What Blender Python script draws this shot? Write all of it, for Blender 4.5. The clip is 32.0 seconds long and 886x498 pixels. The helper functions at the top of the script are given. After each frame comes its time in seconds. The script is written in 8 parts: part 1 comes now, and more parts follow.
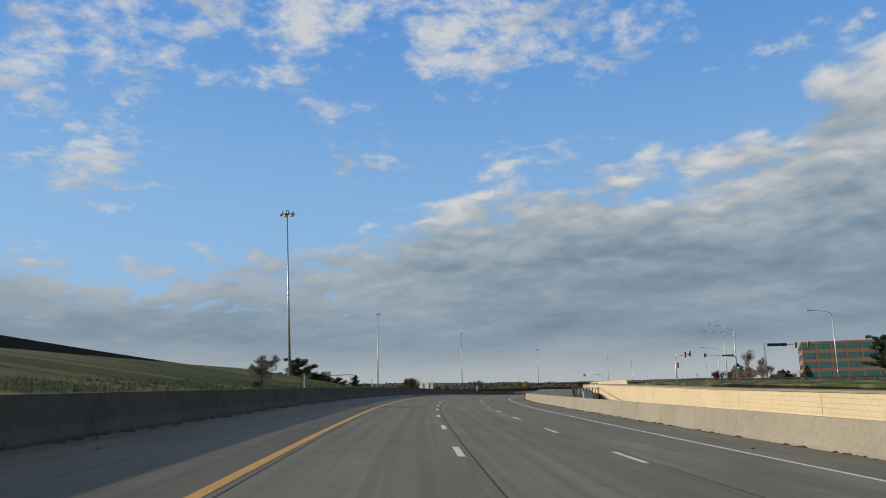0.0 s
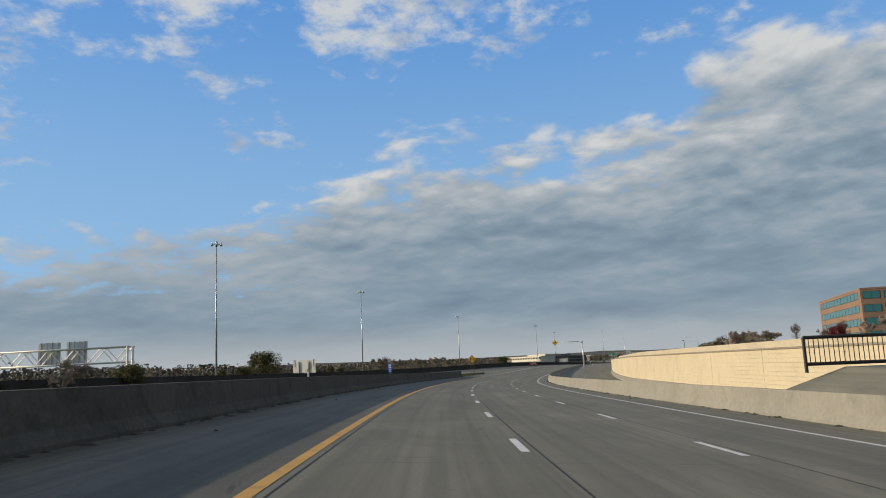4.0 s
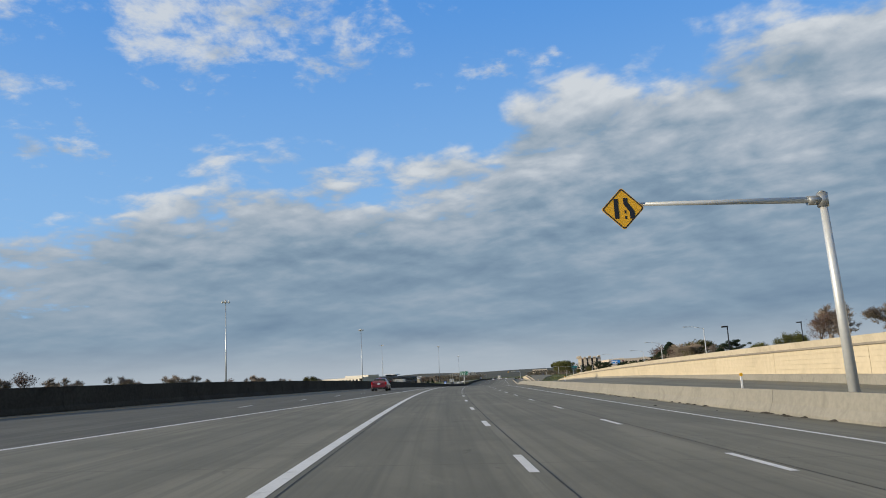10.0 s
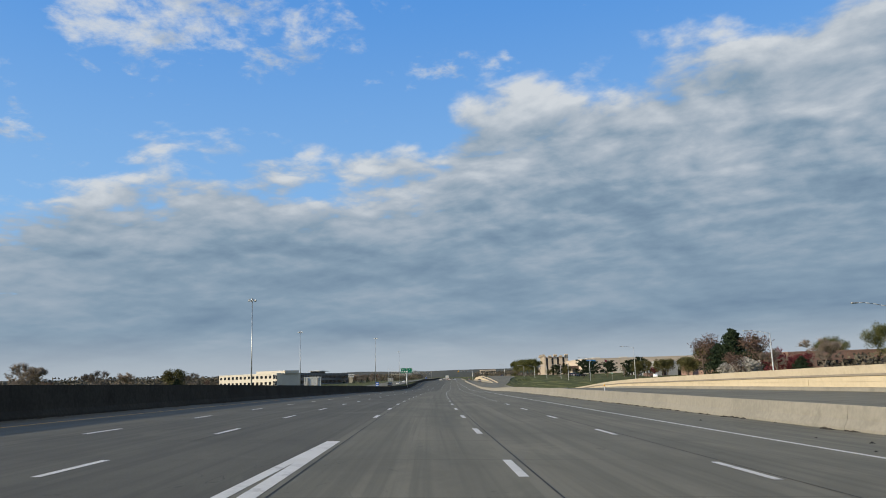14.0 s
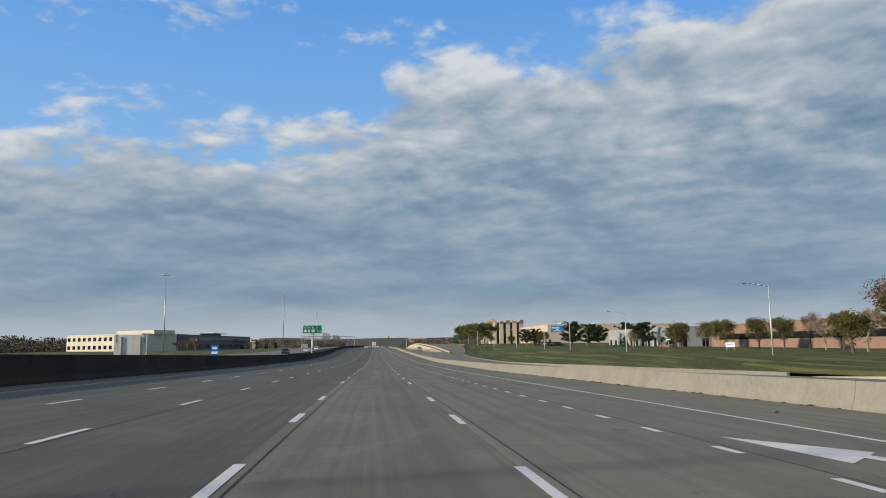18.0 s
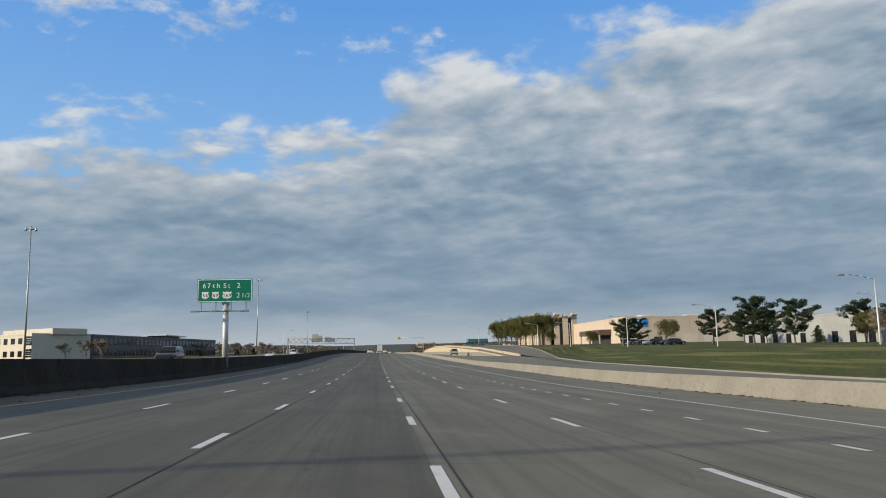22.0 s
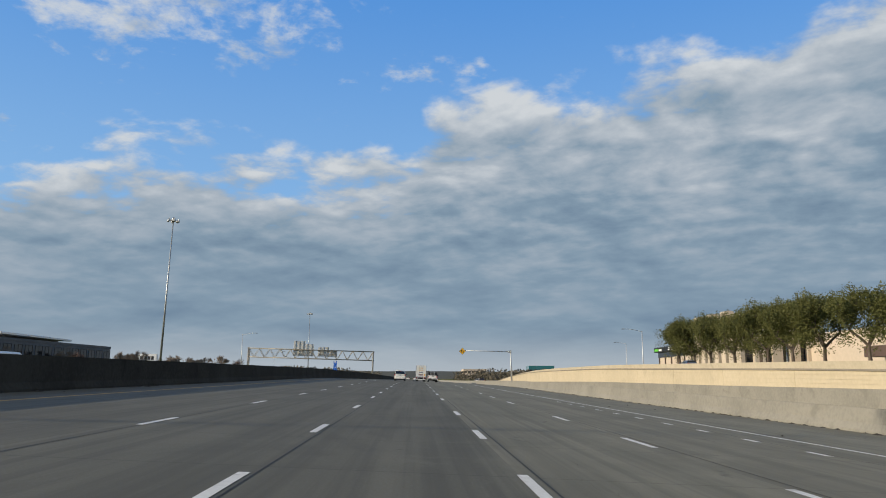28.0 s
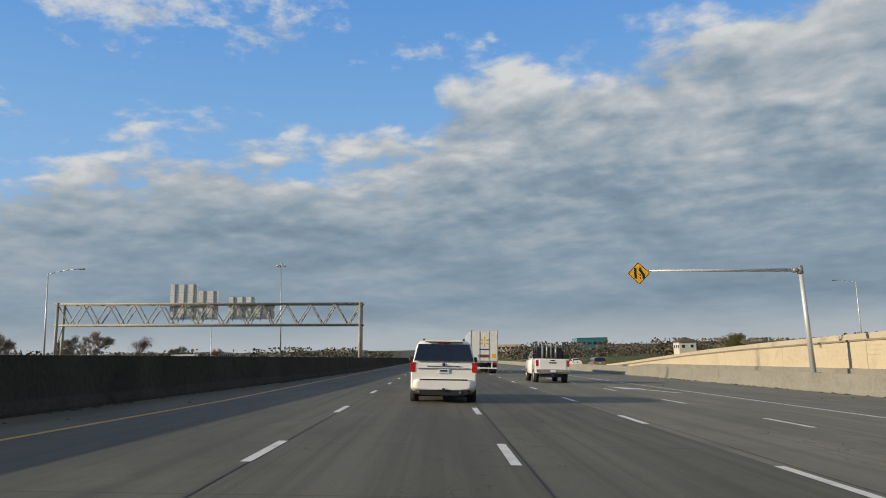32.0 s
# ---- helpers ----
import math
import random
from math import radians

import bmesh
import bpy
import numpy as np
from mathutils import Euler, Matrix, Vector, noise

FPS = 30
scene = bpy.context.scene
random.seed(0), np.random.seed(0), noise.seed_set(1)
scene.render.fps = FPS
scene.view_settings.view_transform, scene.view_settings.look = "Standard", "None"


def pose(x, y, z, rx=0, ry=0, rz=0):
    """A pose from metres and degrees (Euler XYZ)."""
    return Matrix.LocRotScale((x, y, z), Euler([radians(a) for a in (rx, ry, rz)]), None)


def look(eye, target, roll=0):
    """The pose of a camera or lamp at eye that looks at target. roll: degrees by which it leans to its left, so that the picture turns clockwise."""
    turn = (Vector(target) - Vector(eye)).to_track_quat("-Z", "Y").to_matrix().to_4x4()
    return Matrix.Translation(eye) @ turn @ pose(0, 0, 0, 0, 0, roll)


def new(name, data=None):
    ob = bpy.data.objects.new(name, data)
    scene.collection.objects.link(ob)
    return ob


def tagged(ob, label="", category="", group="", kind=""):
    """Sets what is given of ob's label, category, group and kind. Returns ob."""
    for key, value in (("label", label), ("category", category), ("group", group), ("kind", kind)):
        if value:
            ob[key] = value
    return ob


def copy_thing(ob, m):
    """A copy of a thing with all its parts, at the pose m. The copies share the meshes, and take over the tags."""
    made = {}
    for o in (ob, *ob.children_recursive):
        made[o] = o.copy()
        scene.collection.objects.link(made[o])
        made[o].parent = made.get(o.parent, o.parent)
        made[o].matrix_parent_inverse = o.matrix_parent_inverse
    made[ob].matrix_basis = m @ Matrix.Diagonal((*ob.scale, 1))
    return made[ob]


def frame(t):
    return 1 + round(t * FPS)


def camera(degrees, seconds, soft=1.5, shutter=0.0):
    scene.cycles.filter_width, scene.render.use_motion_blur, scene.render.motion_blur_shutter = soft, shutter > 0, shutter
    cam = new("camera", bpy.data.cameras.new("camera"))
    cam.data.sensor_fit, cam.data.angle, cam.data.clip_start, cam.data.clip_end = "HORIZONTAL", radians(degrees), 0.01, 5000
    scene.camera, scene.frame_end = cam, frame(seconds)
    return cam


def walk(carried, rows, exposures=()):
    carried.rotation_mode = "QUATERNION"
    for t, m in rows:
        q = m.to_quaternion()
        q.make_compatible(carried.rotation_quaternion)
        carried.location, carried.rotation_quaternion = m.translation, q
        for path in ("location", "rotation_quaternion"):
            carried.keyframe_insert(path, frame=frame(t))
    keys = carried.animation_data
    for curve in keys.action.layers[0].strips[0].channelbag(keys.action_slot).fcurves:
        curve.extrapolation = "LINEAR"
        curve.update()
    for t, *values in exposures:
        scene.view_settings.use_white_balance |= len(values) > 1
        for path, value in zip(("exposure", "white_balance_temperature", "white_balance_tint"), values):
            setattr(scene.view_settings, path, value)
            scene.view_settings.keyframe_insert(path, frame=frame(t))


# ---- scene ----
# camera: a car driving at about 30 m/s
cam = camera(61.12, 32.0, soft=1.0, shutter=0.0)
PATH = [
    (0.0, -0.01, -0.0, 1.405, 100.71, 1.022, 0.179),
    (0.5, -0.912, 15.22, 1.537, 100.724, 1.007, 0.154),
    (1.0, -1.609, 30.445, 1.667, 100.776, 1.055, 0.131),
    (1.5, -2.013, 45.672, 1.78, 100.717, 1.185, -0.187),
    (2.0, -2.034, 60.901, 1.871, 100.389, 1.802, -1.485),
    (2.5, -1.653, 76.128, 1.94, 100.194, 2.282, -2.6),
    (3.0, -0.884, 91.341, 1.974, 99.764, 2.637, -4.339),
    (3.5, 0.259, 106.531, 1.978, 99.116, 2.559, -6.558),
    (4.0, 1.764, 121.703, 1.959, 98.889, 2.564, -7.465),
    (4.5, 3.551, 136.858, 1.905, 98.98, 2.645, -7.453),
    (5.0, 5.543, 151.988, 1.83, 99.186, 2.718, -7.079),
    (5.5, 7.762, 167.067, 1.726, 99.31, 2.706, -6.901),
    (6.0, 10.281, 182.074, 1.596, 99.329, 2.59, -7.054),
    (6.5, 13.153, 197.012, 1.457, 99.04, 2.869, -8.283),
    (7.0, 16.398, 211.913, 1.313, 98.633, 3.177, -10.704),
    (7.5, 20.033, 226.797, 1.171, 98.655, 3.428, -13.575),
    (8.0, 24.043, 241.64, 1.07, 99.161, 3.263, -16.147),
    (8.5, 28.399, 256.384, 1.027, 99.615, 2.715, -18.013),
    (9.0, 33.073, 270.991, 1.028, 99.802, 2.61, -19.443),
    (9.5, 38.008, 285.475, 1.086, 99.712, 3.117, -20.104),
    (10.0, 43.148, 299.894, 1.19, 100.028, 3.12, -21.378),
    (10.5, 48.488, 314.287, 1.309, 101.021, 2.897, -23.099),
    (11.0, 54.033, 328.662, 1.429, 101.314, 2.927, -24.139),
    (11.5, 59.76, 343.005, 1.543, 101.169, 2.851, -24.69),
    (12.0, 65.634, 357.286, 1.63, 101.162, 2.924, -24.739),
    (12.5, 71.622, 371.474, 1.673, 100.823, 2.514, -25.162),
    (13.0, 77.701, 385.547, 1.689, 100.451, 2.111, -25.428),
    (13.5, 83.845, 399.496, 1.662, 100.104, 1.963, -25.682),
    (14.0, 90.046, 413.339, 1.603, 99.798, 1.788, -25.918),
    (14.5, 96.314, 427.108, 1.529, 99.379, 1.528, -26.329),
    (15.0, 102.66, 440.84, 1.44, 98.867, 1.255, -27.001),
    (15.5, 109.082, 454.572, 1.338, 98.283, 1.037, -28.017),
    (16.0, 115.57, 468.331, 1.22, 97.407, 0.807, -29.759),
    (16.5, 122.101, 482.123, 1.122, 97.488, 0.912, -30.547),
    (17.0, 128.632, 495.93, 1.021, 97.591, 0.974, -31.231),
    (17.5, 135.276, 509.644, 0.9, 97.465, 0.813, -31.68),
    (18.0, 141.9, 523.286, 0.775, 97.384, 0.649, -31.67),
    (18.5, 148.344, 536.942, 0.608, 97.515, 0.686, -31.619),
    (19.0, 154.792, 550.573, 0.413, 97.647, 0.755, -31.563),
    (19.5, 161.23, 564.244, 0.221, 97.743, 0.797, -31.524),
    (20.0, 167.696, 577.955, 0.029, 97.81, 0.843, -31.527),
    (20.5, 174.302, 591.627, -0.163, 97.897, 1.012, -31.518),
    (21.0, 180.941, 605.297, -0.335, 97.988, 1.159, -31.497),
    (21.5, 187.531, 619.012, -0.47, 97.969, 1.216, -31.522),
    (22.0, 194.135, 632.76, -0.586, 97.91, 1.218, -31.541),
    (22.5, 200.751, 646.547, -0.719, 97.959, 1.192, -31.536),
    (23.0, 207.424, 660.337, -0.851, 98.245, 1.185, -31.006),
    (23.5, 214.269, 674.065, -0.918, 98.841, 0.924, -30.354),
    (24.0, 221.186, 687.805, -0.915, 99.264, 0.498, -30.211),
    (24.5, 228.106, 701.609, -0.881, 99.415, -0.372, -30.232),
    (25.0, 235.024, 715.45, -0.836, 99.45, -0.646, -30.096),
    (25.5, 241.919, 729.267, -0.793, 99.7, -0.548, -29.658),
    (26.0, 248.765, 743.027, -0.733, 99.881, -0.427, -29.331),
    (26.5, 255.582, 756.737, -0.626, 100.041, -0.266, -29.02),
    (27.0, 262.388, 770.422, -0.475, 100.14, -0.161, -28.8),
    (27.5, 269.161, 784.092, -0.309, 100.143, -0.211, -28.748),
    (28.0, 275.837, 797.758, -0.14, 100.052, -0.437, -28.836),
    (28.5, 282.362, 811.453, 0.055, 99.813, -0.309, -28.518),
    (29.0, 288.804, 825.167, 0.257, 99.484, -0.068, -28.058),
    (29.5, 295.139, 838.952, 0.458, 99.217, 0.403, -27.452),
    (30.0, 301.528, 852.77, 0.66, 98.947, 0.805, -27.081),
    (30.5, 308.008, 866.625, 0.863, 98.591, 1.419, -26.897),
    (31.0, 314.551, 880.528, 1.064, 98.479, 1.439, -27.083),
    (31.5, 321.273, 894.399, 1.219, 98.43, 1.4, -27.2),
    (32.0, 328.012, 908.293, 1.359, 98.395, 1.426, -27.236),
]
walk(cam, [(t, pose(x, y, z, rx, ry, rz)) for t, x, y, z, rx, ry, rz in PATH],
     exposures=[(0, 0.0, 6500, 10), (8, 0.03, 6500, 10), (10, 0.05, 6100, 10), (13, 0.05, 6100, 10), (16, 0.08, 6150, 10), (21, 0.08, 6200, 10), (25, 0.06, 6300, 10), (28, 0.03, 6200, 10), (30, 0.03, 6500, 10), (32, 0.03, 6500, 10)])

# the road's reference line (the first lane line): heading, height and cross fall by metres along it
ROAD_START = (1.04, 0.07)
ROAD_HEADING = [(0, 3.06), (40, 1.18), (80, -2.39), (120, -6.48), (160, -8.4), (200, -11.69), (240, -15.18), (280, -18.9), (320, -20.98), (360, -22.22), (400, -23.69), (440, -24.68), (480, -25.44), (560, -26.44), (640, -26.87), (720, -26.52), (800, -26.57), (880, -26.68), (960, -26.81)]
ROAD_HEIGHT = [(0, -0.05), (40, 0.28), (80, 0.5), (120, 0.5), (160, 0.31), (200, -0.06), (240, -0.45), (280, -0.48), (320, -0.17), (360, 0.14), (400, 0.26), (440, 0.12), (480, -0.11), (560, -0.79), (640, -1.87), (720, -2.52), (800, -2.27), (880, -1.38), (960, -0.45)]
ROAD_FALL = [(0, 0.043), (40, 0.045), (80, 0.048), (120, 0.052), (160, 0.052), (200, 0.054), (240, 0.055), (280, 0.046), (320, 0.035), (360, 0.035), (400, 0.034), (440, 0.032), (480, 0.029), (560, 0.022), (640, 0.029), (720, 0.034), (800, 0.037), (880, 0.039), (960, 0.04)]

# bearing of the sky (-60 to 80 degrees as 0 to 1) and the height of the cloud bank's edge there
EDGE = [((b + 60) / 140, e) for b, e in ((-60, 11), (-29, 10.2), (-24, 9.2), (-13, 9.4), (-6, 11.4), (1, 15), (4, 16.3), (12, 15.9), (18, 16.1),
                                         (26, 17.8), (28.4, 21), (34, 22.6), (44, 23.8), (51, 24.9), (80, 30))]
PUFFS = [(-23, 25, 4.0, 3.0, 0.75), (-18, 28, 3.0, 2.0, 0.7), (-11, 26.4, 4.5, 2.9, 0.8), (2.2, 27, 5.4, 3.2, 0.85), (13.6, 26.8, 4.5, 2.4, 0.6), (-25.3, 16.4, 3.4, 2.3, 0.7), (-30, 22.7, 2.0, 3.5, 0.6),
         (-16, 23.3, 2.6, 0.8, 0.4), (-8.6, 21, 2.4, 0.7, 0.35), (-6.4, 17.7, 2.2, 0.9, 0.35), (28.1, 23.4, 2.6, 1.0, 0.6), (8, 27.5, 9.0, 1.6, 0.55)]

# ---- world and sun ----
SUN_YAW, SUN_UP = 82.0, 17.0     # degrees: bearing to the left of north (+y), height
sun_dir = Vector((-math.sin(radians(SUN_YAW)) * math.cos(radians(SUN_UP)),
                  math.cos(radians(SUN_YAW)) * math.cos(radians(SUN_UP)), math.sin(radians(SUN_UP))))


class Net:
    """Short hand for building node trees."""
    def __init__(self, tree):
        self.t = tree
        tree.nodes.clear()

    def add(self, kind, **props):
        n = self.t.nodes.new(kind)
        for k, v in props.items():
            if k == "operation": n.operation = v
            elif k == "blend_type": n.blend_type = v
            elif k == "data_type": n.data_type = v
            elif k == "noise_dimensions": n.noise_dimensions = v
            elif k == "sky_type": n.sky_type = v
            elif k == "interpolation_type": n.interpolation_type = v
            elif k == "feature": n.feature = v
            elif k == "clamp": n.use_clamp = v
        return n

    def put(self, sock, v):
        if hasattr(v, "is_output"):
            self.t.links.new(v, sock)
        elif isinstance(v, (tuple, list)):
            sock.default_value = (*v, 1.0) if len(v) == 3 and len(sock.default_value) == 4 else v
        else:
            sock.default_value = v

    def m(self, op, a, b=0.0, c=None, clamp=False):
        n = self.add("ShaderNodeMath", operation=op, clamp=clamp)
        self.put(n.inputs[0], a)
        self.put(n.inputs[1], b)
        if c is not None:
            self.put(n.inputs[2], c)
        return n.outputs[0]

    def noise(self, vec, scale, detail=4.0, rough=0.55, dist=0.0, lac=2.0):
        n = self.add("ShaderNodeTexNoise")
        if vec is not None:
            self.put(n.inputs["Vector"], vec)
        for k, v in (("Scale", scale), ("Detail", detail), ("Roughness", rough), ("Distortion", dist), ("Lacunarity", lac)):
            self.put(n.inputs[k], v)
        return n.outputs["Fac"]

    def remap(self, v, a, b, c=0.0, d=1.0, smooth=True):
        n = self.add("ShaderNodeMapRange", interpolation_type="SMOOTHSTEP" if smooth else "LINEAR")
        for i, x in enumerate((v, a, b, c, d)):
            self.put(n.inputs[i], x)
        return n.outputs[0]

    def mix(self, fac, a, b, blend="MIX"):
        n = self.add("ShaderNodeMix", data_type="RGBA", blend_type=blend)
        self.put(n.inputs[0], fac)
        self.put(n.inputs[6], a)
        self.put(n.inputs[7], b)
        return n.outputs[2]

    def ramp(self, fac, stops):
        n = self.add("ShaderNodeValToRGB")
        e = n.color_ramp.elements
        while len(e) < len(stops):
            e.new(0.5)
        for el, (p, col) in zip(e, stops):
            el.position = p
            el.color = (*col, 1) if isinstance(col, tuple) else (col, col, col, 1)
        self.put(n.inputs[0], fac)
        return n.outputs[0]

    def xyz(self, x, y, z):
        n = self.add("ShaderNodeCombineXYZ")
        for i, v in enumerate((x, y, z)):
            self.put(n.inputs[i], v)
        return n.outputs[0]


world = bpy.data.worlds.new("sky")
scene.world = world
world.use_nodes = True
N = Net(world.node_tree)
sky = N.add("ShaderNodeTexSky", sky_type="NISHITA")
sky.sun_disc = False
sky.sun_elevation, sky.sun_rotation = radians(SUN_UP), radians(-SUN_YAW)
sky.air_density, sky.dust_density, sky.ozone_density = 1.0, 0.6, 2.0
co = N.add("ShaderNodeTexCoord").outputs["Generated"]
sep = N.add("ShaderNodeSeparateXYZ")
N.put(sep.inputs[0], co)
dx, dy, dz = sep.outputs
up = N.m("MAXIMUM", dz, 0.0)
bearing = N.m("MULTIPLY", N.m("ARCTAN2", dx, dy), 57.2958)            # degrees to the right of north
height = N.m("MULTIPLY", N.m("ARCSINE", dz), 57.2958)
# the upper edge of the great cloud bank, by bearing
edge = N.ramp(N.remap(bearing, -60.0, 80.0, 0.0, 1.0, smooth=False),
              [(p, v / 60.0) for p, v in EDGE])
edge = N.m("MULTIPLY", edge, 60.0)
flat = N.m("ADD", up, 0.20)
px, py = N.m("DIVIDE", dx, flat), N.m("DIVIDE", dy, flat)
# the bank is drawn out along a bearing: turn and stretch the cloud plane
ca, sa = math.cos(radians(-34)), math.sin(radians(-34))
u = N.m("ADD", N.m("MULTIPLY", px, ca), N.m("MULTIPLY", py, -sa))
v = N.m("ADD", N.m("MULTIPLY", px, sa), N.m("MULTIPLY", py, ca))
swirl = N.m("MULTIPLY", N.m("SUBTRACT", N.noise(N.xyz(u, v, 5.0), 2.2, 2.0, 0.5), 0.5), 0.12)
u, v = N.m("ADD", u, swirl), N.m("ADD", v, swirl)
plane = N.xyz(u, N.m("MULTIPLY", v, 0.85), 0.0)
sunward = N.xyz(N.m("SUBTRACT", u, 0.040), N.m("SUBTRACT", N.m("MULTIPLY", v, 0.85), 0.034), 0.0)
big = N.noise(plane, 1.5, 3.0, 0.5, 0.3)
mid = N.noise(plane, 4.4, 3.0, 0.42)
mid_lit = N.noise(sunward, 4.4, 3.0, 0.42)
fine = N.noise(plane, 14.0, 4.0, 0.55)
cells = N.add("ShaderNodeTexVoronoi", feature="SMOOTH_F1")
N.put(cells.inputs["Vector"], N.xyz(N.m("ADD", u, N.m("MULTIPLY", fine, 0.05)), N.m("ADD", v, N.m("MULTIPLY", mid, 0.10)), 0.0))
cells.inputs["Scale"].default_value, cells.inputs["Smoothness"].default_value = 8.0, 1.0
cells = cells.outputs["Distance"]
below = N.m("SUBTRACT", edge, height)
bank = N.m("ADD", N.m("MULTIPLY", below, 0.17), N.m("MULTIPLY", N.m("SUBTRACT", mid, 0.5), 1.9))
bank = N.m("ADD", bank, N.m("MULTIPLY", N.m("SUBTRACT", fine, 0.5), 1.25))
bank = N.m("ADD", bank, N.m("MULTIPLY", N.m("SUBTRACT", big, 0.5), 1.2))
bank = N.remap(bank, -0.10, 0.50)
# loose puffs over the clear part: bearing, height, half width, half height, strength
ragged = N.m("ADD", N.m("MULTIPLY", N.m("SUBTRACT", N.noise(N.xyz(px, py, 3.7), 8.5, 7.0, 0.62, 0.2), 0.5), 4.6), N.m("MULTIPLY", N.m("SUBTRACT", N.noise(N.xyz(px, py, 9.1), 22.0, 4.0, 0.6), 0.5), 1.6))
lumps = None
for b0, h0, bw, hw, k in PUFFS:
    q = N.m("ADD", N.m("POWER", N.m("DIVIDE", N.m("SUBTRACT", bearing, b0), bw), 2.0), N.m("POWER", N.m("DIVIDE", N.m("SUBTRACT", height, h0), hw), 2.0))
    q = N.m("MULTIPLY", N.m("SUBTRACT", 1.0, N.m("MULTIPLY", q, 0.55)), k)
    lumps = q if lumps is None else N.m("MAXIMUM", lumps, q)
# above 34 degrees, out of view, cover is added to grey the skylight
lumps = N.m("MAXIMUM", lumps, N.m("ADD", -0.72, N.m("ADD", N.remap(bearing, -60.0, -25.0, 0.35, 0.0), N.remap(height, 34.0, 46.0, 0.0, 2.4))))
puffs = N.remap(N.m("ADD", lumps, ragged), -0.1, 1.3, 0.0, 0.92)
cover = N.m("MAXIMUM", bank, puffs)
# light on the cloud: bright thin edges, lit lumps, blue-grey body, pale low band
body = N.m("SUBTRACT", N.remap(height, 4.5, 20.0, 0.74, 0.46), N.remap(below, -1.5, 6.0, 0.40, 0.0))
body = N.m("ADD", body, N.m("MULTIPLY", N.m("SUBTRACT", big, 0.5), 0.8))
calm = N.remap(height, 3.0, 18.0, 0.16, 0.92)
rough_ = N.m("ADD", N.m("MULTIPLY", N.m("SUBTRACT", mid_lit, mid), 1.15), N.m("MULTIPLY", N.m("SUBTRACT", mid, 0.5), -0.55))
rough_ = N.m("ADD", rough_, N.m("MULTIPLY", N.m("SUBTRACT", fine, 0.5), -0.85))
rough_ = N.m("ADD", rough_, N.m("MULTIPLY", N.m("SUBTRACT", cells, 0.45), 0.42))
body = N.m("ADD", body, N.m("MULTIPLY", rough_, calm))
cloud = N.ramp(body, [(0.0, (0.62, 0.635, 0.635)), (0.35, (0.405, 0.45, 0.49)), (0.7, (0.235, 0.315, 0.385)), (1.0, (0.15, 0.22, 0.30))])
cloud = N.mix(N.remap(height, 33.0, 46.0), cloud, (0.340, 0.320, 0.270))           # a grey sheet of cloud overhead, unseen, added to take blue from the skylight
low = N.remap(height, 0.5, 4.5, 1.0, 0.0)
cloud = N.mix(N.m("MULTIPLY", low, 0.8), cloud, (0.46, 0.49, 0.505))
blue = N.mix(N.remap(height, 8.0, 34.0), (0.27, 0.50, 0.80), (0.085, 0.30, 0.74))
nish = N.mix(1.0, sky.outputs[0], (0.10, 0.10, 0.10), "MULTIPLY")
clear = N.mix(0.8, nish, blue)
total = N.mix(cover, clear, cloud)
bg = N.add("ShaderNodeBackground")
N.put(bg.inputs[0], total)
bg.inputs[1].default_value = 1.0
out = N.add("ShaderNodeOutputWorld")
N.put(out.inputs[0], bg.outputs[0])

lamp = bpy.data.lights.new("sun", "SUN")
lamp.energy, lamp.angle, lamp.color = 5.0, radians(0.6), (1.0, 0.84, 0.60)
sun = new("sun", lamp)
sun.matrix_world = look(sun_dir * 100, (0, 0, 0))

# ---- materials ----
def material(name):
    m = bpy.data.materials.new(name)
    m.use_nodes = True
    return m, Net(m.node_tree)


def finish(n, color, rough=0.8, metal=0.0, bump=None, strength=0.3, dist=0.02, spec=0.5, coat=0.0):
    b = n.add("ShaderNodeBsdfPrincipled")
    n.put(b.inputs["Base Color"], color)
    n.put(b.inputs["Roughness"], rough)
    n.put(b.inputs["Metallic"], metal)
    n.put(b.inputs["Specular IOR Level"], spec)
    n.put(b.inputs["Coat Weight"], coat)
    if bump is not None:
        k = n.add("ShaderNodeBump")
        k.inputs["Strength"].default_value = strength
        k.inputs["Distance"].default_value = dist
        n.put(k.inputs["Height"], bump)
        n.put(b.inputs["Normal"], k.outputs[0])
    o = n.add("ShaderNodeOutputMaterial")
    n.put(o.inputs[0], b.outputs[0])


def where_of(n):
    return n.add("ShaderNodeNewGeometry").outputs["Position"]


def uv_of(n):
    return n.add("ShaderNodeTexCoord").outputs["UV"]


def mottled(name, a, b, fine=8.0, coarse=0.4, rough=0.8, metal=0.0, bump=0.3, dist=0.01, stain=None, amount=0.5, spec=0.4):
    """Two tones, coarse and fine variation, and a stain colour in patches."""
    m, n = material(name)
    p = where_of(n)
    f = n.noise(p, fine, 5, 0.6)
    c = n.noise(p, coarse, 4, 0.55, 0.4)
    col = n.mix(n.remap(n.m("ADD", n.m("MULTIPLY", f, 0.5), n.m("MULTIPLY", c, 0.5)), 0.35, 0.65), a, b)
    if stain:
        col = n.mix(n.m("MULTIPLY", n.remap(n.noise(p, coarse * 2.3, 6, 0.65, 0.8), 0.52, 0.72), amount), col, stain)
    finish(n, col, rough, metal, n.noise(p, fine * 4, 4, 0.6), bump, dist, spec)
    return m


def painted(name, col, rough=0.35, metal=0.0, coat=0.0, dirt=0.15, spec=0.5):
    m, n = material(name)
    p = n.add("ShaderNodeTexCoord").outputs["Object"]
    f = n.noise(p, 2.2, 5, 0.6, 0.3)
    dark = tuple(c * 0.55 for c in col)
    c = n.mix(n.m("MULTIPLY", n.remap(f, 0.5, 0.75), dirt), col, dark)
    finish(n, c, rough, metal, None, spec=spec, coat=coat)
    return m


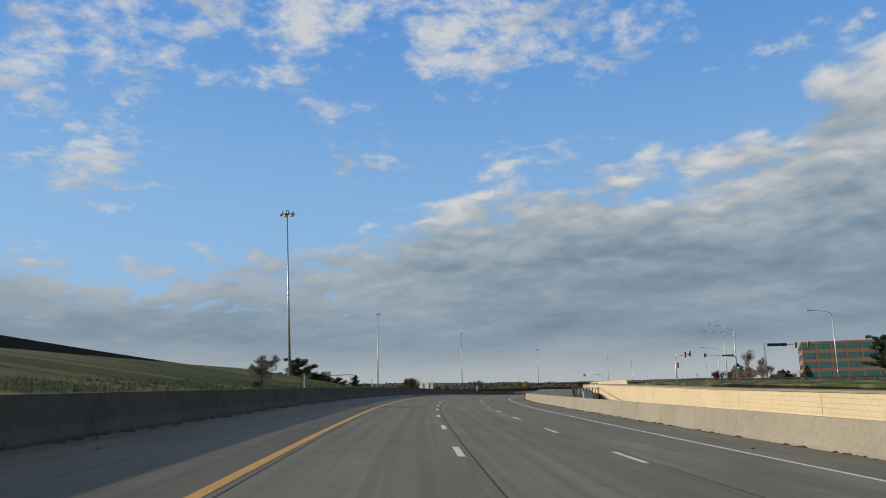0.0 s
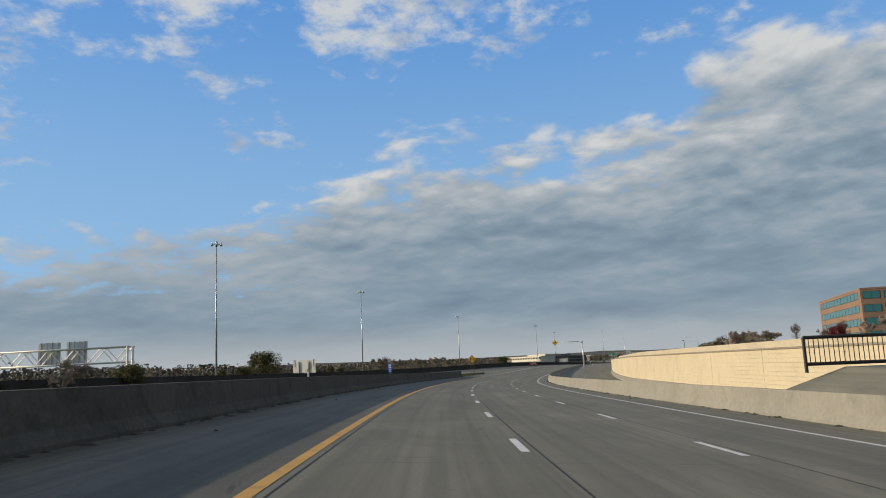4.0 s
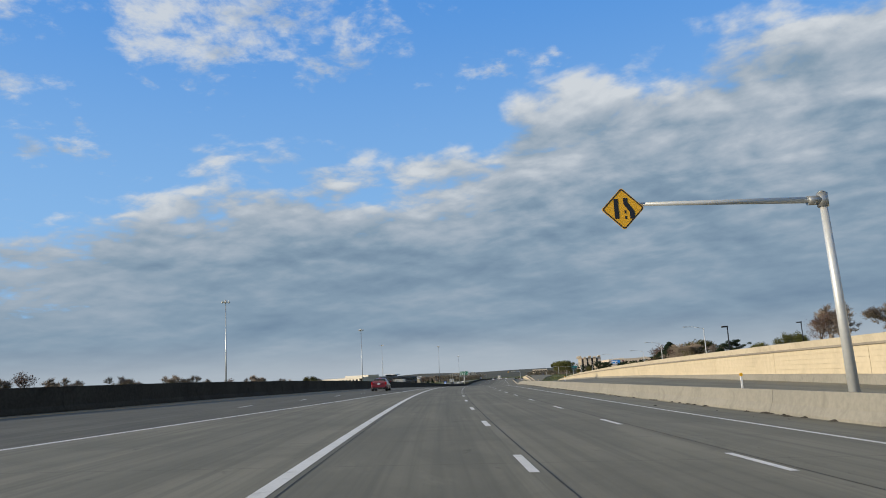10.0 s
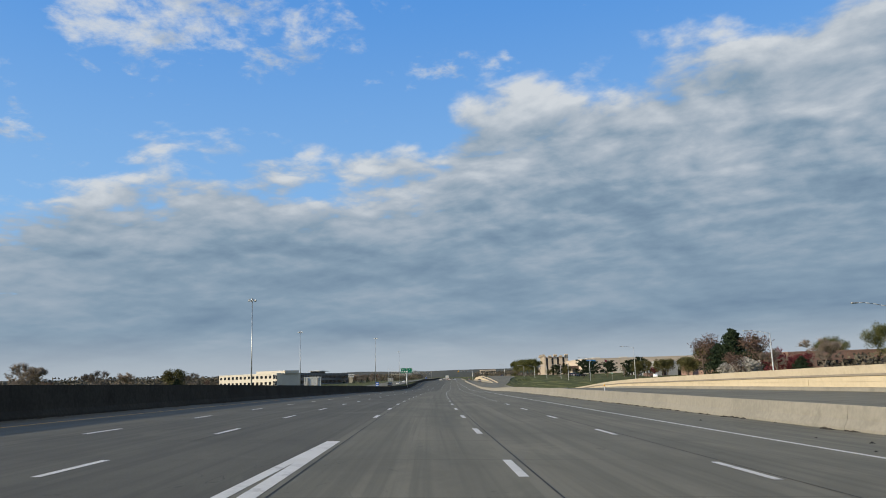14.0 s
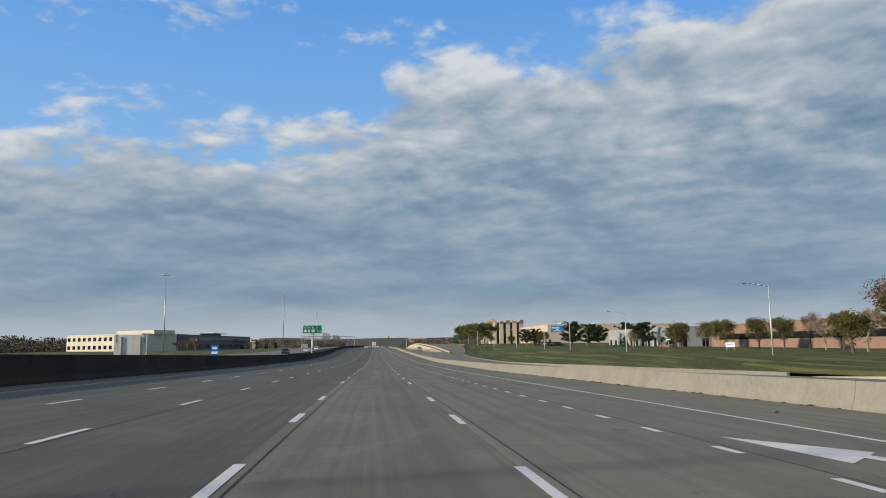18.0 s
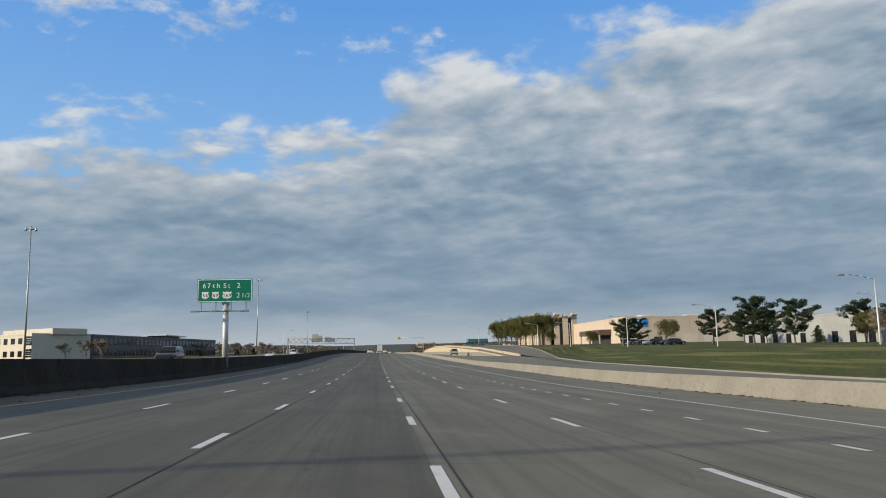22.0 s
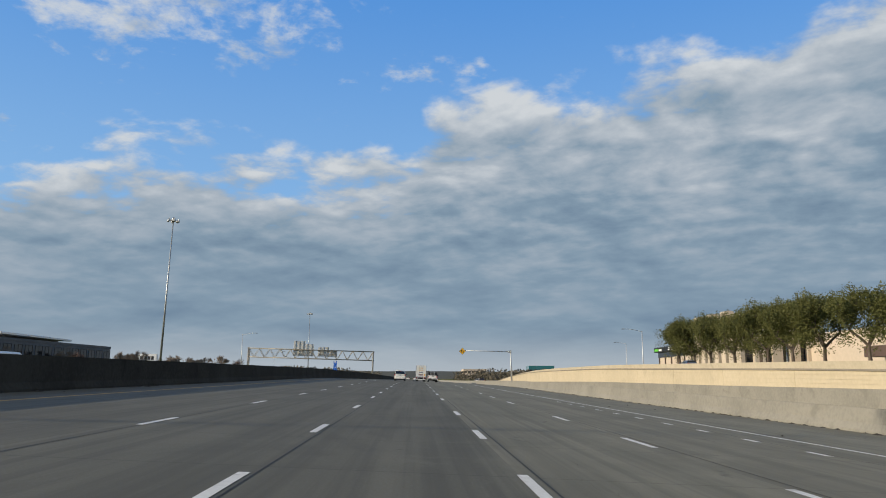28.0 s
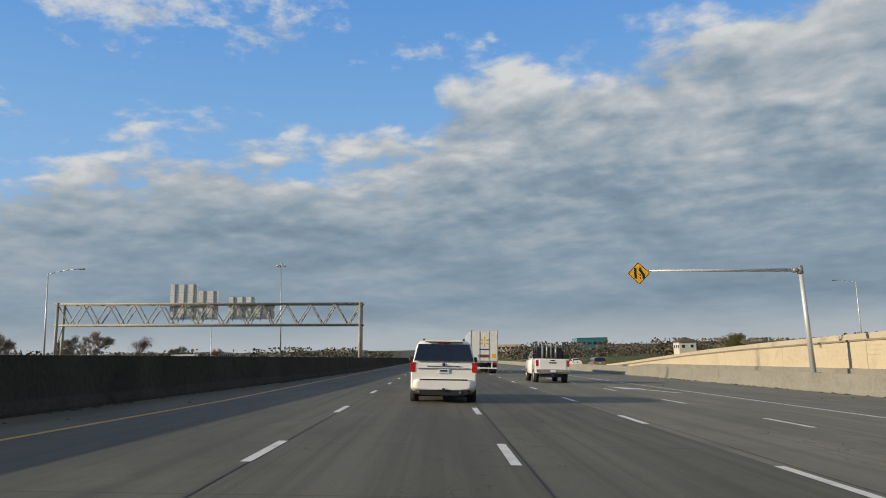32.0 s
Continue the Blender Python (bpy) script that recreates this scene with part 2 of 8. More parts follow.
def pavement(name, base, warm, seed=0.0, tracks=True):
    """Worn concrete pavement: UV is metres along and across the road."""
    m, n = material(name)
    uv = uv_of(n)
    s = n.add("ShaderNodeSeparateXYZ")
    n.put(s.inputs[0], uv)
    along, across = s.outputs[0], s.outputs[1]
    p = n.xyz(along, n.m("ADD", across, seed), 0.0)
    grain = n.noise(p, 22.0, 6, 0.75)
    patch = n.noise(n.xyz(n.m("MULTIPLY", along, 0.05), n.m("MULTIPLY", across, 0.45), seed), 1.0, 4, 0.6, 0.5)
    streak = n.noise(n.xyz(n.m("MULTIPLY", along, 0.035), n.m("MULTIPLY", across, 3.2), seed + 4.0), 1.0, 4, 0.6)
    col = n.mix(n.remap(patch, 0.35, 0.68), base, warm)
    col = n.mix(n.m("MULTIPLY", n.remap(streak, 0.42, 0.66), 0.6), col, tuple(c * 0.62 for c in base))
    if tracks:
        lane = n.m("PINGPONG", n.m("ADD", across, 0.0), 1.83)           # 0 at lane lines and lane middles
        oil = n.remap(n.m("ABSOLUTE", n.m("SUBTRACT", lane, 0.95)), 0.15, 0.75, 1.0, 0.0)
        col = n.mix(n.m("MULTIPLY", oil, 0.22), col, tuple(c * 0.6 for c in base))
    blotch = n.noise(n.xyz(n.m("MULTIPLY", along, 0.16), n.m("MULTIPLY", across, 0.34), seed + 13.0), 1.0, 6, 0.68, 0.8)
    col = n.mix(n.m("MULTIPLY", n.remap(blotch, 0.46, 0.64), 0.42), col, tuple(c * 0.58 for c in base))
    col = n.mix(n.m("MULTIPLY", n.remap(blotch, 0.44, 0.30), 0.35), col, tuple(c * 1.30 for c in warm))
    spots = n.noise(n.xyz(n.m("MULTIPLY", along, 0.9), n.m("MULTIPLY", across, 1.6), seed + 21.0), 1.0, 4, 0.6, 0.5)
    col = n.mix(n.m("MULTIPLY", n.remap(spots, 0.66, 0.74), 0.55), col, tuple(c * 0.35 for c in base))
    # transverse joints every 4.6 m
    j = n.m("PINGPONG", along, 2.3)
    joint = n.remap(j, 0.0, 0.035, 1.0, 0.0)
    col = n.mix(n.m("MULTIPLY", joint, 0.6), col, tuple(c * 0.35 for c in base))
    # dark rubber and sealed cracks
    crack = n.noise(n.xyz(n.m("MULTIPLY", along, 0.22), n.m("MULTIPLY", across, 0.5), seed + 9.0), 1.0, 3, 0.5, 1.6)
    crack = n.remap(n.m("ABSOLUTE", n.m("SUBTRACT", crack, 0.5)), 0.0, 0.0045, 1.0, 0.0)
    gate = n.remap(n.noise(n.xyz(n.m("MULTIPLY", along, 0.06), n.m("MULTIPLY", across, 0.3), seed + 2.0), 1.0, 2, 0.5), 0.56, 0.64)
    col = n.mix(n.m("MULTIPLY", n.m("MULTIPLY", crack, gate), 0.7), col, tuple(c * 0.3 for c in base))
    col = n.mix(n.m("MULTIPLY", n.remap(grain, 0.42, 0.66), 0.42), col, tuple(c * 1.35 for c in base))
    finish(n, col, n.remap(grain, 0.3, 0.7, 0.62, 0.85), 0.0, n.m("SUBTRACT", n.m("MULTIPLY", grain, 0.4), joint), 0.35, 0.006, 0.20)
    return m


M_LANE = pavement("worn_concrete_lane", (0.162, 0.155, 0.120), (0.203, 0.192, 0.148))
M_LANE_B = pavement("worn_concrete_lane_warm", (0.176, 0.167, 0.130), (0.218, 0.205, 0.158), 17.0)
M_LANE_DARK = pavement("old_concrete_lane", (0.108, 0.103, 0.082), (0.140, 0.134, 0.105), 47.0)
M_SHOULDER_DARK = pavement("dark_shoulder_concrete", (0.104, 0.100, 0.080), (0.138, 0.131, 0.104), 63.0, tracks=False)
M_SHOULDER = pavement("shoulder_concrete", (0.172, 0.164, 0.127), (0.220, 0.207, 0.159), 31.0, tracks=False)
M_JOINT = mottled("joint_sealer", (0.012, 0.012, 0.012), (0.03, 0.028, 0.026), 12, 0.6, 0.7)
M_WHITE_LINE = mottled("white_road_paint", (0.62, 0.61, 0.58), (0.72, 0.71, 0.69), 14, 0.8, 0.6, stain=(0.32, 0.31, 0.30), amount=0.7)
M_YELLOW_LINE = mottled("yellow_road_paint", (0.50, 0.27, 0.035), (0.60, 0.33, 0.05), 14, 0.8, 0.6, stain=(0.25, 0.16, 0.06), amount=0.6)
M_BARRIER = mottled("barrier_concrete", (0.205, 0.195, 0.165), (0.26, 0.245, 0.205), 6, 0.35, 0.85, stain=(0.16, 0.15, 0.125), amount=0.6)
# stained concrete with the shade of its sunless side put into the base colour
M_BARRIER_SHADED = mottled("shaded_weathered_concrete", (0.036, 0.034, 0.029), (0.056, 0.053, 0.045), 6, 0.3, 0.95, stain=(0.024, 0.023, 0.020), amount=0.7, spec=0.06)
# milder copy: the left barrier's shaded face, also put into the colour
M_BARRIER_HALF_SHADED = mottled("half_shaded_barrier_concrete", (0.075, 0.071, 0.061), (0.105, 0.099, 0.084), 6, 0.3, 0.95, stain=(0.050, 0.047, 0.041), amount=0.7, spec=0.1)
M_WALL = mottled("cream_wall_block", (0.47, 0.40, 0.275), (0.54, 0.46, 0.32), 3, 0.2, 0.8, stain=(0.38, 0.32, 0.225), amount=0.5)
M_COPING = mottled("pale_coping_concrete", (0.42, 0.365, 0.265), (0.49, 0.43, 0.315), 4, 0.3, 0.8, stain=(0.30, 0.26, 0.19), amount=0.6)
M_LEDGE = mottled("dark_ledge_concrete", (0.20, 0.175, 0.14), (0.26, 0.23, 0.18), 5, 0.4, 0.85)
M_STEEL = mottled("galvanised_steel", (0.34, 0.35, 0.35), (0.42, 0.43, 0.42), 5, 0.6, 0.45, 0.75, 0.1)
M_STEEL_PALE = mottled("pale_galvanised_steel", (0.50, 0.52, 0.52), (0.58, 0.59, 0.58), 5, 0.6, 0.5, 0.4, 0.1)
M_BLACK = painted("black_paint", (0.012, 0.012, 0.013), 0.45)
M_YELLOW = painted("warning_sign_yellow", (0.80, 0.42, 0.01), 0.4, dirt=0.1)
M_GREEN = painted("guide_sign_green", (0.0, 0.165, 0.088), 0.4, dirt=0.08)
M_SIGN_WHITE = painted("sign_white", (0.80, 0.80, 0.78), 0.4, dirt=0.05)
M_ALU = mottled("sign_back_aluminium", (0.56, 0.55, 0.50), (0.64, 0.63, 0.58), 3, 0.5, 0.5, 0.2, 0.1)
M_BLUE = painted("service_sign_blue", (0.01, 0.12, 0.55), 0.4, dirt=0.08)


def grass_material():
    m, n = material("spring_grass")
    p = where_of(n)
    s = n.add("ShaderNodeSeparateXYZ")
    n.put(s.inputs[0], p)
    # mower's tracks run along the road
    ca, sa = math.cos(radians(-26.7)), math.sin(radians(-26.7))
    along = n.m("SUBTRACT", n.m("MULTIPLY", s.outputs[1], ca), n.m("MULTIPLY", s.outputs[0], sa))
    across = n.m("ADD", n.m("MULTIPLY", s.outputs[0], ca), n.m("MULTIPLY", s.outputs[1], sa))
    mown = n.noise(n.xyz(n.m("MULTIPLY", along, 0.03), n.m("MULTIPLY", across, 0.55), 0.0), 1.0, 3, 0.55)
    a = n.noise(p, 0.09, 5, 0.6, 0.5)
    b = n.noise(p, 2.5, 5, 0.65)
    col = n.mix(n.remap(b, 0.35, 0.7), (0.036, 0.050, 0.012), (0.088, 0.098, 0.028))
    col = n.mix(n.m("MULTIPLY", n.remap(mown, 0.48, 0.60), 0.75), col, (0.17, 0.165, 0.058))
    col = n.mix(n.m("MULTIPLY", n.remap(a, 0.5, 0.7), 0.45), col, (0.10, 0.088, 0.042))
    finish(n, col, 0.9, 0.0, n.noise(p, 14, 5, 0.7), 0.8, 0.08, 0.2)
    return m


M_GRASS = grass_material()
M_LAND = mottled("far_land", (0.045, 0.060, 0.025), (0.095, 0.090, 0.050), 0.3, 0.012, 0.95, stain=(0.13, 0.115, 0.085), amount=0.6)

# ---- the road's frame: metres along (s), metres to the right of the first lane line (d), height over it (z) ----
def table(rows, s):
    xs = [r[0] for r in rows]
    return float(np.interp(s, xs, [r[1] for r in rows]))


DS = 4.0
S_ALL = np.arange(-160, 1804, DS)
_h = np.radians(np.interp(S_ALL, [r[0] for r in ROAD_HEADING], [r[1] for r in ROAD_HEADING]))
_p = np.zeros((len(S_ALL), 2))
_i0 = int(np.where(S_ALL == 0)[0][0])
_p[_i0] = ROAD_START
for _i in range(_i0 + 1, len(S_ALL)):
    _a = (_h[_i] + _h[_i - 1]) / 2
    _p[_i] = _p[_i - 1] + DS * np.array((-math.sin(_a), math.cos(_a)))
for _i in range(_i0 - 1, -1, -1):
    _a = (_h[_i] + _h[_i + 1]) / 2
    _p[_i] = _p[_i + 1] - DS * np.array((-math.sin(_a), math.cos(_a)))
_kz = [(-160, -1.2)] + ROAD_HEIGHT + [(1000, -0.3), (1040, -0.2), (1150, 0.05), (1400, 0.8), (1804, 4.0)]
_z = np.interp(S_ALL, [r[0] for r in _kz], [r[1] for r in _kz])
_z = np.convolve(np.pad(_z, 5, mode="edge"), np.hanning(13)[1:-1] / np.hanning(13)[1:-1].sum(), "valid")


def heading(s):
    return float(np.interp(s, S_ALL, _h))


def road_z(s):
    return float(np.interp(s, S_ALL, _z))


def fall(s):
    return table(ROAD_FALL, s)


def at(s, d, z=0.0):
    """A point in the world; z counts from the pavement's plane, which tilts to the right."""
    a = heading(s)
    x, y = float(np.interp(s, S_ALL, _p[:, 0])), float(np.interp(s, S_ALL, _p[:, 1]))
    return Vector((x + math.cos(a) * d, y + math.sin(a) * d, road_z(s) - fall(s) * max(-20.0, min(d, 14.0)) + z))


def level(s, d, z=0.0):
    """The same, but z counts from the first lane line's height."""
    p = at(s, d)
    p.z = road_z(s) + z
    return p


def yaw(s):
    return math.degrees(heading(s))


def mesh_of(name, verts, faces, mats, uvs=None, smooth=False, idx=None):
    me = bpy.data.meshes.new(name)
    me.from_pydata([tuple(v) for v in verts], [], faces)
    for m in (mats if isinstance(mats, (list, tuple)) else [mats]):
        me.materials.append(m)
    if uvs is not None:
        layer = me.uv_layers.new(name="UVMap")
        flat = []
        for f in faces:
            for i in f:
                flat.extend(uvs[i])
        layer.data.foreach_set("uv", flat)
    if idx is not None:
        me.polygons.foreach_set("material_index", idx)
    if smooth:
        me.polygons.foreach_set("use_smooth", [True] * len(faces))
    me.update()
    return me


def hold(ob, parent):
    """Makes ob a part of parent, keeping its place."""
    ob.parent = parent
    ob.matrix_parent_inverse = parent.matrix_world.inverted() if parent.matrix_basis == Matrix() else parent.matrix_basis.inverted()
    return ob


def stations(a, b, step):
    n = max(1, int(math.ceil((b - a) / step)))
    return [a + (b - a) * i / n for i in range(n + 1)]


def sweep(name, a, b, section, mat, step=4.0, closed=False, place=at, parent=None, caps=False):
    """A cross-section, given by section(s) as (d, z) pairs from left to right, drawn along the road."""
    verts, uvs, faces = [], [], []
    ss = stations(a, b, step)
    for s in ss:
        sec = section(s)
        for d, z in sec:
            verts.append(place(s, d, z))
            uvs.append((s, d))
    k = len(section(a))
    for i in range(len(ss) - 1):
        for j in range(k if closed else k - 1):
            j2 = (j + 1) % k
            faces.append((i * k + j, i * k + j2, (i + 1) * k + j2, (i + 1) * k + j))
    if closed and caps:
        faces.append(tuple(range(k))[::-1])
        faces.append(tuple((len(ss) - 1) * k + j for j in range(k)))
    ob = new(name, mesh_of(name, verts, faces, mat, uvs))
    if parent is not None:
        hold(ob, parent)
    return ob


S0, S1 = -120.0, 1500.0
# the left edge of the paved way, the right-hand barrier and the median barrier
LEFT_BARRIER = [(-120, -8.6), (0, -9.0), (110, -8.6), (190, -7.9), (264, -8.0)]
RIGHT_BARRIER = [(-120, 9.9), (0, 10.0), (50, 10.3), (120, 9.6), (210, 9.0), (265, 8.8), (330, 9.8), (390, 9.8), (450, 11.2), (515, 12.2),
                 (810, 12.4), (880, 11.0), (950, 9.8), (1010, 11.0), (1500, 11.0)]
MEDIAN = [(-120, -70), (100, -50), (200, -40), (262, -33.5), (322, -25.0), (350, -21.0), (385, -18.0), (430, -17.4), (740, -17.6), (880, -19.5), (960, -19.0), (1017, -16.7), (1050, -16.0), (1500, -16.0)]
EDGE_R = [(-120, 7.1), (790, 7.1), (945, 3.55), (1500, 3.5)]
GORE = [(200, -28.0), (262, -19.6), (286, -15.6), (300, -13.6), (324, -10.8), (340, -9.0), (353, -7.6), (380, -5.9), (405, -5.1), (422, -4.4), (446, -3.75)]


def L(rows):
    return lambda s: table(rows, s)


left_b, right_b, median, edge_r, gore = L(LEFT_BARRIER), L(RIGHT_BARRIER), L(MEDIAN), L(EDGE_R), L(GORE)

road = tagged(new("road"), "worn grey concrete motorway carriageway with sealed joints and lane markings", "road", kind="structure")


sweep("lane_surface", S0, S1, lambda s: [(-3.66, 0), (0, 0)], M_LANE, parent=road)
sweep("lane_surface", S0, S1, lambda s: [(0.0, 0), (3.66, 0)], M_LANE_B, parent=road)
sweep("lane_surface", S0, S1, lambda s: [(3.66, 0), (edge_r(s) + 0.2, 0)], M_LANE_B, parent=road)
sweep("right_shoulder", S0, S1, lambda s: [(edge_r(s) + 0.2, 0), (right_b(s) + 0.5, 0)], M_SHOULDER, parent=road)
sweep("left_shoulder", S0, 264, lambda s: [(left_b(s) - 0.4, 0), (-3.66, 0)], M_SHOULDER_DARK, parent=road)
sweep("gore_pavement", 264, 446, lambda s: [(gore(s), 0), (-3.66, 0)], M_SHOULDER, parent=road)
sweep("lane_surface", 200, 446, lambda s: [(min(median(s) + 3.0, gore(s) - 5), 0), (gore(s), 0)], M_LANE_DARK, parent=road)
sweep("median_shoulder", 200, 446, lambda s: [(median(s) - 0.4, 0), (min(median(s) + 3.0, gore(s) - 5), 0)], M_SHOULDER, parent=road)
sweep("lane_surface", 446, S1, lambda s: [(-7.32, 0), (-3.66, 0)], M_LANE_DARK, parent=road)
sweep("lane_surface", 446, S1, lambda s: [(-10.98, 0), (-7.32, 0)], M_LANE_DARK, parent=road)
sweep("lane_surface", 446, S1, lambda s: [(-14.64, 0), (-10.98, 0)], M_LANE_DARK, parent=road)
sweep("median_shoulder", 446, S1, lambda s: [(median(s) - 0.4, 0), (-14.64, 0)], M_SHOULDER_DARK, parent=road)


def stripe(name, a, b, mid, width, mat, z=0.005, step=4.0):
    return sweep(name, a, b, lambda s: [(mid(s) - width / 2, z), (mid(s) + width / 2, z)], mat, step, parent=road)


stripe("yellow_edge_line", S0, 287, lambda s: -3.66, 0.20, M_YELLOW_LINE)
stripe("white_edge_line", 287, 446, lambda s: -3.66, 0.24, M_WHITE_LINE)
stripe("white_edge_line", 200, 446, gore, 0.20, M_WHITE_LINE)
stripe("white_edge_line", S0, S1, edge_r, 0.15, M_WHITE_LINE)
stripe("yellow_edge_line", 200, S1, lambda s: min(median(s) + 2.6, -14.8), 0.15, M_YELLOW_LINE)
for off, a, b in ((0.22, S0, S1), (-3.42, S0, S1), (3.86, S0, S1), (-7.1, 446, S1), (-10.8, 446, S1)):
    stripe("lane_joint", a, b, lambda s, o=off: o, 0.028, M_JOINT, 0.004)

# dashes, as metres along: those of the right lanes, then those of the two left lanes
def filled(marks, last, gap):
    """The marks as they stand, with even ones in any gap between them, and on to the end."""
    out = []
    for p, q in zip(marks, marks[1:] + [last]):
        n = max(1, int((q - p) / gap + 0.35))
        out += [p + (q - p) * i / n for i in range(n)]
    return out


DASH_RIGHT = filled([-96.0, 17.0, 45.9, 75.9, 86.1, 105.9, 116.7, 195.0, 205.1, 214.8, 225.0, 255.9, 286.7, 297.0, 307.6, 317.4, 348.4, 378.9, 388.5, 398.4, 410.8, 421.0, 498.0, 508.2, 517.6,
                     532.9, 542.9, 557.6, 566.3, 574.5, 590.4, 599.4, 623.0, 631.8, 640.5, 655.3, 664.6, 679.0, 688.0, 697.5, 711.0, 720.4, 729.2, 742.3, 751.5, 761.0, 775.0, 784.7, 795.0,
                     863.5, 871.8, 881.0, 895.0, 904.6, 913.4, 928.4, 938.0, 961.4, 970.4, 985.5, 994.6, 1003.3], 1460.0, 10.0)
DASH_LEFT = filled([346.0, 378.5, 410.8, 421.0, 498.2, 534.2, 543.9, 590.8, 598.8, 622.4, 631.4, 654.1, 663.4, 683.8, 693.3, 715.2, 724.1, 746.5, 754.5, 778.3, 787.2, 862.9, 871.8, 893.8, 902.8,
                    924.5, 933.6, 956.0, 965.0, 988.0, 997.0], 1460.0, 10.0)

dash_boxes = []
for s in DASH_RIGHT:
    dash_boxes.append((s, 0.0, 2.5, 0.16))
    if s < 482:
        dash_boxes.append((s - 0.4, 3.66, 2.5, 0.15))
    if s > 450:
        dash_boxes.append((s + 0.3, -3.62, 2.5, 0.16))
for s in DASH_LEFT:
    dash_boxes.append((s, -7.25 if s > 440 else gore(s) - 3.6, 2.5, 0.15))
    if s > 400:
        dash_boxes.append((s, -10.85 if s > 440 else gore(s) - 7.2, 2.5, 0.15))
for k in range(126):                             # the dotted line of the lane that ends
    dash_boxes.append((488 + k * 3.3, 3.66, 0.95, 0.16))
for s, off, ln, w in dash_boxes:
    vs = [at(s - ln / 2, off - w / 2, 0.006), at(s - ln / 2, off + w / 2, 0.006), at(s + ln / 2, off + w / 2, 0.006), at(s + ln / 2, off - w / 2, 0.006)]
    hold(new("lane_dash", mesh_of("lane_dash", vs, [(0, 1, 2, 3)], M_WHITE_LINE)), road)


def jersey(d, top, base=0.30, crown=0.10, side=0):
    """Section of a concrete safety barrier at offset d; closed, going round. side: 1 faces left, -1 faces right, 0 both."""
    return [(d - base, -0.1), (d - base, 0.08), (d - crown - 0.07, 0.33), (d - crown, top), (d + crown, top), (d + crown + 0.07, 0.33), (d + base, 0.08), (d + base, -0.1)]


def barrier(name, label, line, a, b, top, mat, seg=30.0):
    root = tagged(new(name), label, "barrier", kind="structure")
    s = a
    while s < b - 0.1:
        e = min(b, s + seg)
        sweep("barrier_segment", s + 0.01, e - 0.01, lambda q: jersey(line(q), top(q) if callable(top) else top), mat, 5.0, closed=True, parent=root, caps=True)
        s = e
    return root


barrier("barrier_left", "weathered concrete safety barrier beside the shoulder, greyed for its shaded side", left_b, S0, 264, 1.02, M_BARRIER_HALF_SHADED)
barrier("barrier_right", "pale sunlit concrete safety barrier with stains", right_b, S0, 1400, L([(300, 0.86), (355, 0.70), (430, 0.70), (500, 0.84), (760, 0.84), (800, 0.76), (860, 0.80), (920, 0.95), (1010, 0.95), (1080, 0.86)]), M_BARRIER)
barrier("barrier_median", "tall weathered concrete median barrier, colour darkened for its shaded side", median, 150, 1400, 1.32, M_BARRIER_SHADED)

# ---- ramp beside the motorway, and the cream walls above it ----
RAMP_L = lambda s: right_b(s) + 0.5
WALL_A = [(20, 22.5), (100, 21.0), (230, 20.0), (330, 20.5), (420, 21.5), (520, 23.5), (640, 26.0)]
WALL_B = [(820, 22.5), (860, 21.5), (900, 21.0), (1000, 20.0), (1100, 19.0), (1180, 17.5)]
wall_a, wall_b = L(WALL_A), L(WALL_B)
TOP_A = [(20, 1.15), (60, 1.35), (120, 2.0), (180, 2.6), (235, 3.1), (270, 2.9), (330, 2.6), (400, 2.1), (470, 1.7), (530, 1.32), (550, 1.0), (570, 0.45), (597, -0.2), (640, -0.3)]
TOP_B = [(820, 0.9), (840, 1.45), (870, 2.2), (905, 2.55), (960, 2.85), (1000, 2.92), (1025, 2.8), (1045, 2.35), (1061, 1.85), (1087, 0.7), (1105, 0.0), (1130, -1.0), (1180, -1.8)]
top_a, top_b = L(TOP_A), L(TOP_B)
RAMP_Z = [(-120, -6.0), (20, -4.0), (90, -2.6), (150, -1.4), (200, -0.65), (258, -0.16), (320, 0.10), (350, 0.38), (390, 0.66), (440, 0.70), (520, 0.55), (600, 0.20), (640, -0.05), (700, 0.15), (771, 0.6), (800, 1.05), (820, 1.25), (846, 0.8), (920, 0.05), (1023, -0.2), (1500, -0.2)]
ramp_z = L(RAMP_Z)
ramp_edge = lambda s: 18.5 if s < 120 else (wall_a(s) if s < 640 else (table([(640, 26), (771, 24.5), (820, 22.5)], s) if s < 820 else wall_b(s)))
sweep("ramp_road", -120, 1180, lambda s: [(max(RAMP_L(s), 13.5 if s < 150 else 0), min(ramp_z(s), 0.42)), (ramp_edge(s) + 0.3, ramp_z(s))], M_SHOULDER, parent=road)


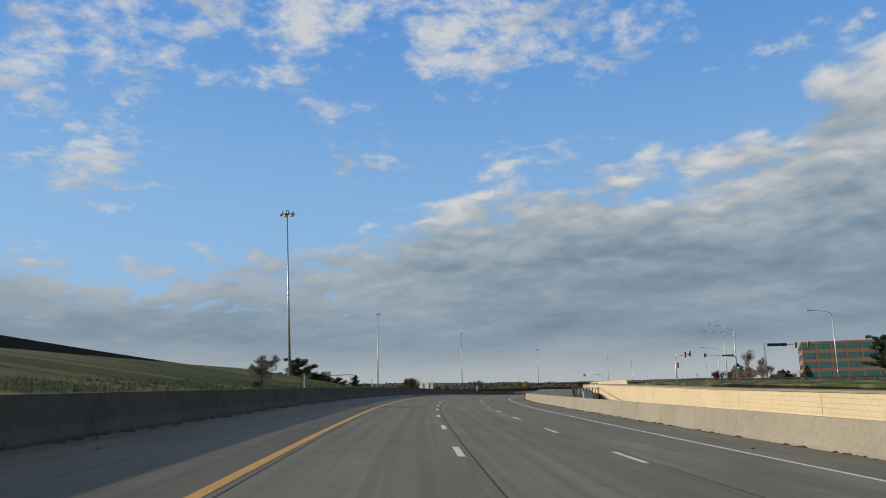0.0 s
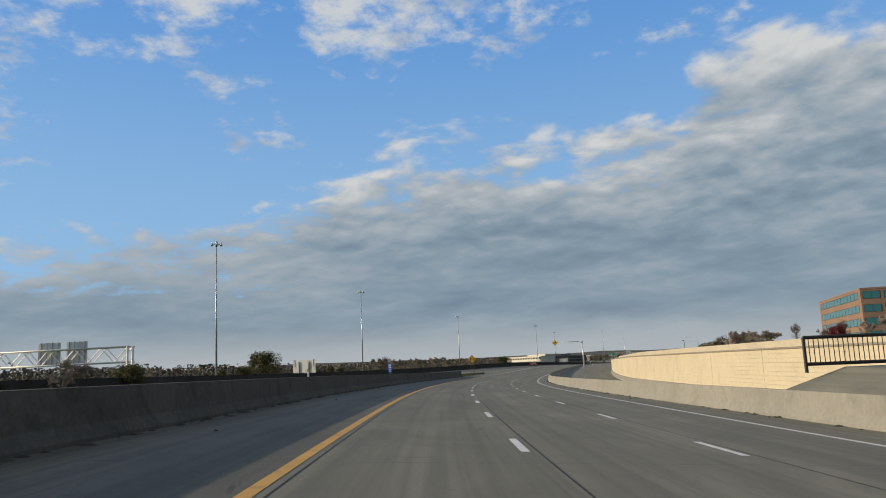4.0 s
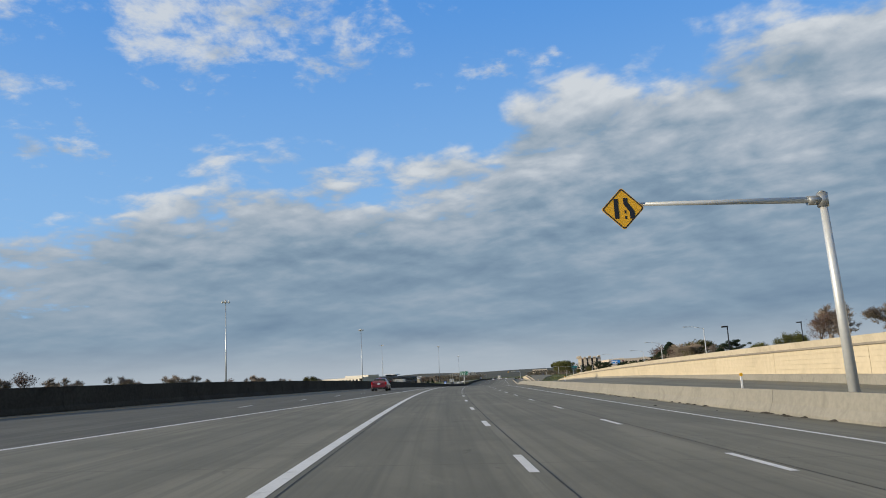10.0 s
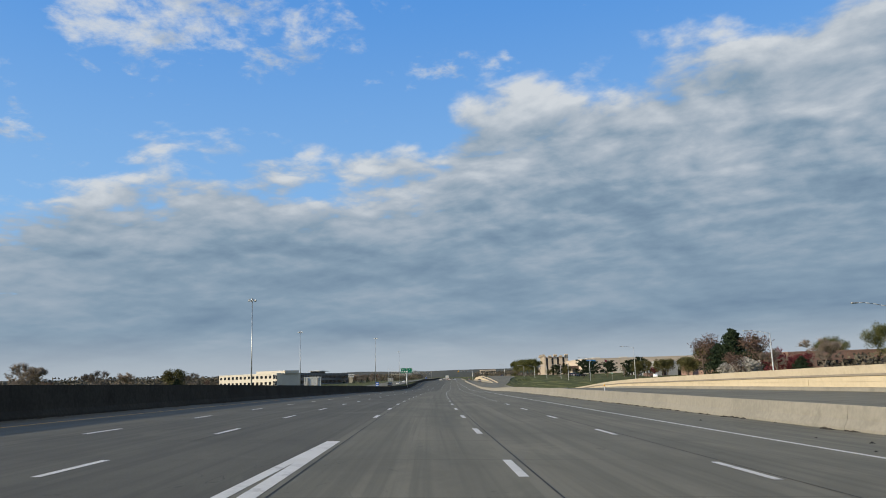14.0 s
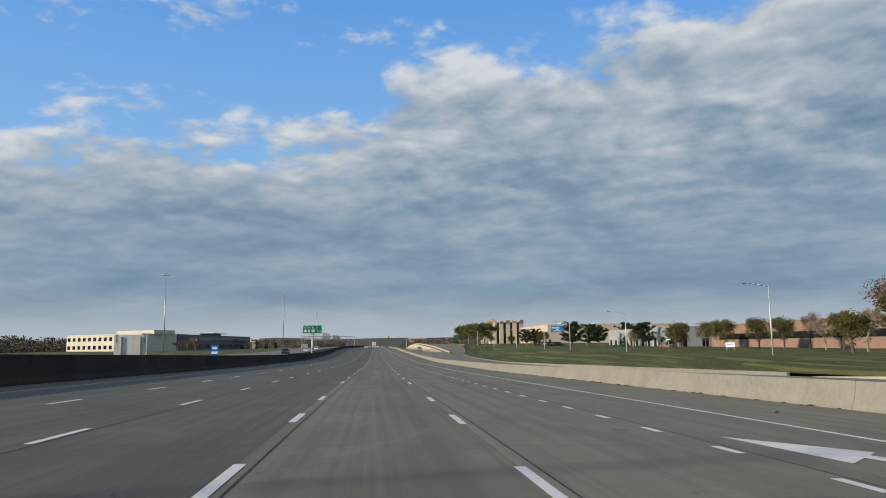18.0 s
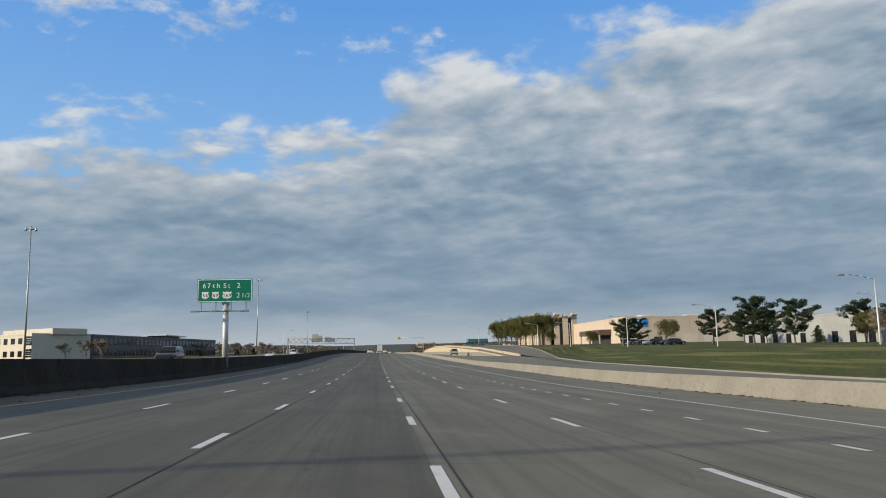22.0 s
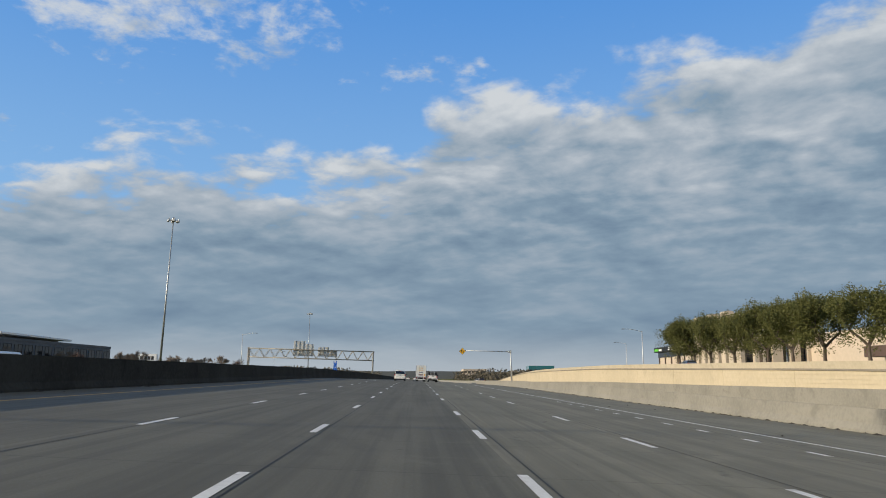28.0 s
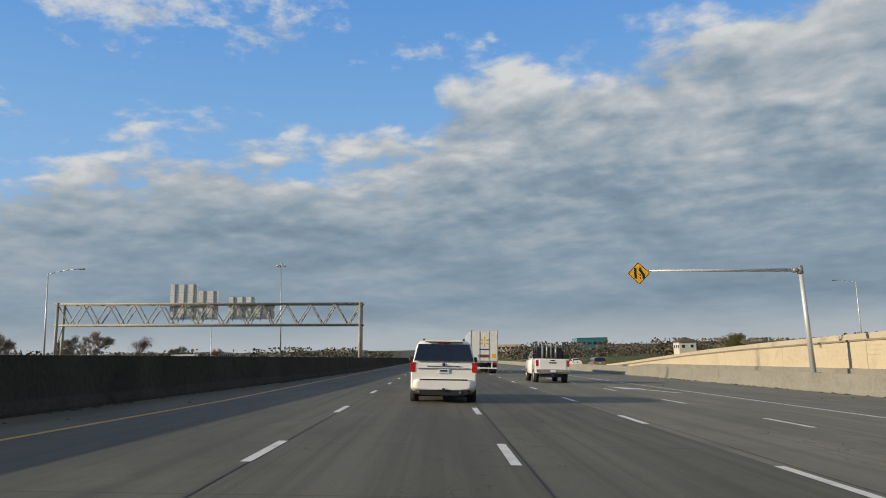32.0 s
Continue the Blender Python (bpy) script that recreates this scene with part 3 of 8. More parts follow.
def terrace_wall(name, label, line, top, a, b):
    """Concrete foot, cream block face, dark ledge, and a set-back upper band with coping."""
    root = tagged(new(name), label, "wall", kind="structure")
    seg = 12.0
    s = a
    while s < b - 0.1:
        e = min(b, s + seg)
        bare_top = e < 106
        foot = lambda q: min(ramp_z(q) - fall(q) * 14 + table([(320, 0.72), (385, 0.22), (700, 0.22), (780, 0.72), (820, 0.72), (846, 0.92), (920, 1.17), (1023, 1.07)], q), top(q) - 0.9)
        sweep("wall_foot", s, e, lambda q: [(line(q), -6), (line(q), foot(q)), (line(q) + 0.25, foot(q)), (line(q) + 0.5, -6)], M_BARRIER, 4, closed=True, place=level, parent=root, caps=True)
        sweep("wall_backing", s, e, lambda q: [(line(q) + 0.24, foot(q)), (line(q) + 0.24, max(top(q) - 0.62, foot(q) + 0.02)), (line(q) + 0.55, max(top(q) - 0.62, foot(q) + 0.02)), (line(q) + 0.55, foot(q))], M_COPING, 4, closed=True, place=level, parent=root, caps=True)
        span = lambda q: max(top(q) - 0.62 - foot(q), 0.02)
        n = max(1, int(round(max(span(s), span(e)) / 0.30)))
        for k in range(n):
            lo = lambda q: foot(q) + span(q) * (k + 0.018) / n
            hi = lambda q: foot(q) + span(q) * (k + 0.985) / n
            sweep("block_course", s + 0.02, e - 0.02, lambda q: [(line(q) + 0.20, lo(q)), (line(q) + 0.20, hi(q)), (line(q) + 0.3, hi(q)), (line(q) + 0.3, lo(q))], M_WALL, 6, closed=True, place=level, parent=root, caps=True)
        sweep("wall_ledge", s, e, lambda q: [(line(q) + 0.10, top(q) - 0.62), (line(q) + 0.10, top(q) - 0.50), (line(q) + 2.2, top(q) - 0.50), (line(q) + 2.2, top(q) - 0.62)], M_LEDGE, 4, closed=True, place=level, parent=root, caps=True)
        if not bare_top:
            sweep("wall_parapet", s, e, lambda q: [(line(q) + 2.0, top(q) - 0.6), (line(q) + 1.9, top(q)), (line(q) + 2.25, top(q)), (line(q) + 2.3, top(q) - 0.6)], M_COPING, 4, closed=True, place=level, parent=root, caps=True)
        s = e
    return root


terrace_wall("wall_south", "cream block retaining wall with concrete foot and coping", wall_a, top_a, 20, 597)
terrace_wall("wall_north", "cream block retaining wall with stepped parapet", wall_b, top_b, 822, 1180)


# ---- grass banks close to the barriers and walls ----
def bank_height(s, w):
    """Height of the left bank over the verge, w metres behind the barrier (arrays or numbers)."""
    up = np.clip((w - 0.6) / 13.0, 0, 1) * np.clip((95 - w) / 45.0, 0, 1)
    along = np.clip((150 - s) / 70.0, 0, 1)
    return 3.5 * (0.6 * up + 0.4 * up * up * (3 - 2 * up)) * along * along * (3 - 2 * along)


BANK_W = (0.12, 0.5, 1.5, 3, 5, 7, 9, 11, 13, 15)


def left_bank(s):
    lb, out = left_b(s), []
    lift = table([(-160, 0.82), (130, 0.80), (190, 0.25), (264, -0.3)], s)
    base = table([(-160, 0.35), (150, 0.25), (264, -0.2)], s)
    for w in BANK_W:
        k = min(1.0, max(0.0, (w - 0.5) / 12.0))
        edge = lift + fall(s) * -left_b(s)
        wob = 0.06 * noise.noise(Vector((s * 0.3, w * 0.5, 0)))
        out.append((lb - w, (edge * (1 - k) + base * k) + float(bank_height(s, w)) + (wob if w > 0.3 else 0)))
    return out[::-1]


sweep("ground_bank_left", S0, 264, left_bank, M_GRASS, 3.0, place=level)
tagged(bpy.data.objects["ground_bank_left"], "dark green grass bank behind the barrier", "grass bank", kind="structure")


def verge_behind(line, top, a, b, name, wide=(0, 1.5, 3, 5, 7, 9.5)):
    sweep(name, a, b, lambda s: [(line(s) + 2.22 + w, top(s) - 0.2 + 0.05 * noise.noise(Vector((s * 0.25, w, 3)))) for w in wide], M_GRASS, 4.0, place=level)
    tagged(bpy.data.objects[name], "mown grass verge above the retaining wall", "grass verge", kind="structure")


verge_behind(wall_a, top_a, 20, 600, "ground_verge_south")
verge_behind(wall_b, top_b, 900, 1180, "ground_verge_north", (0, 1.0, 2.0))

# ---- the opposite carriageway beyond the median ----
sweep("opposite_road", 60, S1, lambda s: [(median(s) - 21.5 - table([(60, 30), (400, 22), (600, 2), (1500, 0)], s), table([(60, 0.3), (500, 0.1), (640, 1.3), (740, 1.75), (1000, 0.95), (1500, 0.9)], s)),
                                           (median(s) - 4.5 - table([(60, 30), (400, 22), (600, 2), (1500, 0)], s), table([(60, 0.3), (500, 0.1), (640, 1.3), (740, 1.75), (1000, 0.95), (1500, 0.9)], s))], M_SHOULDER, 6.0, place=level)
tagged(bpy.data.objects["opposite_road"], "pale concrete carriageway beyond the median barrier", "road", kind="structure")

# ---- the ground: one sheet to the horizon ----
def ground_height(s, d):
    """Height over the first lane line, for arrays."""
    S = lambda rows: np.interp(s, [r[0] for r in rows], [r[1] for r in rows])
    f = np.interp(s, [r[0] for r in ROAD_FALL], [r[1] for r in ROAD_FALL])
    paved = -f * np.clip(d, -20, 14) - 0.25
    z = paved.copy()
    lb = np.where(s < 264, S(LEFT_BARRIER), S(MEDIAN))
    left = np.clip((lb - d) / 6.0, 0, 1)
    z = np.where(d < lb, z * (1 - left) + left * S([(-160, 0.2), (150, 0.1), (264, -0.2), (500, -0.2), (640, 0.9), (740, 1.6), (1000, 0.6), (1800, 0)]), z)
    z = z + np.where(d < lb - 12, bank_height(s, lb - d), 0) - np.where((d < lb) & (d > lb - 14) & (s < 264), 1.2, 0)
    re = S([(20, 30.5), (100, 29.0), (230, 28.0), (330, 28.5), (420, 29.5), (520, 31.5), (620, 34.0), (660, 25), (771, 24.5), (800, 26.8), (820, 29.8), (835, 31.3), (855, 33), (880, 36), (910, 40.5), (1180, 40.0)])
    tr = S([(-160, 1.0)] + TOP_A[:-1] + [(640, 1.0), (700, 1.8), (760, 2.1), (860, 2.1), (905, 2.2), (960, 2.5), (1023, 2.5), (1061, 1.6), (1087, 0.5), (1120, -0.5), (1180, -1.0), (1300, 0.3)]) - 0.25
    wide = np.where((s > 630) & (s < 845), 20.0, 6.0)
    right = np.clip((d - re) / wide, 0, 1)
    right = right * right * (3 - 2 * right)
    base = np.where(d > S([(r[0], r[1] + 0.6) for r in RIGHT_BARRIER]), S([(r[0], r[1] - 0.8) for r in RAMP_Z]) - 1.2, paved)
    z = np.where(d > 9.5, base * (1 - right) + tr * right, z)
    return z


def build_ground():
    far = [-3200, -2300, -1600, -1100, -760, -520]
    xs = np.array(far + list(np.arange(-400, 720, 5.0)) + [800, 950, 1200, 1600, 2200, 3400])
    ys = np.array([-1500, -900, -500, -300] + list(np.arange(-180, 1500, 7.0)) + [1600, 1800, 2100, 2600, 3300, 4200])
    X, Y = np.meshgrid(xs, ys)
    pts = np.stack([X.ravel(), Y.ravel()], 1)
    hs, hd = np.zeros(len(pts)), np.zeros(len(pts))
    coarse = _p[::2]
    for i in range(0, len(pts), 4000):
        q = pts[i:i + 4000]
        k = np.argmin(((q[:, None, :] - coarse[None]) ** 2).sum(2), axis=1)
        a = _h[::2][k]
        r = q - coarse[k]
        hs[i:i + 4000] = S_ALL[::2][k] + (-np.sin(a) * r[:, 0] + np.cos(a) * r[:, 1])
        hd[i:i + 4000] = np.cos(a) * r[:, 0] + np.sin(a) * r[:, 1]
    hs = np.clip(hs, -160, 1800)
    z = ground_height(hs, hd) + np.interp(hs, S_ALL, _z)
    fade = np.clip((np.abs(hd) - 160) / 300, 0, 1)
    z = z * (1 - fade) + fade * -1.5
    verts = np.column_stack([pts, z])
    nx, ny = len(xs), len(ys)
    faces = [(j * nx + i, j * nx + i + 1, (j + 1) * nx + i + 1, (j + 1) * nx + i) for j in range(ny - 1) for i in range(nx - 1)]
    me = mesh_of("ground", verts.tolist(), faces, [M_GRASS, M_LAND], smooth=True)
    mid = np.abs(hd).reshape(ny, nx)
    me.polygons.foreach_set("material_index", [1 if mid[j, i] > 190 else 0 for j in range(ny - 1) for i in range(nx - 1)])
    return tagged(new("ground", me), "grassy verge and open land reaching the horizon", "ground", kind="structure")


build_ground()


# ---- the frontage road that climbs beside the north wall, and the lawn's edge along it ----
LAWN_EDGE = [(590, 27.2), (640, 26.0), (700, 24.6), (771, 24.8), (800, 27), (820, 30), (835, 31.5), (855, 33.2), (880, 36.2), (910, 40.5), (1180, 40.0)]
LAWN_EDGE_Z = [(590, -0.1), (640, -0.1), (700, -0.3), (771, 0.05), (800, 0.35), (820, 0.85), (835, 1.5), (855, 2.0), (880, 2.15), (960, 2.5), (1023, 2.5), (1061, 1.6), (1087, 0.5), (1120, -0.5), (1180, -1.2)]
lawn, lawn_z = L(LAWN_EDGE), L(LAWN_EDGE_Z)


def frontage_section(s):
    inner = table([(768, 22.0), (820, 24.6)], s) if s < 820 else wall_b(s) + (2.35 if s < 900 else 4.2)
    zi = ramp_z(s) - 0.46 if s < 820 else top_b(s) - 0.12
    return [(inner, zi), (lawn(s), lawn_z(s))]


sweep("frontage_road", 768, 1180, frontage_section, M_SHOULDER, 4.0, place=level)
tagged(bpy.data.objects["frontage_road"], "pale concrete frontage road climbing beside the cream wall", "road", kind="structure")
kerb = tagged(new("kerb"), "pale concrete kerb between the frontage road and the lawn", "kerb", kind="structure")
for a in range(600, 1180, 10):
    sweep("kerb_stone", a + 0.02, min(a + 9.98, 1180), lambda s: [(lawn(s) - 0.02, lawn_z(s) - 0.3), (lawn(s), lawn_z(s) + 0.12), (lawn(s) + 0.18, lawn_z(s) + 0.13), (lawn(s) + 0.2, lawn_z(s) - 0.3)], M_BARRIER, 5.0, closed=True, place=level, parent=kerb, caps=True)


def lawn_section(s):
    out = []
    for w in (0.35, 1.5, 3, 5, 8, 12):
        g = float(ground_height(np.array([float(s)]), np.array([lawn(s) + w]))[0])
        k = min(1.0, w / 12.0)
        out.append((lawn(s) + w, (lawn_z(s) + 0.10) * (1 - k) + (g + 0.04) * k + 0.05 * noise.noise(Vector((s * 0.2, w, 7)))))
    return out


sweep("ground_lawn", 592, 1180, lawn_section, M_GRASS, 4.0, place=level)
tagged(bpy.data.objects["ground_lawn"], "mown striped green lawn sloping down to the ramp", "lawn", kind="structure")


# ---- the raised grass tip where the two carriageways join ----
def island_section(s):
    s += 1.6
    mid, half = table([(264.3, -9.2), (272, -8.6), (280, -8.2), (288, -6.9)], s), table([(264.3, 1.55), (272, 1.75), (280, 1.15), (288, 0.08)], s)
    return mid, half


isl = tagged(new("kerb_island"), "raised concrete kerb round the grass tip between the carriageways", "kerb", kind="structure")
for sgn in (-1, 1):
    for a in np.arange(264.4, 287.5, 3.0):
        sweep("kerb_stone", a, min(a + 2.97, 288), lambda s: [(island_section(s)[0] + sgn * island_section(s)[1] - 0.13, -0.05), (island_section(s)[0] + sgn * island_section(s)[1] - 0.09, 0.13), (island_section(s)[0] + sgn * island_section(s)[1] + 0.09, 0.13), (island_section(s)[0] + sgn * island_section(s)[1] + 0.13, -0.05)], M_BARRIER, 1.0, closed=True, parent=isl, caps=True)


def tip_section(s):
    m_, h_ = island_section(s)
    return [(m_ + h_ * k, 0.11 + 0.16 * (1 - k * k) + 0.04 * noise.noise(Vector((s * 0.9, k * 3, 2)))) for k in (-0.98, -0.6, -0.2, 0.2, 0.6, 0.98)]


sweep("ground_island", 264.3, 288, tip_section, M_GRASS, 0.8)
tagged(bpy.data.objects["ground_island"], "rough green grass on the raised tip", "grass", kind="structure")

# ---- the concrete wing wall on the mound by the first bridge ----
wing = tagged(new("wall_wing"), "weathered concrete wing wall on the grass mound, in the shade-darkened colour", "wall", kind="structure")
WING = [(-80, -21.0), (20, -25.5), (50, -30.0), (112, -38.8)]
for a in range(-80, 112, 12):
    # panels take the median barrier's shade-darkened colour
    sweep("wall_panel", a + 0.015, min(a + 11.985, 112), lambda s: [(table(WING, s) - 0.35, 0), (table(WING, s) - 0.35, table([(-80, 5.9), (50, 5.45), (112, 5.15)], s)), (table(WING, s), table([(-80, 5.9), (50, 5.45), (112, 5.15)], s)), (table(WING, s), 0)], M_BARRIER_SHADED, 4.0, closed=True, place=level, parent=wing, caps=True)

# ---- tall lighting masts ----
def tube(bm, a, b, r0, r1, n=10, cap=True):
    a, b = Vector(a), Vector(b)
    w = (b - a).normalized()
    u = w.orthogonal().normalized()
    v = w.cross(u)
    rings = []
    for p, r in ((a, r0), (b, r1)):
        rings.append([bm.verts.new(p + (u * math.cos(2 * math.pi * i / n) + v * math.sin(2 * math.pi * i / n)) * r) for i in range(n)])
    for i in range(n):
        f = bm.faces.new((rings[0][i], rings[0][(i + 1) % n], rings[1][(i + 1) % n], rings[1][i]))
        f.smooth = n > 6
    if cap:
        bm.faces.new(rings[0][::-1])
        bm.faces.new(rings[1])


def box(bm, lo, hi, bevel=0.0):
    vs = [bm.verts.new((x, y, z)) for z in (lo[2], hi[2]) for y in (lo[1], hi[1]) for x in (lo[0], hi[0])]
    fs = [bm.faces.new([vs[i] for i in f]) for f in ((0, 2, 3, 1), (4, 5, 7, 6), (0, 1, 5, 4), (2, 6, 7, 3), (0, 4, 6, 2), (1, 3, 7, 5))]
    if bevel:
        es = list({e for f in fs for e in f.edges})
        bmesh.ops.bevel(bm, geom=es, offset=bevel, segments=1, affect="EDGES")


def part(name, bm, mat, parent, label="", m=None):
    me = bpy.data.meshes.new(name)
    bm.normal_update()
    bm.to_mesh(me)
    bm.free()
    for x in (mat if isinstance(mat, (list, tuple)) else [mat]):
        me.materials.append(x)
    ob = new(name, me)
    ob.parent = parent
    if m is not None:
        ob.matrix_basis = m
    if label:
        tagged(ob, label)
    return ob


def shape(fn):
    bm = bmesh.new()
    fn(bm)
    return bm


def thing(name, label, category, group="", m=None, kind=""):
    ob = tagged(new(name), label, category, group, kind)
    if m is not None:
        ob.matrix_basis = m
    return ob


def put_at(s, d, z=0.0, turn=0.0, flat=True):
    p = (level if flat else at)(s, d, z)
    return pose(p.x, p.y, p.z, 0, 0, yaw(s) + turn)


def lighting_mast(tall):
    root = thing("lighting_mast", "tall galvanised motorway lighting mast with a ring of lamps", "light mast", "tall lighting masts")
    part("pole", shape(lambda b: tube(b, (0, 0, -1.5), (0, 0, tall), 0.25, 0.10, 12)), M_STEEL, root)
    part("base_flange", shape(lambda b: tube(b, (0, 0, -0.2), (0, 0, 0.25), 0.45, 0.45, 12)), M_STEEL, root)
    part("lamp_ring", shape(lambda b: (tube(b, (0, 0, tall - 0.6), (0, 0, tall - 0.3), 0.5, 0.5, 12), tube(b, (0, 0, tall - 0.3), (0, 0, tall + 0.35), 0.42, 0.05, 10))), M_STEEL, root)
    for i in range(6):
        a = i * math.pi / 3
        arm = part("lamp_arm", shape(lambda b: tube(b, (0.4, 0, -0.45), (1.15, 0, -0.45), 0.05, 0.05, 6)), M_STEEL, root, m=Matrix.Translation((0, 0, tall)) @ Matrix.Rotation(a, 4, "Z"))
        part("luminaire", shape(lambda b: (tube(b, (1.15, 0, -0.75), (1.15, 0, -0.25), 0.30, 0.16, 10), tube(b, (1.15, 0, -0.25), (1.15, 0, -0.05), 0.16, 0.05, 8))), M_STEEL_PALE, arm)
    return root


mast = lighting_mast(32.0)
MASTS = [(128, -31.0, 33.3, 2.2), (277, -64.6, 32.3, 0), (406, -80, 33.2, 0), (533, -78, 30.4, 0), (662, -61.2, 30.2, 0), (847, -83, 31.7, 0), (1016, -58.9, 34.7, -1.2), (1193, -53, 29.8, 0)]
for i, (s, d, top, lean) in enumerate(MASTS):
    p = level(s, d, top)
    mm = Matrix.Translation((p.x, p.y, p.z - 32.0)) @ pose(0, 0, 0, 0, -lean if lean else 0, yaw(s))
    if i == 0:
        mast.matrix_basis = mm
    else:
        copy_thing(mast, mm)

# ---- signs ----
def lettering(text, size, mat, parent, x, y, z, align="CENTER", name="lettering"):
    """Flat raised letters that face -y, their foot at (x, z)."""
    cu = bpy.data.curves.new("letters", "FONT")
    cu.body, cu.size, cu.align_x = text, size, align
    cu.extrude = 0.004
    ob = bpy.data.objects.new("letters", cu)
    scene.collection.objects.link(ob)
    bpy.context.view_layer.update()
    me = bpy.data.meshes.new_from_object(ob)
    bpy.data.objects.remove(ob)
    me.materials.clear()
    me.materials.append(mat)
    o = new(name, me)
    o.parent = parent
    o.matrix_basis = pose(x, y, z, 90, 0, 0)
    return o


def flat_poly(bm, pts, y, thick=0.004):
    """A thin plate in the xz plane with its face towards -y."""
    a = [bm.verts.new((x, y, z)) for x, z in pts]
    b = [bm.verts.new((x, y + thick, z)) for x, z in pts]
    bm.faces.new(a)
    bm.faces.new(b[::-1])
    n = len(pts)
    for i in range(n):
        bm.faces.new((a[(i + 1) % n], a[i], b[i], b[(i + 1) % n]))
    bmesh.ops.recalc_face_normals(bm, faces=bm.faces)


def rect(x0, z0, x1, z1):
    return [(x0, z0), (x1, z0), (x1, z1), (x0, z1)]


def rounded(x0, z0, x1, z1, r, n=4):
    out = []
    for cx, cz, a0 in ((x1 - r, z0 + r, -90), (x1 - r, z1 - r, 0), (x0 + r, z1 - r, 90), (x0 + r, z0 + r, 180)):
        for i in range(n + 1):
            a = radians(a0 + 90 * i / n)
            out.append((cx + r * math.cos(a), cz + r * math.sin(a)))
    return out


def diamond(half, cut=0.05):
    c = half * cut
    return [(-c, -half + c), (c, -half + c), (half - c, -c), (half - c, c), (c, half - c), (-c, half - c), (-half + c, c), (-half + c, -c)]


def diamond_panel(root, half, x, z, y, arrows):
    panel = part("sign_panel", shape(lambda b: flat_poly(b, diamond(half), 0, 0.012)), M_YELLOW, root, "yellow diamond sign panel", pose(x, y, z))
    bm = bmesh.new()
    o, i = diamond(half * 0.965), diamond(half * 0.90)
    for k in range(8):
        flat_poly(bm, [o[k], o[(k + 1) % 8], i[(k + 1) % 8], i[k]], -0.006, 0.004)
    part("sign_border", bm, M_BLACK, panel)
    for k, pts in enumerate(arrows):
        part("sign_symbol", shape(lambda b: flat_poly(b, [(px * half, pz * half) for px, pz in pts], -0.008, 0.005)), M_BLACK, panel)
    return panel


LANE_ENDS = [rect(-0.40, -0.45, -0.20, 0.48),
             [(0.30, -0.48), (0.52, -0.48), (0.52, -0.12), (0.24, 0.28), (0.24, 0.50), (0.04, 0.50), (0.04, 0.22), (0.30, -0.16)],
             rect(0.06, -0.48, 0.14, -0.34), rect(0.06, -0.22, 0.14, -0.08)]
MERGING = [rect(-0.42, -0.42, -0.28, 0.12), [(-0.54, 0.10), (-0.16, 0.10), (-0.35, 0.40)], rect(-0.06, -0.46, 0.02, -0.22), rect(-0.06, -0.1, 0.02, 0.14), rect(-0.06, 0.26, 0.02, 0.5),
           [(0.42, -0.42), (0.56, -0.42), (0.56, -0.16), (0.36, 0.10), (0.26, 0.0), (0.42, -0.20)], [(0.16, 0.08), (0.44, 0.12), (0.16, 0.40)]]


def arm_sign(s, d_pole, d_sign, z_sign, z_foot, lean):
    """A warning diamond on a mast arm over the lanes; x to the right, y along the road."""
    root = thing("overhead_warning_sign", "yellow lane-ends diamond on a galvanised mast arm over the lanes", "road sign", m=put_at(s, d_pole))
    part("mast_pole", shape(lambda b: tube(b, (0, 0, z_foot), (lean, 0, z_sign + 0.25), 0.19, 0.13, 14)), M_STEEL_PALE, root)
    part("base_plate", shape(lambda b: box(b, (-0.35, -0.35, z_foot - 0.05), (0.35, 0.35, z_foot + 0.06), 0.02)), M_STEEL, root)
    part("mast_arm", shape(lambda b: tube(b, (lean, 0, z_sign - 0.02), (d_sign - d_pole + 0.2, 0, z_sign + 0.18), 0.125, 0.06, 12)), M_STEEL_PALE, root)
    part("arm_collar", shape(lambda b: (tube(b, (lean, 0, z_sign - 0.28), (lean, 0, z_sign + 0.22), 0.2, 0.2, 12), tube(b, (lean - 0.55, 0, z_sign - 0.03), (lean - 0.1, 0, z_sign - 0.03), 0.17, 0.17, 12))), M_STEEL, root)
    part("pole_cap", shape(lambda b: tube(b, (lean, 0, z_sign + 0.25), (lean, 0, z_sign + 0.31), 0.15, 0.06, 12)), M_STEEL, root)
    diamond_panel(root, 0.78, d_sign - d_pole, z_sign, -0.14, LANE_ENDS)
    return root


arm_sign(331, 12.95, 5.55, 7.0, -0.25, -0.15)
arm_sign(1027, 16.8, 5.5, 7.05, 0.1, -0.25)

# the merge sign on two posts, in the grass tip
ms = thing("merge_sign", "yellow merging-traffic diamond on two brown posts in the grass", "road sign", m=put_at(284.6, -8.9, 0.12, 6, flat=False))
for x in (-0.33, 0.33):
    part("post", shape(lambda b: box(b, (x - 0.05, 0.02, -0.5), (x + 0.05, 0.12, 2.7), 0.008)), mottled("sign_post_brown", (0.13, 0.075, 0.04), (0.19, 0.11, 0.06), 9, 1.2, 0.8), ms)
diamond_panel(ms, 0.92, 0, 3.1, 0.0, MERGING)

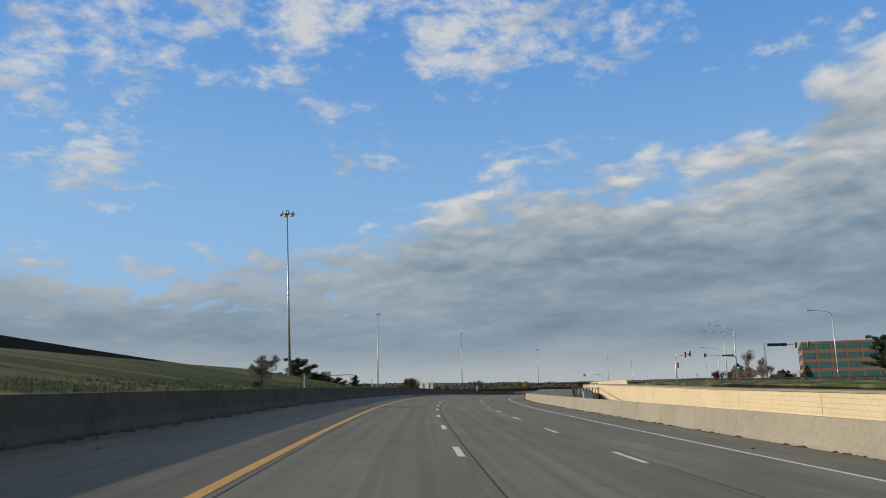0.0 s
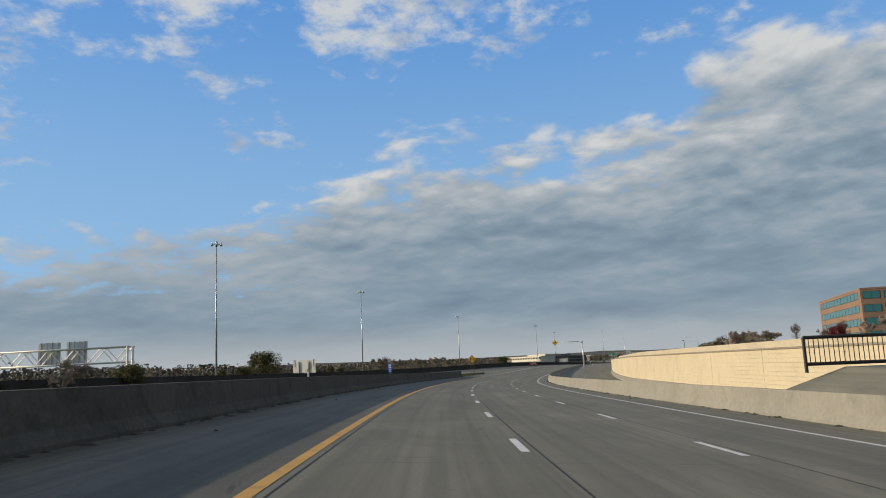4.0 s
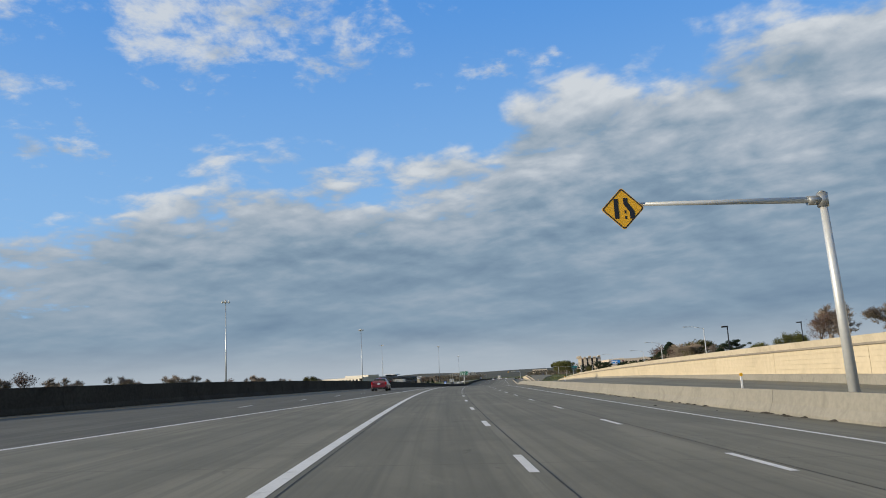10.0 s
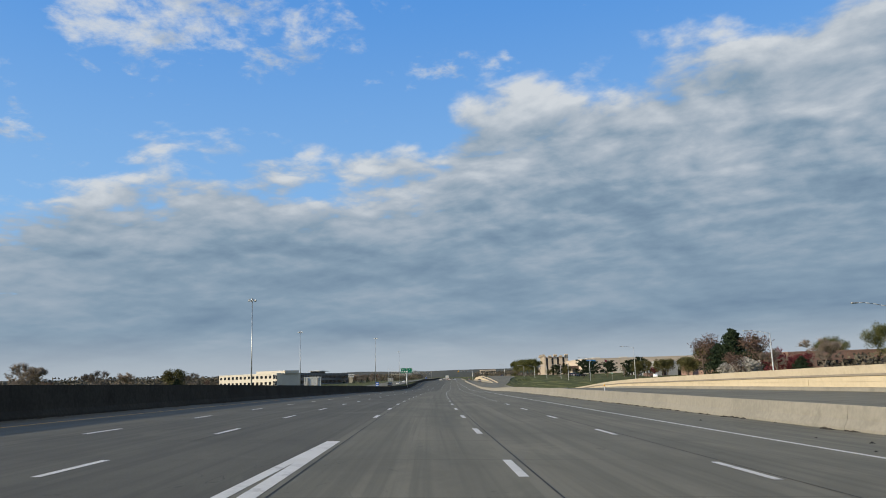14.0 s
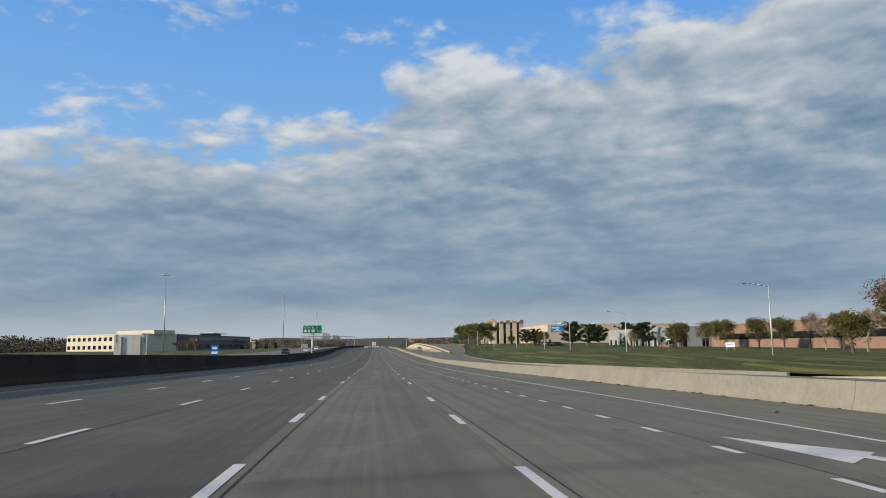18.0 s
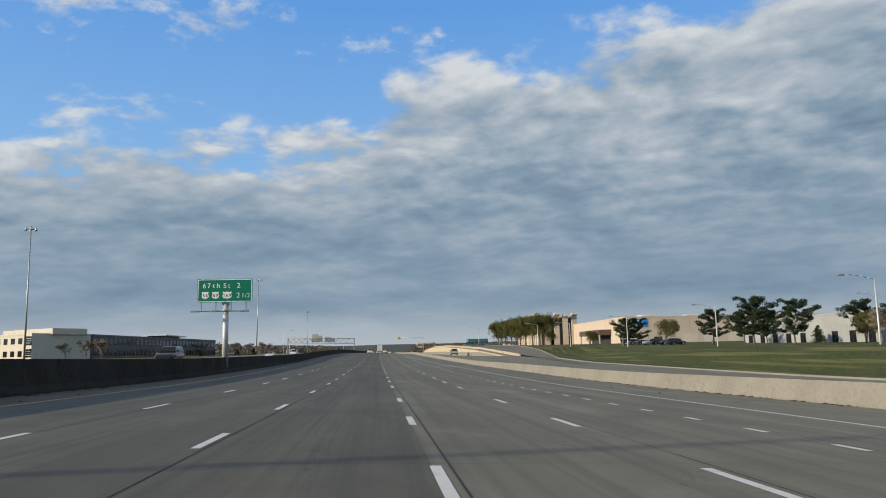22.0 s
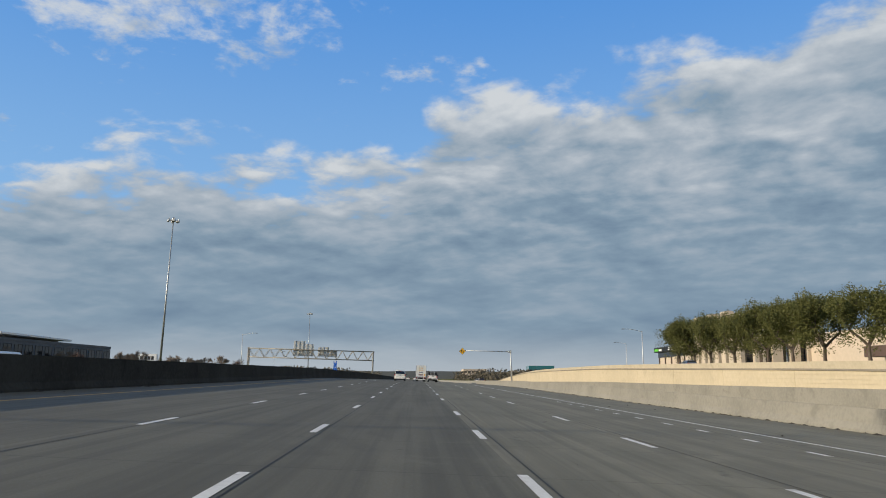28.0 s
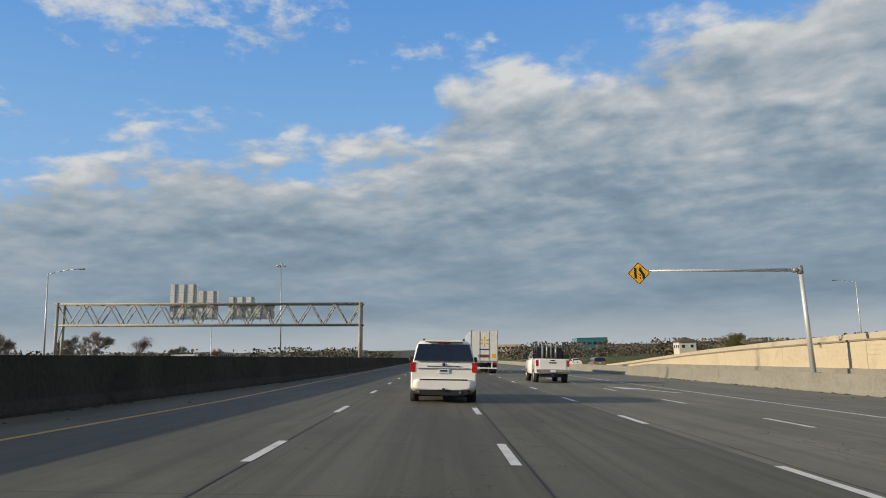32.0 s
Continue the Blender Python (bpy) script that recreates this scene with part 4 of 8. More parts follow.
# the green distance sign above the median
gs = thing("distance_sign", "green distance sign with white letters on a tall grey column", "road sign", m=put_at(737.5, -17.7))
part("column", shape(lambda b: tube(b, (0.05, 0.4, 1.0), (0.05, 0.4, 6.75), 0.27, 0.24, 16)), M_STEEL_PALE, gs, "pale grey steel column")
part("column_collar", shape(lambda b: tube(b, (0.05, 0.4, 5.95), (0.05, 0.4, 6.1), 0.34, 0.34, 16)), M_STEEL, gs)
part("column_head", shape(lambda b: box(b, (-0.25, 0.15, 6.55), (0.35, 0.7, 6.8), 0.02)), M_STEEL, gs)
panel = part("sign_panel", shape(lambda b: flat_poly(b, rounded(-2.35, 6.72, 2.4, 8.78, 0.12), 0.0, 0.03)), M_GREEN, gs, "green panel with white border", pose(0, 0, 0))
bm = bmesh.new()
o, i = rounded(-2.31, 6.76, 2.36, 8.74, 0.11), rounded(-2.25, 6.82, 2.30, 8.68, 0.09)
for k in range(len(o)):
    flat_poly(bm, [o[k], o[(k + 1) % len(o)], i[(k + 1) % len(i)], i[k]], -0.008, 0.006)
part("sign_border", bm, M_SIGN_WHITE, panel)
for txt, sz, x, z, gap in (("67th", 0.62, -1.75, 7.98, 0.40), ("St", 0.62, 0.02, 7.98, 0.36), ("2", 0.62, 1.2, 7.98, 0), ("2", 0.62, 1.18, 7.12, 0), ("1/2", 0.50, 1.58, 7.14, 0.24)):
    for k, ch in enumerate(txt):
        lettering(ch, sz, M_SIGN_WHITE, panel, x + k * gap, -0.008, z, name="letter")


def shield(x0, x1, z0, z1):
    w = x1 - x0
    return [(x0 + w * px, z0 + (z1 - z0) * pz) for px, pz in ((0.5, 0.0), (0.62, 0.07), (0.85, 0.10), (0.97, 0.25), (0.99, 0.45), (0.92, 0.62), (0.90, 0.75), (1.0, 0.88), (0.88, 1.0), (0.72, 0.94), (0.5, 1.0), (0.28, 0.94), (0.12, 1.0), (0.0, 0.88), (0.10, 0.75), (0.08, 0.62), (0.01, 0.45), (0.03, 0.25), (0.15, 0.10), (0.38, 0.07))]


for num, x0, x1 in (("56", -1.98, -1.36), ("69", -1.10, -0.48), ("169", -0.20, 0.62)):
    sh = part("route_shield", shape(lambda b: flat_poly(b, shield(x0, x1, 7.02, 7.66), -0.008, 0.006)), M_SIGN_WHITE, panel)
    for k, ch in enumerate(num):
        lettering(ch, 0.40, M_BLACK, panel, (x0 + x1) / 2 + (k - (len(num) - 1) / 2) * 0.25, -0.012, 7.20, name="digit")
part("catwalk_rail", shape(lambda b: (tube(b, (-2.6, -0.55, 5.92), (2.1, -0.55, 5.92), 0.035, 0.035, 6), tube(b, (-2.6, 0.15, 5.95), (2.1, 0.15, 5.95), 0.05, 0.05, 6))), M_STEEL, gs)
for x in (-2.0, -0.75, 0.55, 1.85):
    part("hanger", shape(lambda b: (box(b, (x - 0.04, 0.05, 5.9), (x + 0.04, 0.14, 8.6)), tube(b, (x, 0.15, 5.95), (x, -0.6, 5.92), 0.03, 0.03, 6))), M_STEEL, gs)
for x in (-2.35, -0.65, 1.85):
    part("sign_lamp", shape(lambda b: (box(b, (x - 0.38, -0.85, 5.84), (x + 0.38, -0.5, 5.98), 0.03),)), M_STEEL, gs)


# plain backs of signs that face the other way
def sign_back(s, d, z0, wide, high, turn, posts, label, group=""):
    root = thing("roadside_sign_back", label, "road sign", group, put_at(s, d, 0, turn))
    n = max(3, int(high / 0.3))
    for k in range(n):
        part("back_plank", shape(lambda b: box(b, (-wide / 2, 0, z0 + high * k / n), (wide / 2, 0.04, z0 + high * (k + 1) / n - 0.015))), M_ALU, root)
    for x in posts:
        part("post", shape(lambda b: box(b, (x - 0.1, -0.22, -2.5), (x + 0.1, -0.02, z0 + high * 0.9), 0.01)), mottled("sign_post_steel", (0.16, 0.14, 0.12), (0.22, 0.19, 0.16), 6, 1, 0.7), root)
    for x in (-wide * 0.42, wide * 0.42):
        part("bracket", shape(lambda b: box(b, (x - 0.04, -0.06, z0 + high * 0.62), (x + 0.04, -0.01, z0 + high * 1.02))), M_BLACK, root)
    return root


sign_back(300, -54.0, 0.9, 6.2, 4.5, -6, (-1.4, 1.3), "pale unpainted back of a large roadside sign on two posts", "sign backs")
sign_back(699.5, -49.2, 1.85, 6.1, 4.2, 4, (-1.6, 1.9), "pale ribbed back of a large roadside sign beside the road", "sign backs")
sign_back(1120, -56, 0.4, 5.0, 3.2, 0, (-1.3, 1.3), "pale back of a roadside sign far along the median", "sign backs")


def service_sign(s, d, z, turn=0, marks=True):
    root = thing("service_sign", "tall narrow blue service sign with unreadable white marks", "road sign", "blue service signs", put_at(s, d, z, turn))
    p = part("sign_panel", shape(lambda b: flat_poly(b, rect(-0.42, 1.15, 0.42, 3.2), 0, 0.02)), M_BLUE, root)
    for z0, z1, w in ((2.75, 2.98, 0.28), (2.25, 2.5, 0.32), (1.8, 1.98, 0.28), (1.35, 1.55, 0.25)) if marks else ():
        part("sign_mark", shape(lambda b: flat_poly(b, rect(-w, z0, w, z1), -0.006, 0.004)), M_SIGN_WHITE, p)
    for x in (-0.2, 0.2):
        part("post", shape(lambda b: box(b, (x - 0.04, 0.03, -1.8), (x + 0.04, 0.1, 3.1))), M_STEEL, root)
    return root


service_sign(289, -28.6, 0.3)
service_sign(632.2, -19.2, -0.25)
mile = service_sign(979.4, -18.3, 0.95, marks=False)
mile.matrix_basis = mile.matrix_basis @ Matrix.Diagonal((0.62, 1.0, 0.80, 1.0))
tagged(mile, "tall narrow blue mile sign with white route shield and numbers", "road sign", "blue service signs")
face = mile.children[0]
part("route_shield", shape(lambda b: flat_poly(b, [(0.22 * x_, 2.90 + 0.26 * z_) for x_, z_ in ((0, -1), (0.8, -0.4), (1, 0.4), (0.75, 0.95), (-0.75, 0.95), (-1, 0.4), (-0.8, -0.4))], -0.006, 0.004)), M_SIGN_WHITE, face)
for txt_, sz_, z_, mt_ in (("35", 0.30, 2.80, M_BLUE), ("MILE", 0.27, 2.32, M_SIGN_WHITE), ("226", 0.38, 1.86, M_SIGN_WHITE), ("2", 0.38, 1.36, M_SIGN_WHITE)):
    for k_, ch_ in enumerate(txt_):
        lettering(ch_, sz_, mt_, face, (k_ - (len(txt_) - 1) / 2) * sz_ * 0.68, -0.012, z_, name="letter")

# ---- sign gantries across the opposite carriageway ----
M_GANTRY = mottled("weathered_gantry_steel", (0.25, 0.235, 0.20), (0.33, 0.31, 0.265), 4, 0.5, 0.6, 0.3, 0.1)


def gantry(s, d, span, low, high, foot, signs, steel, bays, label, tilt=0.0):
    """A box truss on two pairs of legs, with the pale backs of signs in front; x runs to the far end."""
    root = thing("sign_gantry", label, "sign gantry", "sign gantries", put_at(s, d) @ pose(0, 0, 0, 0, tilt, 0))
    for x in (0.0, span):
        for y in (-0.75, 0.75):
            part("gantry_leg", shape(lambda b: tube(b, (x, y, foot), (x, y, high + 0.15), 0.18, 0.17, 12)), steel, root)
        for a, c in ((foot + 2.0, (foot + low) / 2 + 0.6), ((foot + low) / 2 + 0.6, low)):
            part("leg_brace", shape(lambda b: tube(b, (x, -0.75, a), (x, 0.75, c), 0.06, 0.06, 8)), steel, root)
    for y in (-0.75, 0.75):
        for z in (low, high):
            part("chord", shape(lambda b: tube(b, (0.3, y, z), (span - 0.3, y, z), 0.12, 0.12, 10)), steel, root)
        for k in range(bays):
            a, c = span * k / bays, span * (k + 1) / bays
            part("diagonal", shape(lambda b: tube(b, (a, y, low if k % 2 else high), (c, y, high if k % 2 else low), 0.07, 0.07, 6)), steel, root)
    for k in range(1, bays, 2):
        for z in (low, high):
            part("cross_tie", shape(lambda b: tube(b, (span * k / bays, -0.75, z), (span * k / bays, 0.75, z), 0.05, 0.05, 6)), steel, root)
    for a, c, z0, z1 in signs:
        sp = part("sign_back_panel", shape(lambda b: box(b, (a, 1.0, z0), (c, 1.06, z1))), M_ALU, root, "pale aluminium back of a guide sign")
        nb = max(2, int((c - a) / 0.8))
        for k in range(nb):
            xx = a + (c - a) * (k + 0.5) / nb
            part("stiffener", shape(lambda b: box(b, (xx - 0.05, 0.88, z0 - 0.2), (xx + 0.05, 0.995, z1 + 0.06))), M_STEEL, sp)
        m_ = int((z1 - z0) / 0.3)
        for k in range(1, m_):
            zz = z0 + (z1 - z0) * k / m_
            part("panel_seam", shape(lambda b: box(b, (a, 0.985, zz - 0.012), (c, 0.999, zz + 0.012))), M_STEEL, sp)
    return root


gantry(1061, -16.9, -33.6, 5.6, 7.95, -1.5, ((-21.8, -18.65, 6.3, 10.3), (-18.6, -16.3, 6.3, 9.55), (-15.1, -12.05, 6.3, 8.85), (-12.0, -9.9, 6.3, 8.1)), M_GANTRY, 24, "brown-grey steel truss gantry carrying pale backs of signs", 1.25)
gantry(228, -52.6, -25.0, 5.0, 7.25, -1.5, ((-15.3, -11.7, 5.1, 8.45), (-10.7, -7.4, 5.2, 8.45)), M_ALU, 12, "pale steel truss gantry with sign backs beyond the bank")


# ---- street lamps ----
def street_lamp(tall, reach):
    root = thing("street_lamp", "pale steel street lamp with a curved arm", "street lamp", "street lamps")
    part("pole", shape(lambda b: tube(b, (0, 0, -1), (0, 0, tall), 0.13, 0.07, 10)), M_STEEL_PALE, root)
    part("base", shape(lambda b: tube(b, (0, 0, -0.1), (0, 0, 0.5), 0.22, 0.2, 10)), M_STEEL, root)
    arm = part("lamp_arm", shape(lambda b: [tube(b, (-reach * k / 4, 0, tall - 0.15 + 0.55 * math.sin(k / 4 * 1.6)), (-reach * (k + 1) / 4, 0, tall - 0.15 + 0.55 * math.sin((k + 1) / 4 * 1.6)), 0.05, 0.045, 7) for k in range(4)]), M_STEEL_PALE, root)
    part("lamp_head", shape(lambda b: box(b, (-reach - 0.75, -0.16, tall + 0.30), (-reach, 0.16, tall + 0.46), 0.05)), M_STEEL, arm)
    return root


lamp_a = street_lamp(10.5, 3.4)
lamps = [(815.2, 97.4, 11.9, 0), (654.4, 55.4, 11.4, 0), (707.2, 51.5, 10.2, 0), (747.3, 49.7, 9.4, 0), (794.2, 53.3, 9.0, 0), (836.1, 51.8, 8.8, 0), (880, 50, 8.8, 0), (905, 46, 9.2, 0), (1005, 40.5, 11.0, 0),
         (1108, 66, 13.6, 0), (166.7, 50, 12.6, 0), (140, 63, 13.8, 0), (210, 55, 11.5, 0), (463, 48.4, 9.6, 0), (511, 49.6, 8.9, 0), (546, 51, 8.2, 0), (1062, -52.5, 12.8, 180), (1150, -60, 11, 180), (985, 60, 9.5, 0)]
for k, (s, d, top, turn) in enumerate(lamps):
    p = level(s, d, top)
    mm = pose(p.x, p.y, p.z - 10.9, 0, 0, yaw(s) + turn)
    if k == 0:
        lamp_a.matrix_basis = mm
    else:
        copy_thing(lamp_a, mm)


# dark square car-park lamps
def lot_lamp(s, d, top):
    root = thing("car_park_lamp", "dark bronze car-park lamp with a flat square head", "street lamp", "car-park lamps", put_at(s, d, top - 8.0))
    part("pole", shape(lambda b: box(b, (-0.07, -0.07, -3), (0.07, 0.07, 8.0))), M_BLACK, root)
    part("lamp_head", shape(lambda b: box(b, (-0.9, -0.25, 7.85), (0.1, 0.25, 8.1), 0.03)), M_BLACK, root)


for s, d, top in ((430, 43, 7.4), (468, 70, 9.5)):
    lot_lamp(s, d, top)

# ---- the bridge end: apron, railings, signals, cabinet ----
apron = tagged(new("pavement_apron"), "pale sloping concrete apron behind the safety barrier", "pavement", kind="structure")
AP_OUT = [(58, 15.0), (80, 14.5), (95, 15.0), (120, 20.6), (135, 22.6), (146.5, 25.3)]
AP_OUT_Z = [(58, -0.15), (95, 0.0), (120, 0.0), (135, 0.2), (146.5, 0.95)]
AP_IN_Z = [(58, 0.30), (80, 0.32), (120, 0.55), (146.5, 1.0)]
ap_out, ap_oz, ap_iz = L(AP_OUT), L(AP_OUT_Z), L(AP_IN_Z)
edges = [58, 68, 78, 88, 98, 108, 118, 128, 137, 146.5]
for a, b in zip(edges, edges[1:]):
    for k0, k1 in ((0.0, 0.14), (0.14, 0.55), (0.55, 1.0)):
        sec = lambda s, k: (right_b(s) + 0.12 + (ap_out(s) - right_b(s) - 0.12) * k, (0.78 - fall(s) * right_b(s)) if k == 0 else ap_iz(s) + (ap_oz(s) - ap_iz(s)) * k)
        sweep("concrete_slab", a + 0.012, b - 0.012, lambda s: [(sec(s, k0)[0] + 0.01, sec(s, k0)[1] - 4.0), sec(s, k0), sec(s, k1), (sec(s, k1)[0] - 0.01, sec(s, k1)[1] - 4.0)], M_SHOULDER, 3.0, closed=True, place=level, parent=apron, caps=True)


def railing(name, label, pts, tall, gap, post_gap):
    """A black steel railing through points (s, d, z): posts, two rails and thin balusters."""
    root = tagged(new(name), label, "railing", "black railings")
    P = [level(*p) for p in pts]
    up = Vector((0, 0, 1))
    for a, b in zip(P, P[1:]):
        ln = (b - a).length
        n = max(1, round(ln / post_gap))
        for i in range(n + 1):
            q = a.lerp(b, i / n)
            hold(part("post", shape(lambda m: tube(m, q - up * 0.15, q + up * tall, 0.06, 0.06, 6)), M_BLACK, None), root)
        for h in (0.12, tall):
            hold(part("rail", shape(lambda m: tube(m, a + up * h, b + up * h, 0.06, 0.06, 6)), M_BLACK, None), root)
        if gap:
            k = int(ln / gap)
            for i in range(1, k):
                q = a.lerp(b, i / k)
                hold(part("baluster", shape(lambda m: tube(m, q + up * 0.12, q + up * tall, 0.014, 0.014, 4, False)), M_BLACK, None), root)
    return root


railing("railing", "black steel railing with thin balusters across the bridge end", [(146.3, 10.4, 1.0), (146.3, 25.2, 0.95)], 0.98, 0.16, 3.0)
railing("railing", "black steel railing descending beside the concrete apron", [(146.3, 25.2, 0.95), (135, 22.5, 0.22), (120, 20.5, 0.0), (95, 14.9, 0.0), (86, 14.2, 0.0)], 0.95, 0, 3.0)
railing("railing", "black steel railing along the street above the cream wall", [(178, 40, 1.95), (110, 40, 0.9), (60, 40, 0.6)], 0.92, 0.45, 2.2)

cab_ = thing("utility_cabinet", "grey steel utility cabinet on the apron", "cabinet", m=put_at(70, 13.3, -0.1, 0))
part("body", shape(lambda b: box(b, (-0.4, -0.35, 0), (0.4, 0.35, 0.78), 0.02)), M_STEEL, cab_)
for x0, x1 in ((-0.37, -0.01), (0.01, 0.37)):
    part("door", shape(lambda b: box(b, (x0, -0.37, 0.06), (x1, -0.35, 0.72), 0.004)), M_STEEL, cab_)
part("lid", shape(lambda b: box(b, (-0.43, -0.39, 0.78), (0.43, 0.39, 0.83), 0.01)), M_STEEL, cab_)

M_SIGNAL = painted("signal_head_yellow", (0.50, 0.20, 0.02), 0.5, dirt=0.2)
M_LENS = {c: painted("signal_lens_" + c, v, 0.2, dirt=0.0) for c, v in (("red", (0.20, 0.01, 0.01)), ("amber", (0.22, 0.11, 0.01)), ("green", (0.01, 0.14, 0.06)))}
gl, gn = material("lit_green_lens")
em = gn.add("ShaderNodeEmission")
gn.put(em.inputs[0], (0.05, 1.0, 0.55))
em.inputs[1].default_value = 2.2
gn.put(gn.add("ShaderNodeOutputMaterial").inputs[0], em.outputs[0])


def signal_head(root, x, z, y=-0.25, lit=False, back=False):
    """Three round lenses in a yellow or black housing with visors."""
    body = part("signal_head", shape(lambda b: box(b, (-0.17, -0.12, -0.53), (0.17, 0.12, 0.53), 0.04)), M_BLACK if lit else M_SIGNAL, root, "black signal housing" if lit else "yellow signal housing", pose(x, y, z))
    for c, zz in (("red", 0.34), ("amber", 0.0), ("green", -0.34)):
        part("lens", shape(lambda b: tube(b, (0, -0.125, zz), (0, -0.14, zz), 0.12, 0.12, 14)), gl if lit and c == "green" else M_LENS[c], body)
        part("visor", shape(lambda b: (box(b, (-0.15, -0.30, zz + 0.12), (0.15, -0.12, zz + 0.14)), box(b, (-0.15, -0.24, zz - 0.02), (-0.135, -0.12, zz + 0.12)), box(b, (0.135, -0.24, zz - 0.02), (0.15, -0.12, zz + 0.12)))), M_BLACK, body)


def signal_pole(s, d, z0, top, reach, arm_z, heads, lamp=None, label=""):
    root = thing("traffic_signal", label, "traffic signal", "traffic signals", put_at(s, d, 0, 4))
    part("pole", shape(lambda b: tube(b, (0, 0, z0), (0, 0, top), 0.15, 0.10, 12)), M_STEEL_PALE, root)
    part("pole_base", shape(lambda b: tube(b, (0, 0, z0), (0, 0, z0 + 0.4), 0.26, 0.22, 12)), M_STEEL, root)
    part("mast_arm", shape(lambda b: tube(b, (0, 0, arm_z - 0.15), (reach, 0, arm_z + 0.1), 0.09, 0.05, 10)), M_STEEL_PALE, root)
    for x, z, lit in heads:
        signal_head(root, x, z, lit=lit)
    if lamp:
        arm = part("lamp_arm", shape(lambda b: (tube(b, (0, 0, top - 0.1), (lamp[0] * 0.5, 0, lamp[1] - 0.25), 0.05, 0.04, 8), tube(b, (lamp[0] * 0.5, 0, lamp[1] - 0.25), (lamp[0], 0, lamp[1]), 0.04, 0.035, 8))), M_STEEL_PALE, root)
        part("lamp_head", shape(lambda b: box(b, (lamp[0] - 0.6, -0.15, lamp[1] - 0.06), (lamp[0] + 0.05, 0.15, lamp[1] + 0.1), 0.04)), M_STEEL, arm)
    return root


signal_pole(155, 38.2, 1.6, 7.1, 3.1, 7.2, ((1.9, 7.2, False), (2.8, 7.4, False), (0.3, 5.2, False)), label="steel signal pole with yellow signal heads on a short arm")
sb = signal_pole(155, 49.6, 1.8, 11.7, -6.1, 6.85, ((-5.9, 6.8, True), (0.15, 4.8, True)), (-4.4, 12.9), "steel signal pole with green lights and a street lamp arm")
part("street_name_plate", shape(lambda b: box(b, (-2.6, -0.13, 6.7), (-0.4, -0.10, 7.05))), M_GREEN, sb, "green street name plate")
sc_ = signal_pole(155, 55.1, 1.8, 9.1, 9.0, 8.75, ((5.8, 8.6, False), (8.2, 8.7, False)), label="tall steel signal pole with a long arm and dark name board")
part("name_board", shape(lambda b: box(b, (0.5, -0.15, 8.45), (4.2, -0.11, 9.0))), M_BLACK, sc_)


def delineator(s, d, z):
    root = thing("delineator_post", "slim white marker post with a yellow top", "marker post", "marker posts", put_at(s, d, z))
    part("post", shape(lambda b: box(b, (-0.05, -0.02, -0.3), (0.05, 0.02, 1.25), 0.008)), M_SIGN_WHITE, root)
    part("reflector", shape(lambda b: tube(b, (0, -0.03, 1.28), (0, 0.03, 1.28), 0.09, 0.09, 12)), M_YELLOW, root)


for s, d, z in ((62, -11.0, 1.2), (98, -10.6, 1.15), (170, -10.4, 0.6), (345, 14.5, -0.6), (425, 15.5, -0.55), (505, 16.0, -0.55)):
    delineator(s, d, z)

# painted arrows on the lane that ends
M_ARROW = M_WHITE_LINE
for s, d in ((555.6, 4.8), (780.8, 5.1), (1010.4, 1.1)):
    a_ = tagged(new("lane_arrow"), "white painted merge arrow on the pavement", "road marking", "painted arrows", kind="structure")
    for pts in ([(0, 1.30), (4.4, 0.35), (4.4, 0.70), (0, 1.55)], [(3.4, -0.10), (6.9, -0.35), (4.6, 1.05)]):
        vs = [at(s + u_, d + w_, 0.007) for u_, w_ in pts]
        hold(new("paint", mesh_of("paint", vs, [tuple(range(len(vs)))], M_ARROW)), a_)

# litter, tyre scraps and caked dirt along the barrier feet
M_DIRT = mottled("caked_dirt", (0.030, 0.027, 0.022), (0.07, 0.06, 0.048), 9, 1.5, 0.95)
M_SCRAP = mottled("tyre_scrap", (0.012, 0.012, 0.012), (0.03, 0.03, 0.03), 8, 2, 0.8)
lr = random.Random(5)


def strewn(name, label, mat, count, place, size, flat=0.35, category="debris"):
    bm = bmesh.new()
    for _ in range(count):
        p, k = place(), size * lr.uniform(0.4, 1.5)
        n = lr.choice((5, 6, 7))
        ring = [p + Vector((math.cos(6.28 * i / n) * k * lr.uniform(0.6, 1.3), math.sin(6.28 * i / n) * k * lr.uniform(0.6, 1.3), 0.0)) for i in range(n)]
        top = bm.verts.new(p + Vector((0, 0, k * flat)))
        vs = [bm.verts.new(v) for v in ring]
        for i in range(n):
            bm.faces.new((vs[i], vs[(i + 1) % n], top))
    me = bpy.data.meshes.new(name)
    bm.to_mesh(me)
    bm.free()
    me.materials.append(mat)
    return tagged(new(name, me), label, category, kind="stuff")


def by_right():
    s = lr.uniform(-20, 1060)
    return at(s, right_b(s) - 0.32 - abs(lr.gauss(0, 0.12)), 0.0)


def by_left():
    s = lr.uniform(-20, 1060)
    d = left_b(s) if s < 264 else median(s)
    return at(s, d + 0.34 + abs(lr.gauss(0, 0.14)), 0.0)


def on_shoulder():
    s = lr.uniform(0, 1060)
    if lr.random() < 0.6:
        return at(s, lr.uniform(edge_r(s) + 0.6, right_b(s) - 0.5), 0.0)
    return at(s, (left_b(s) if s < 264 else median(s)) + lr.uniform(0.5, 2.0), 0.0)


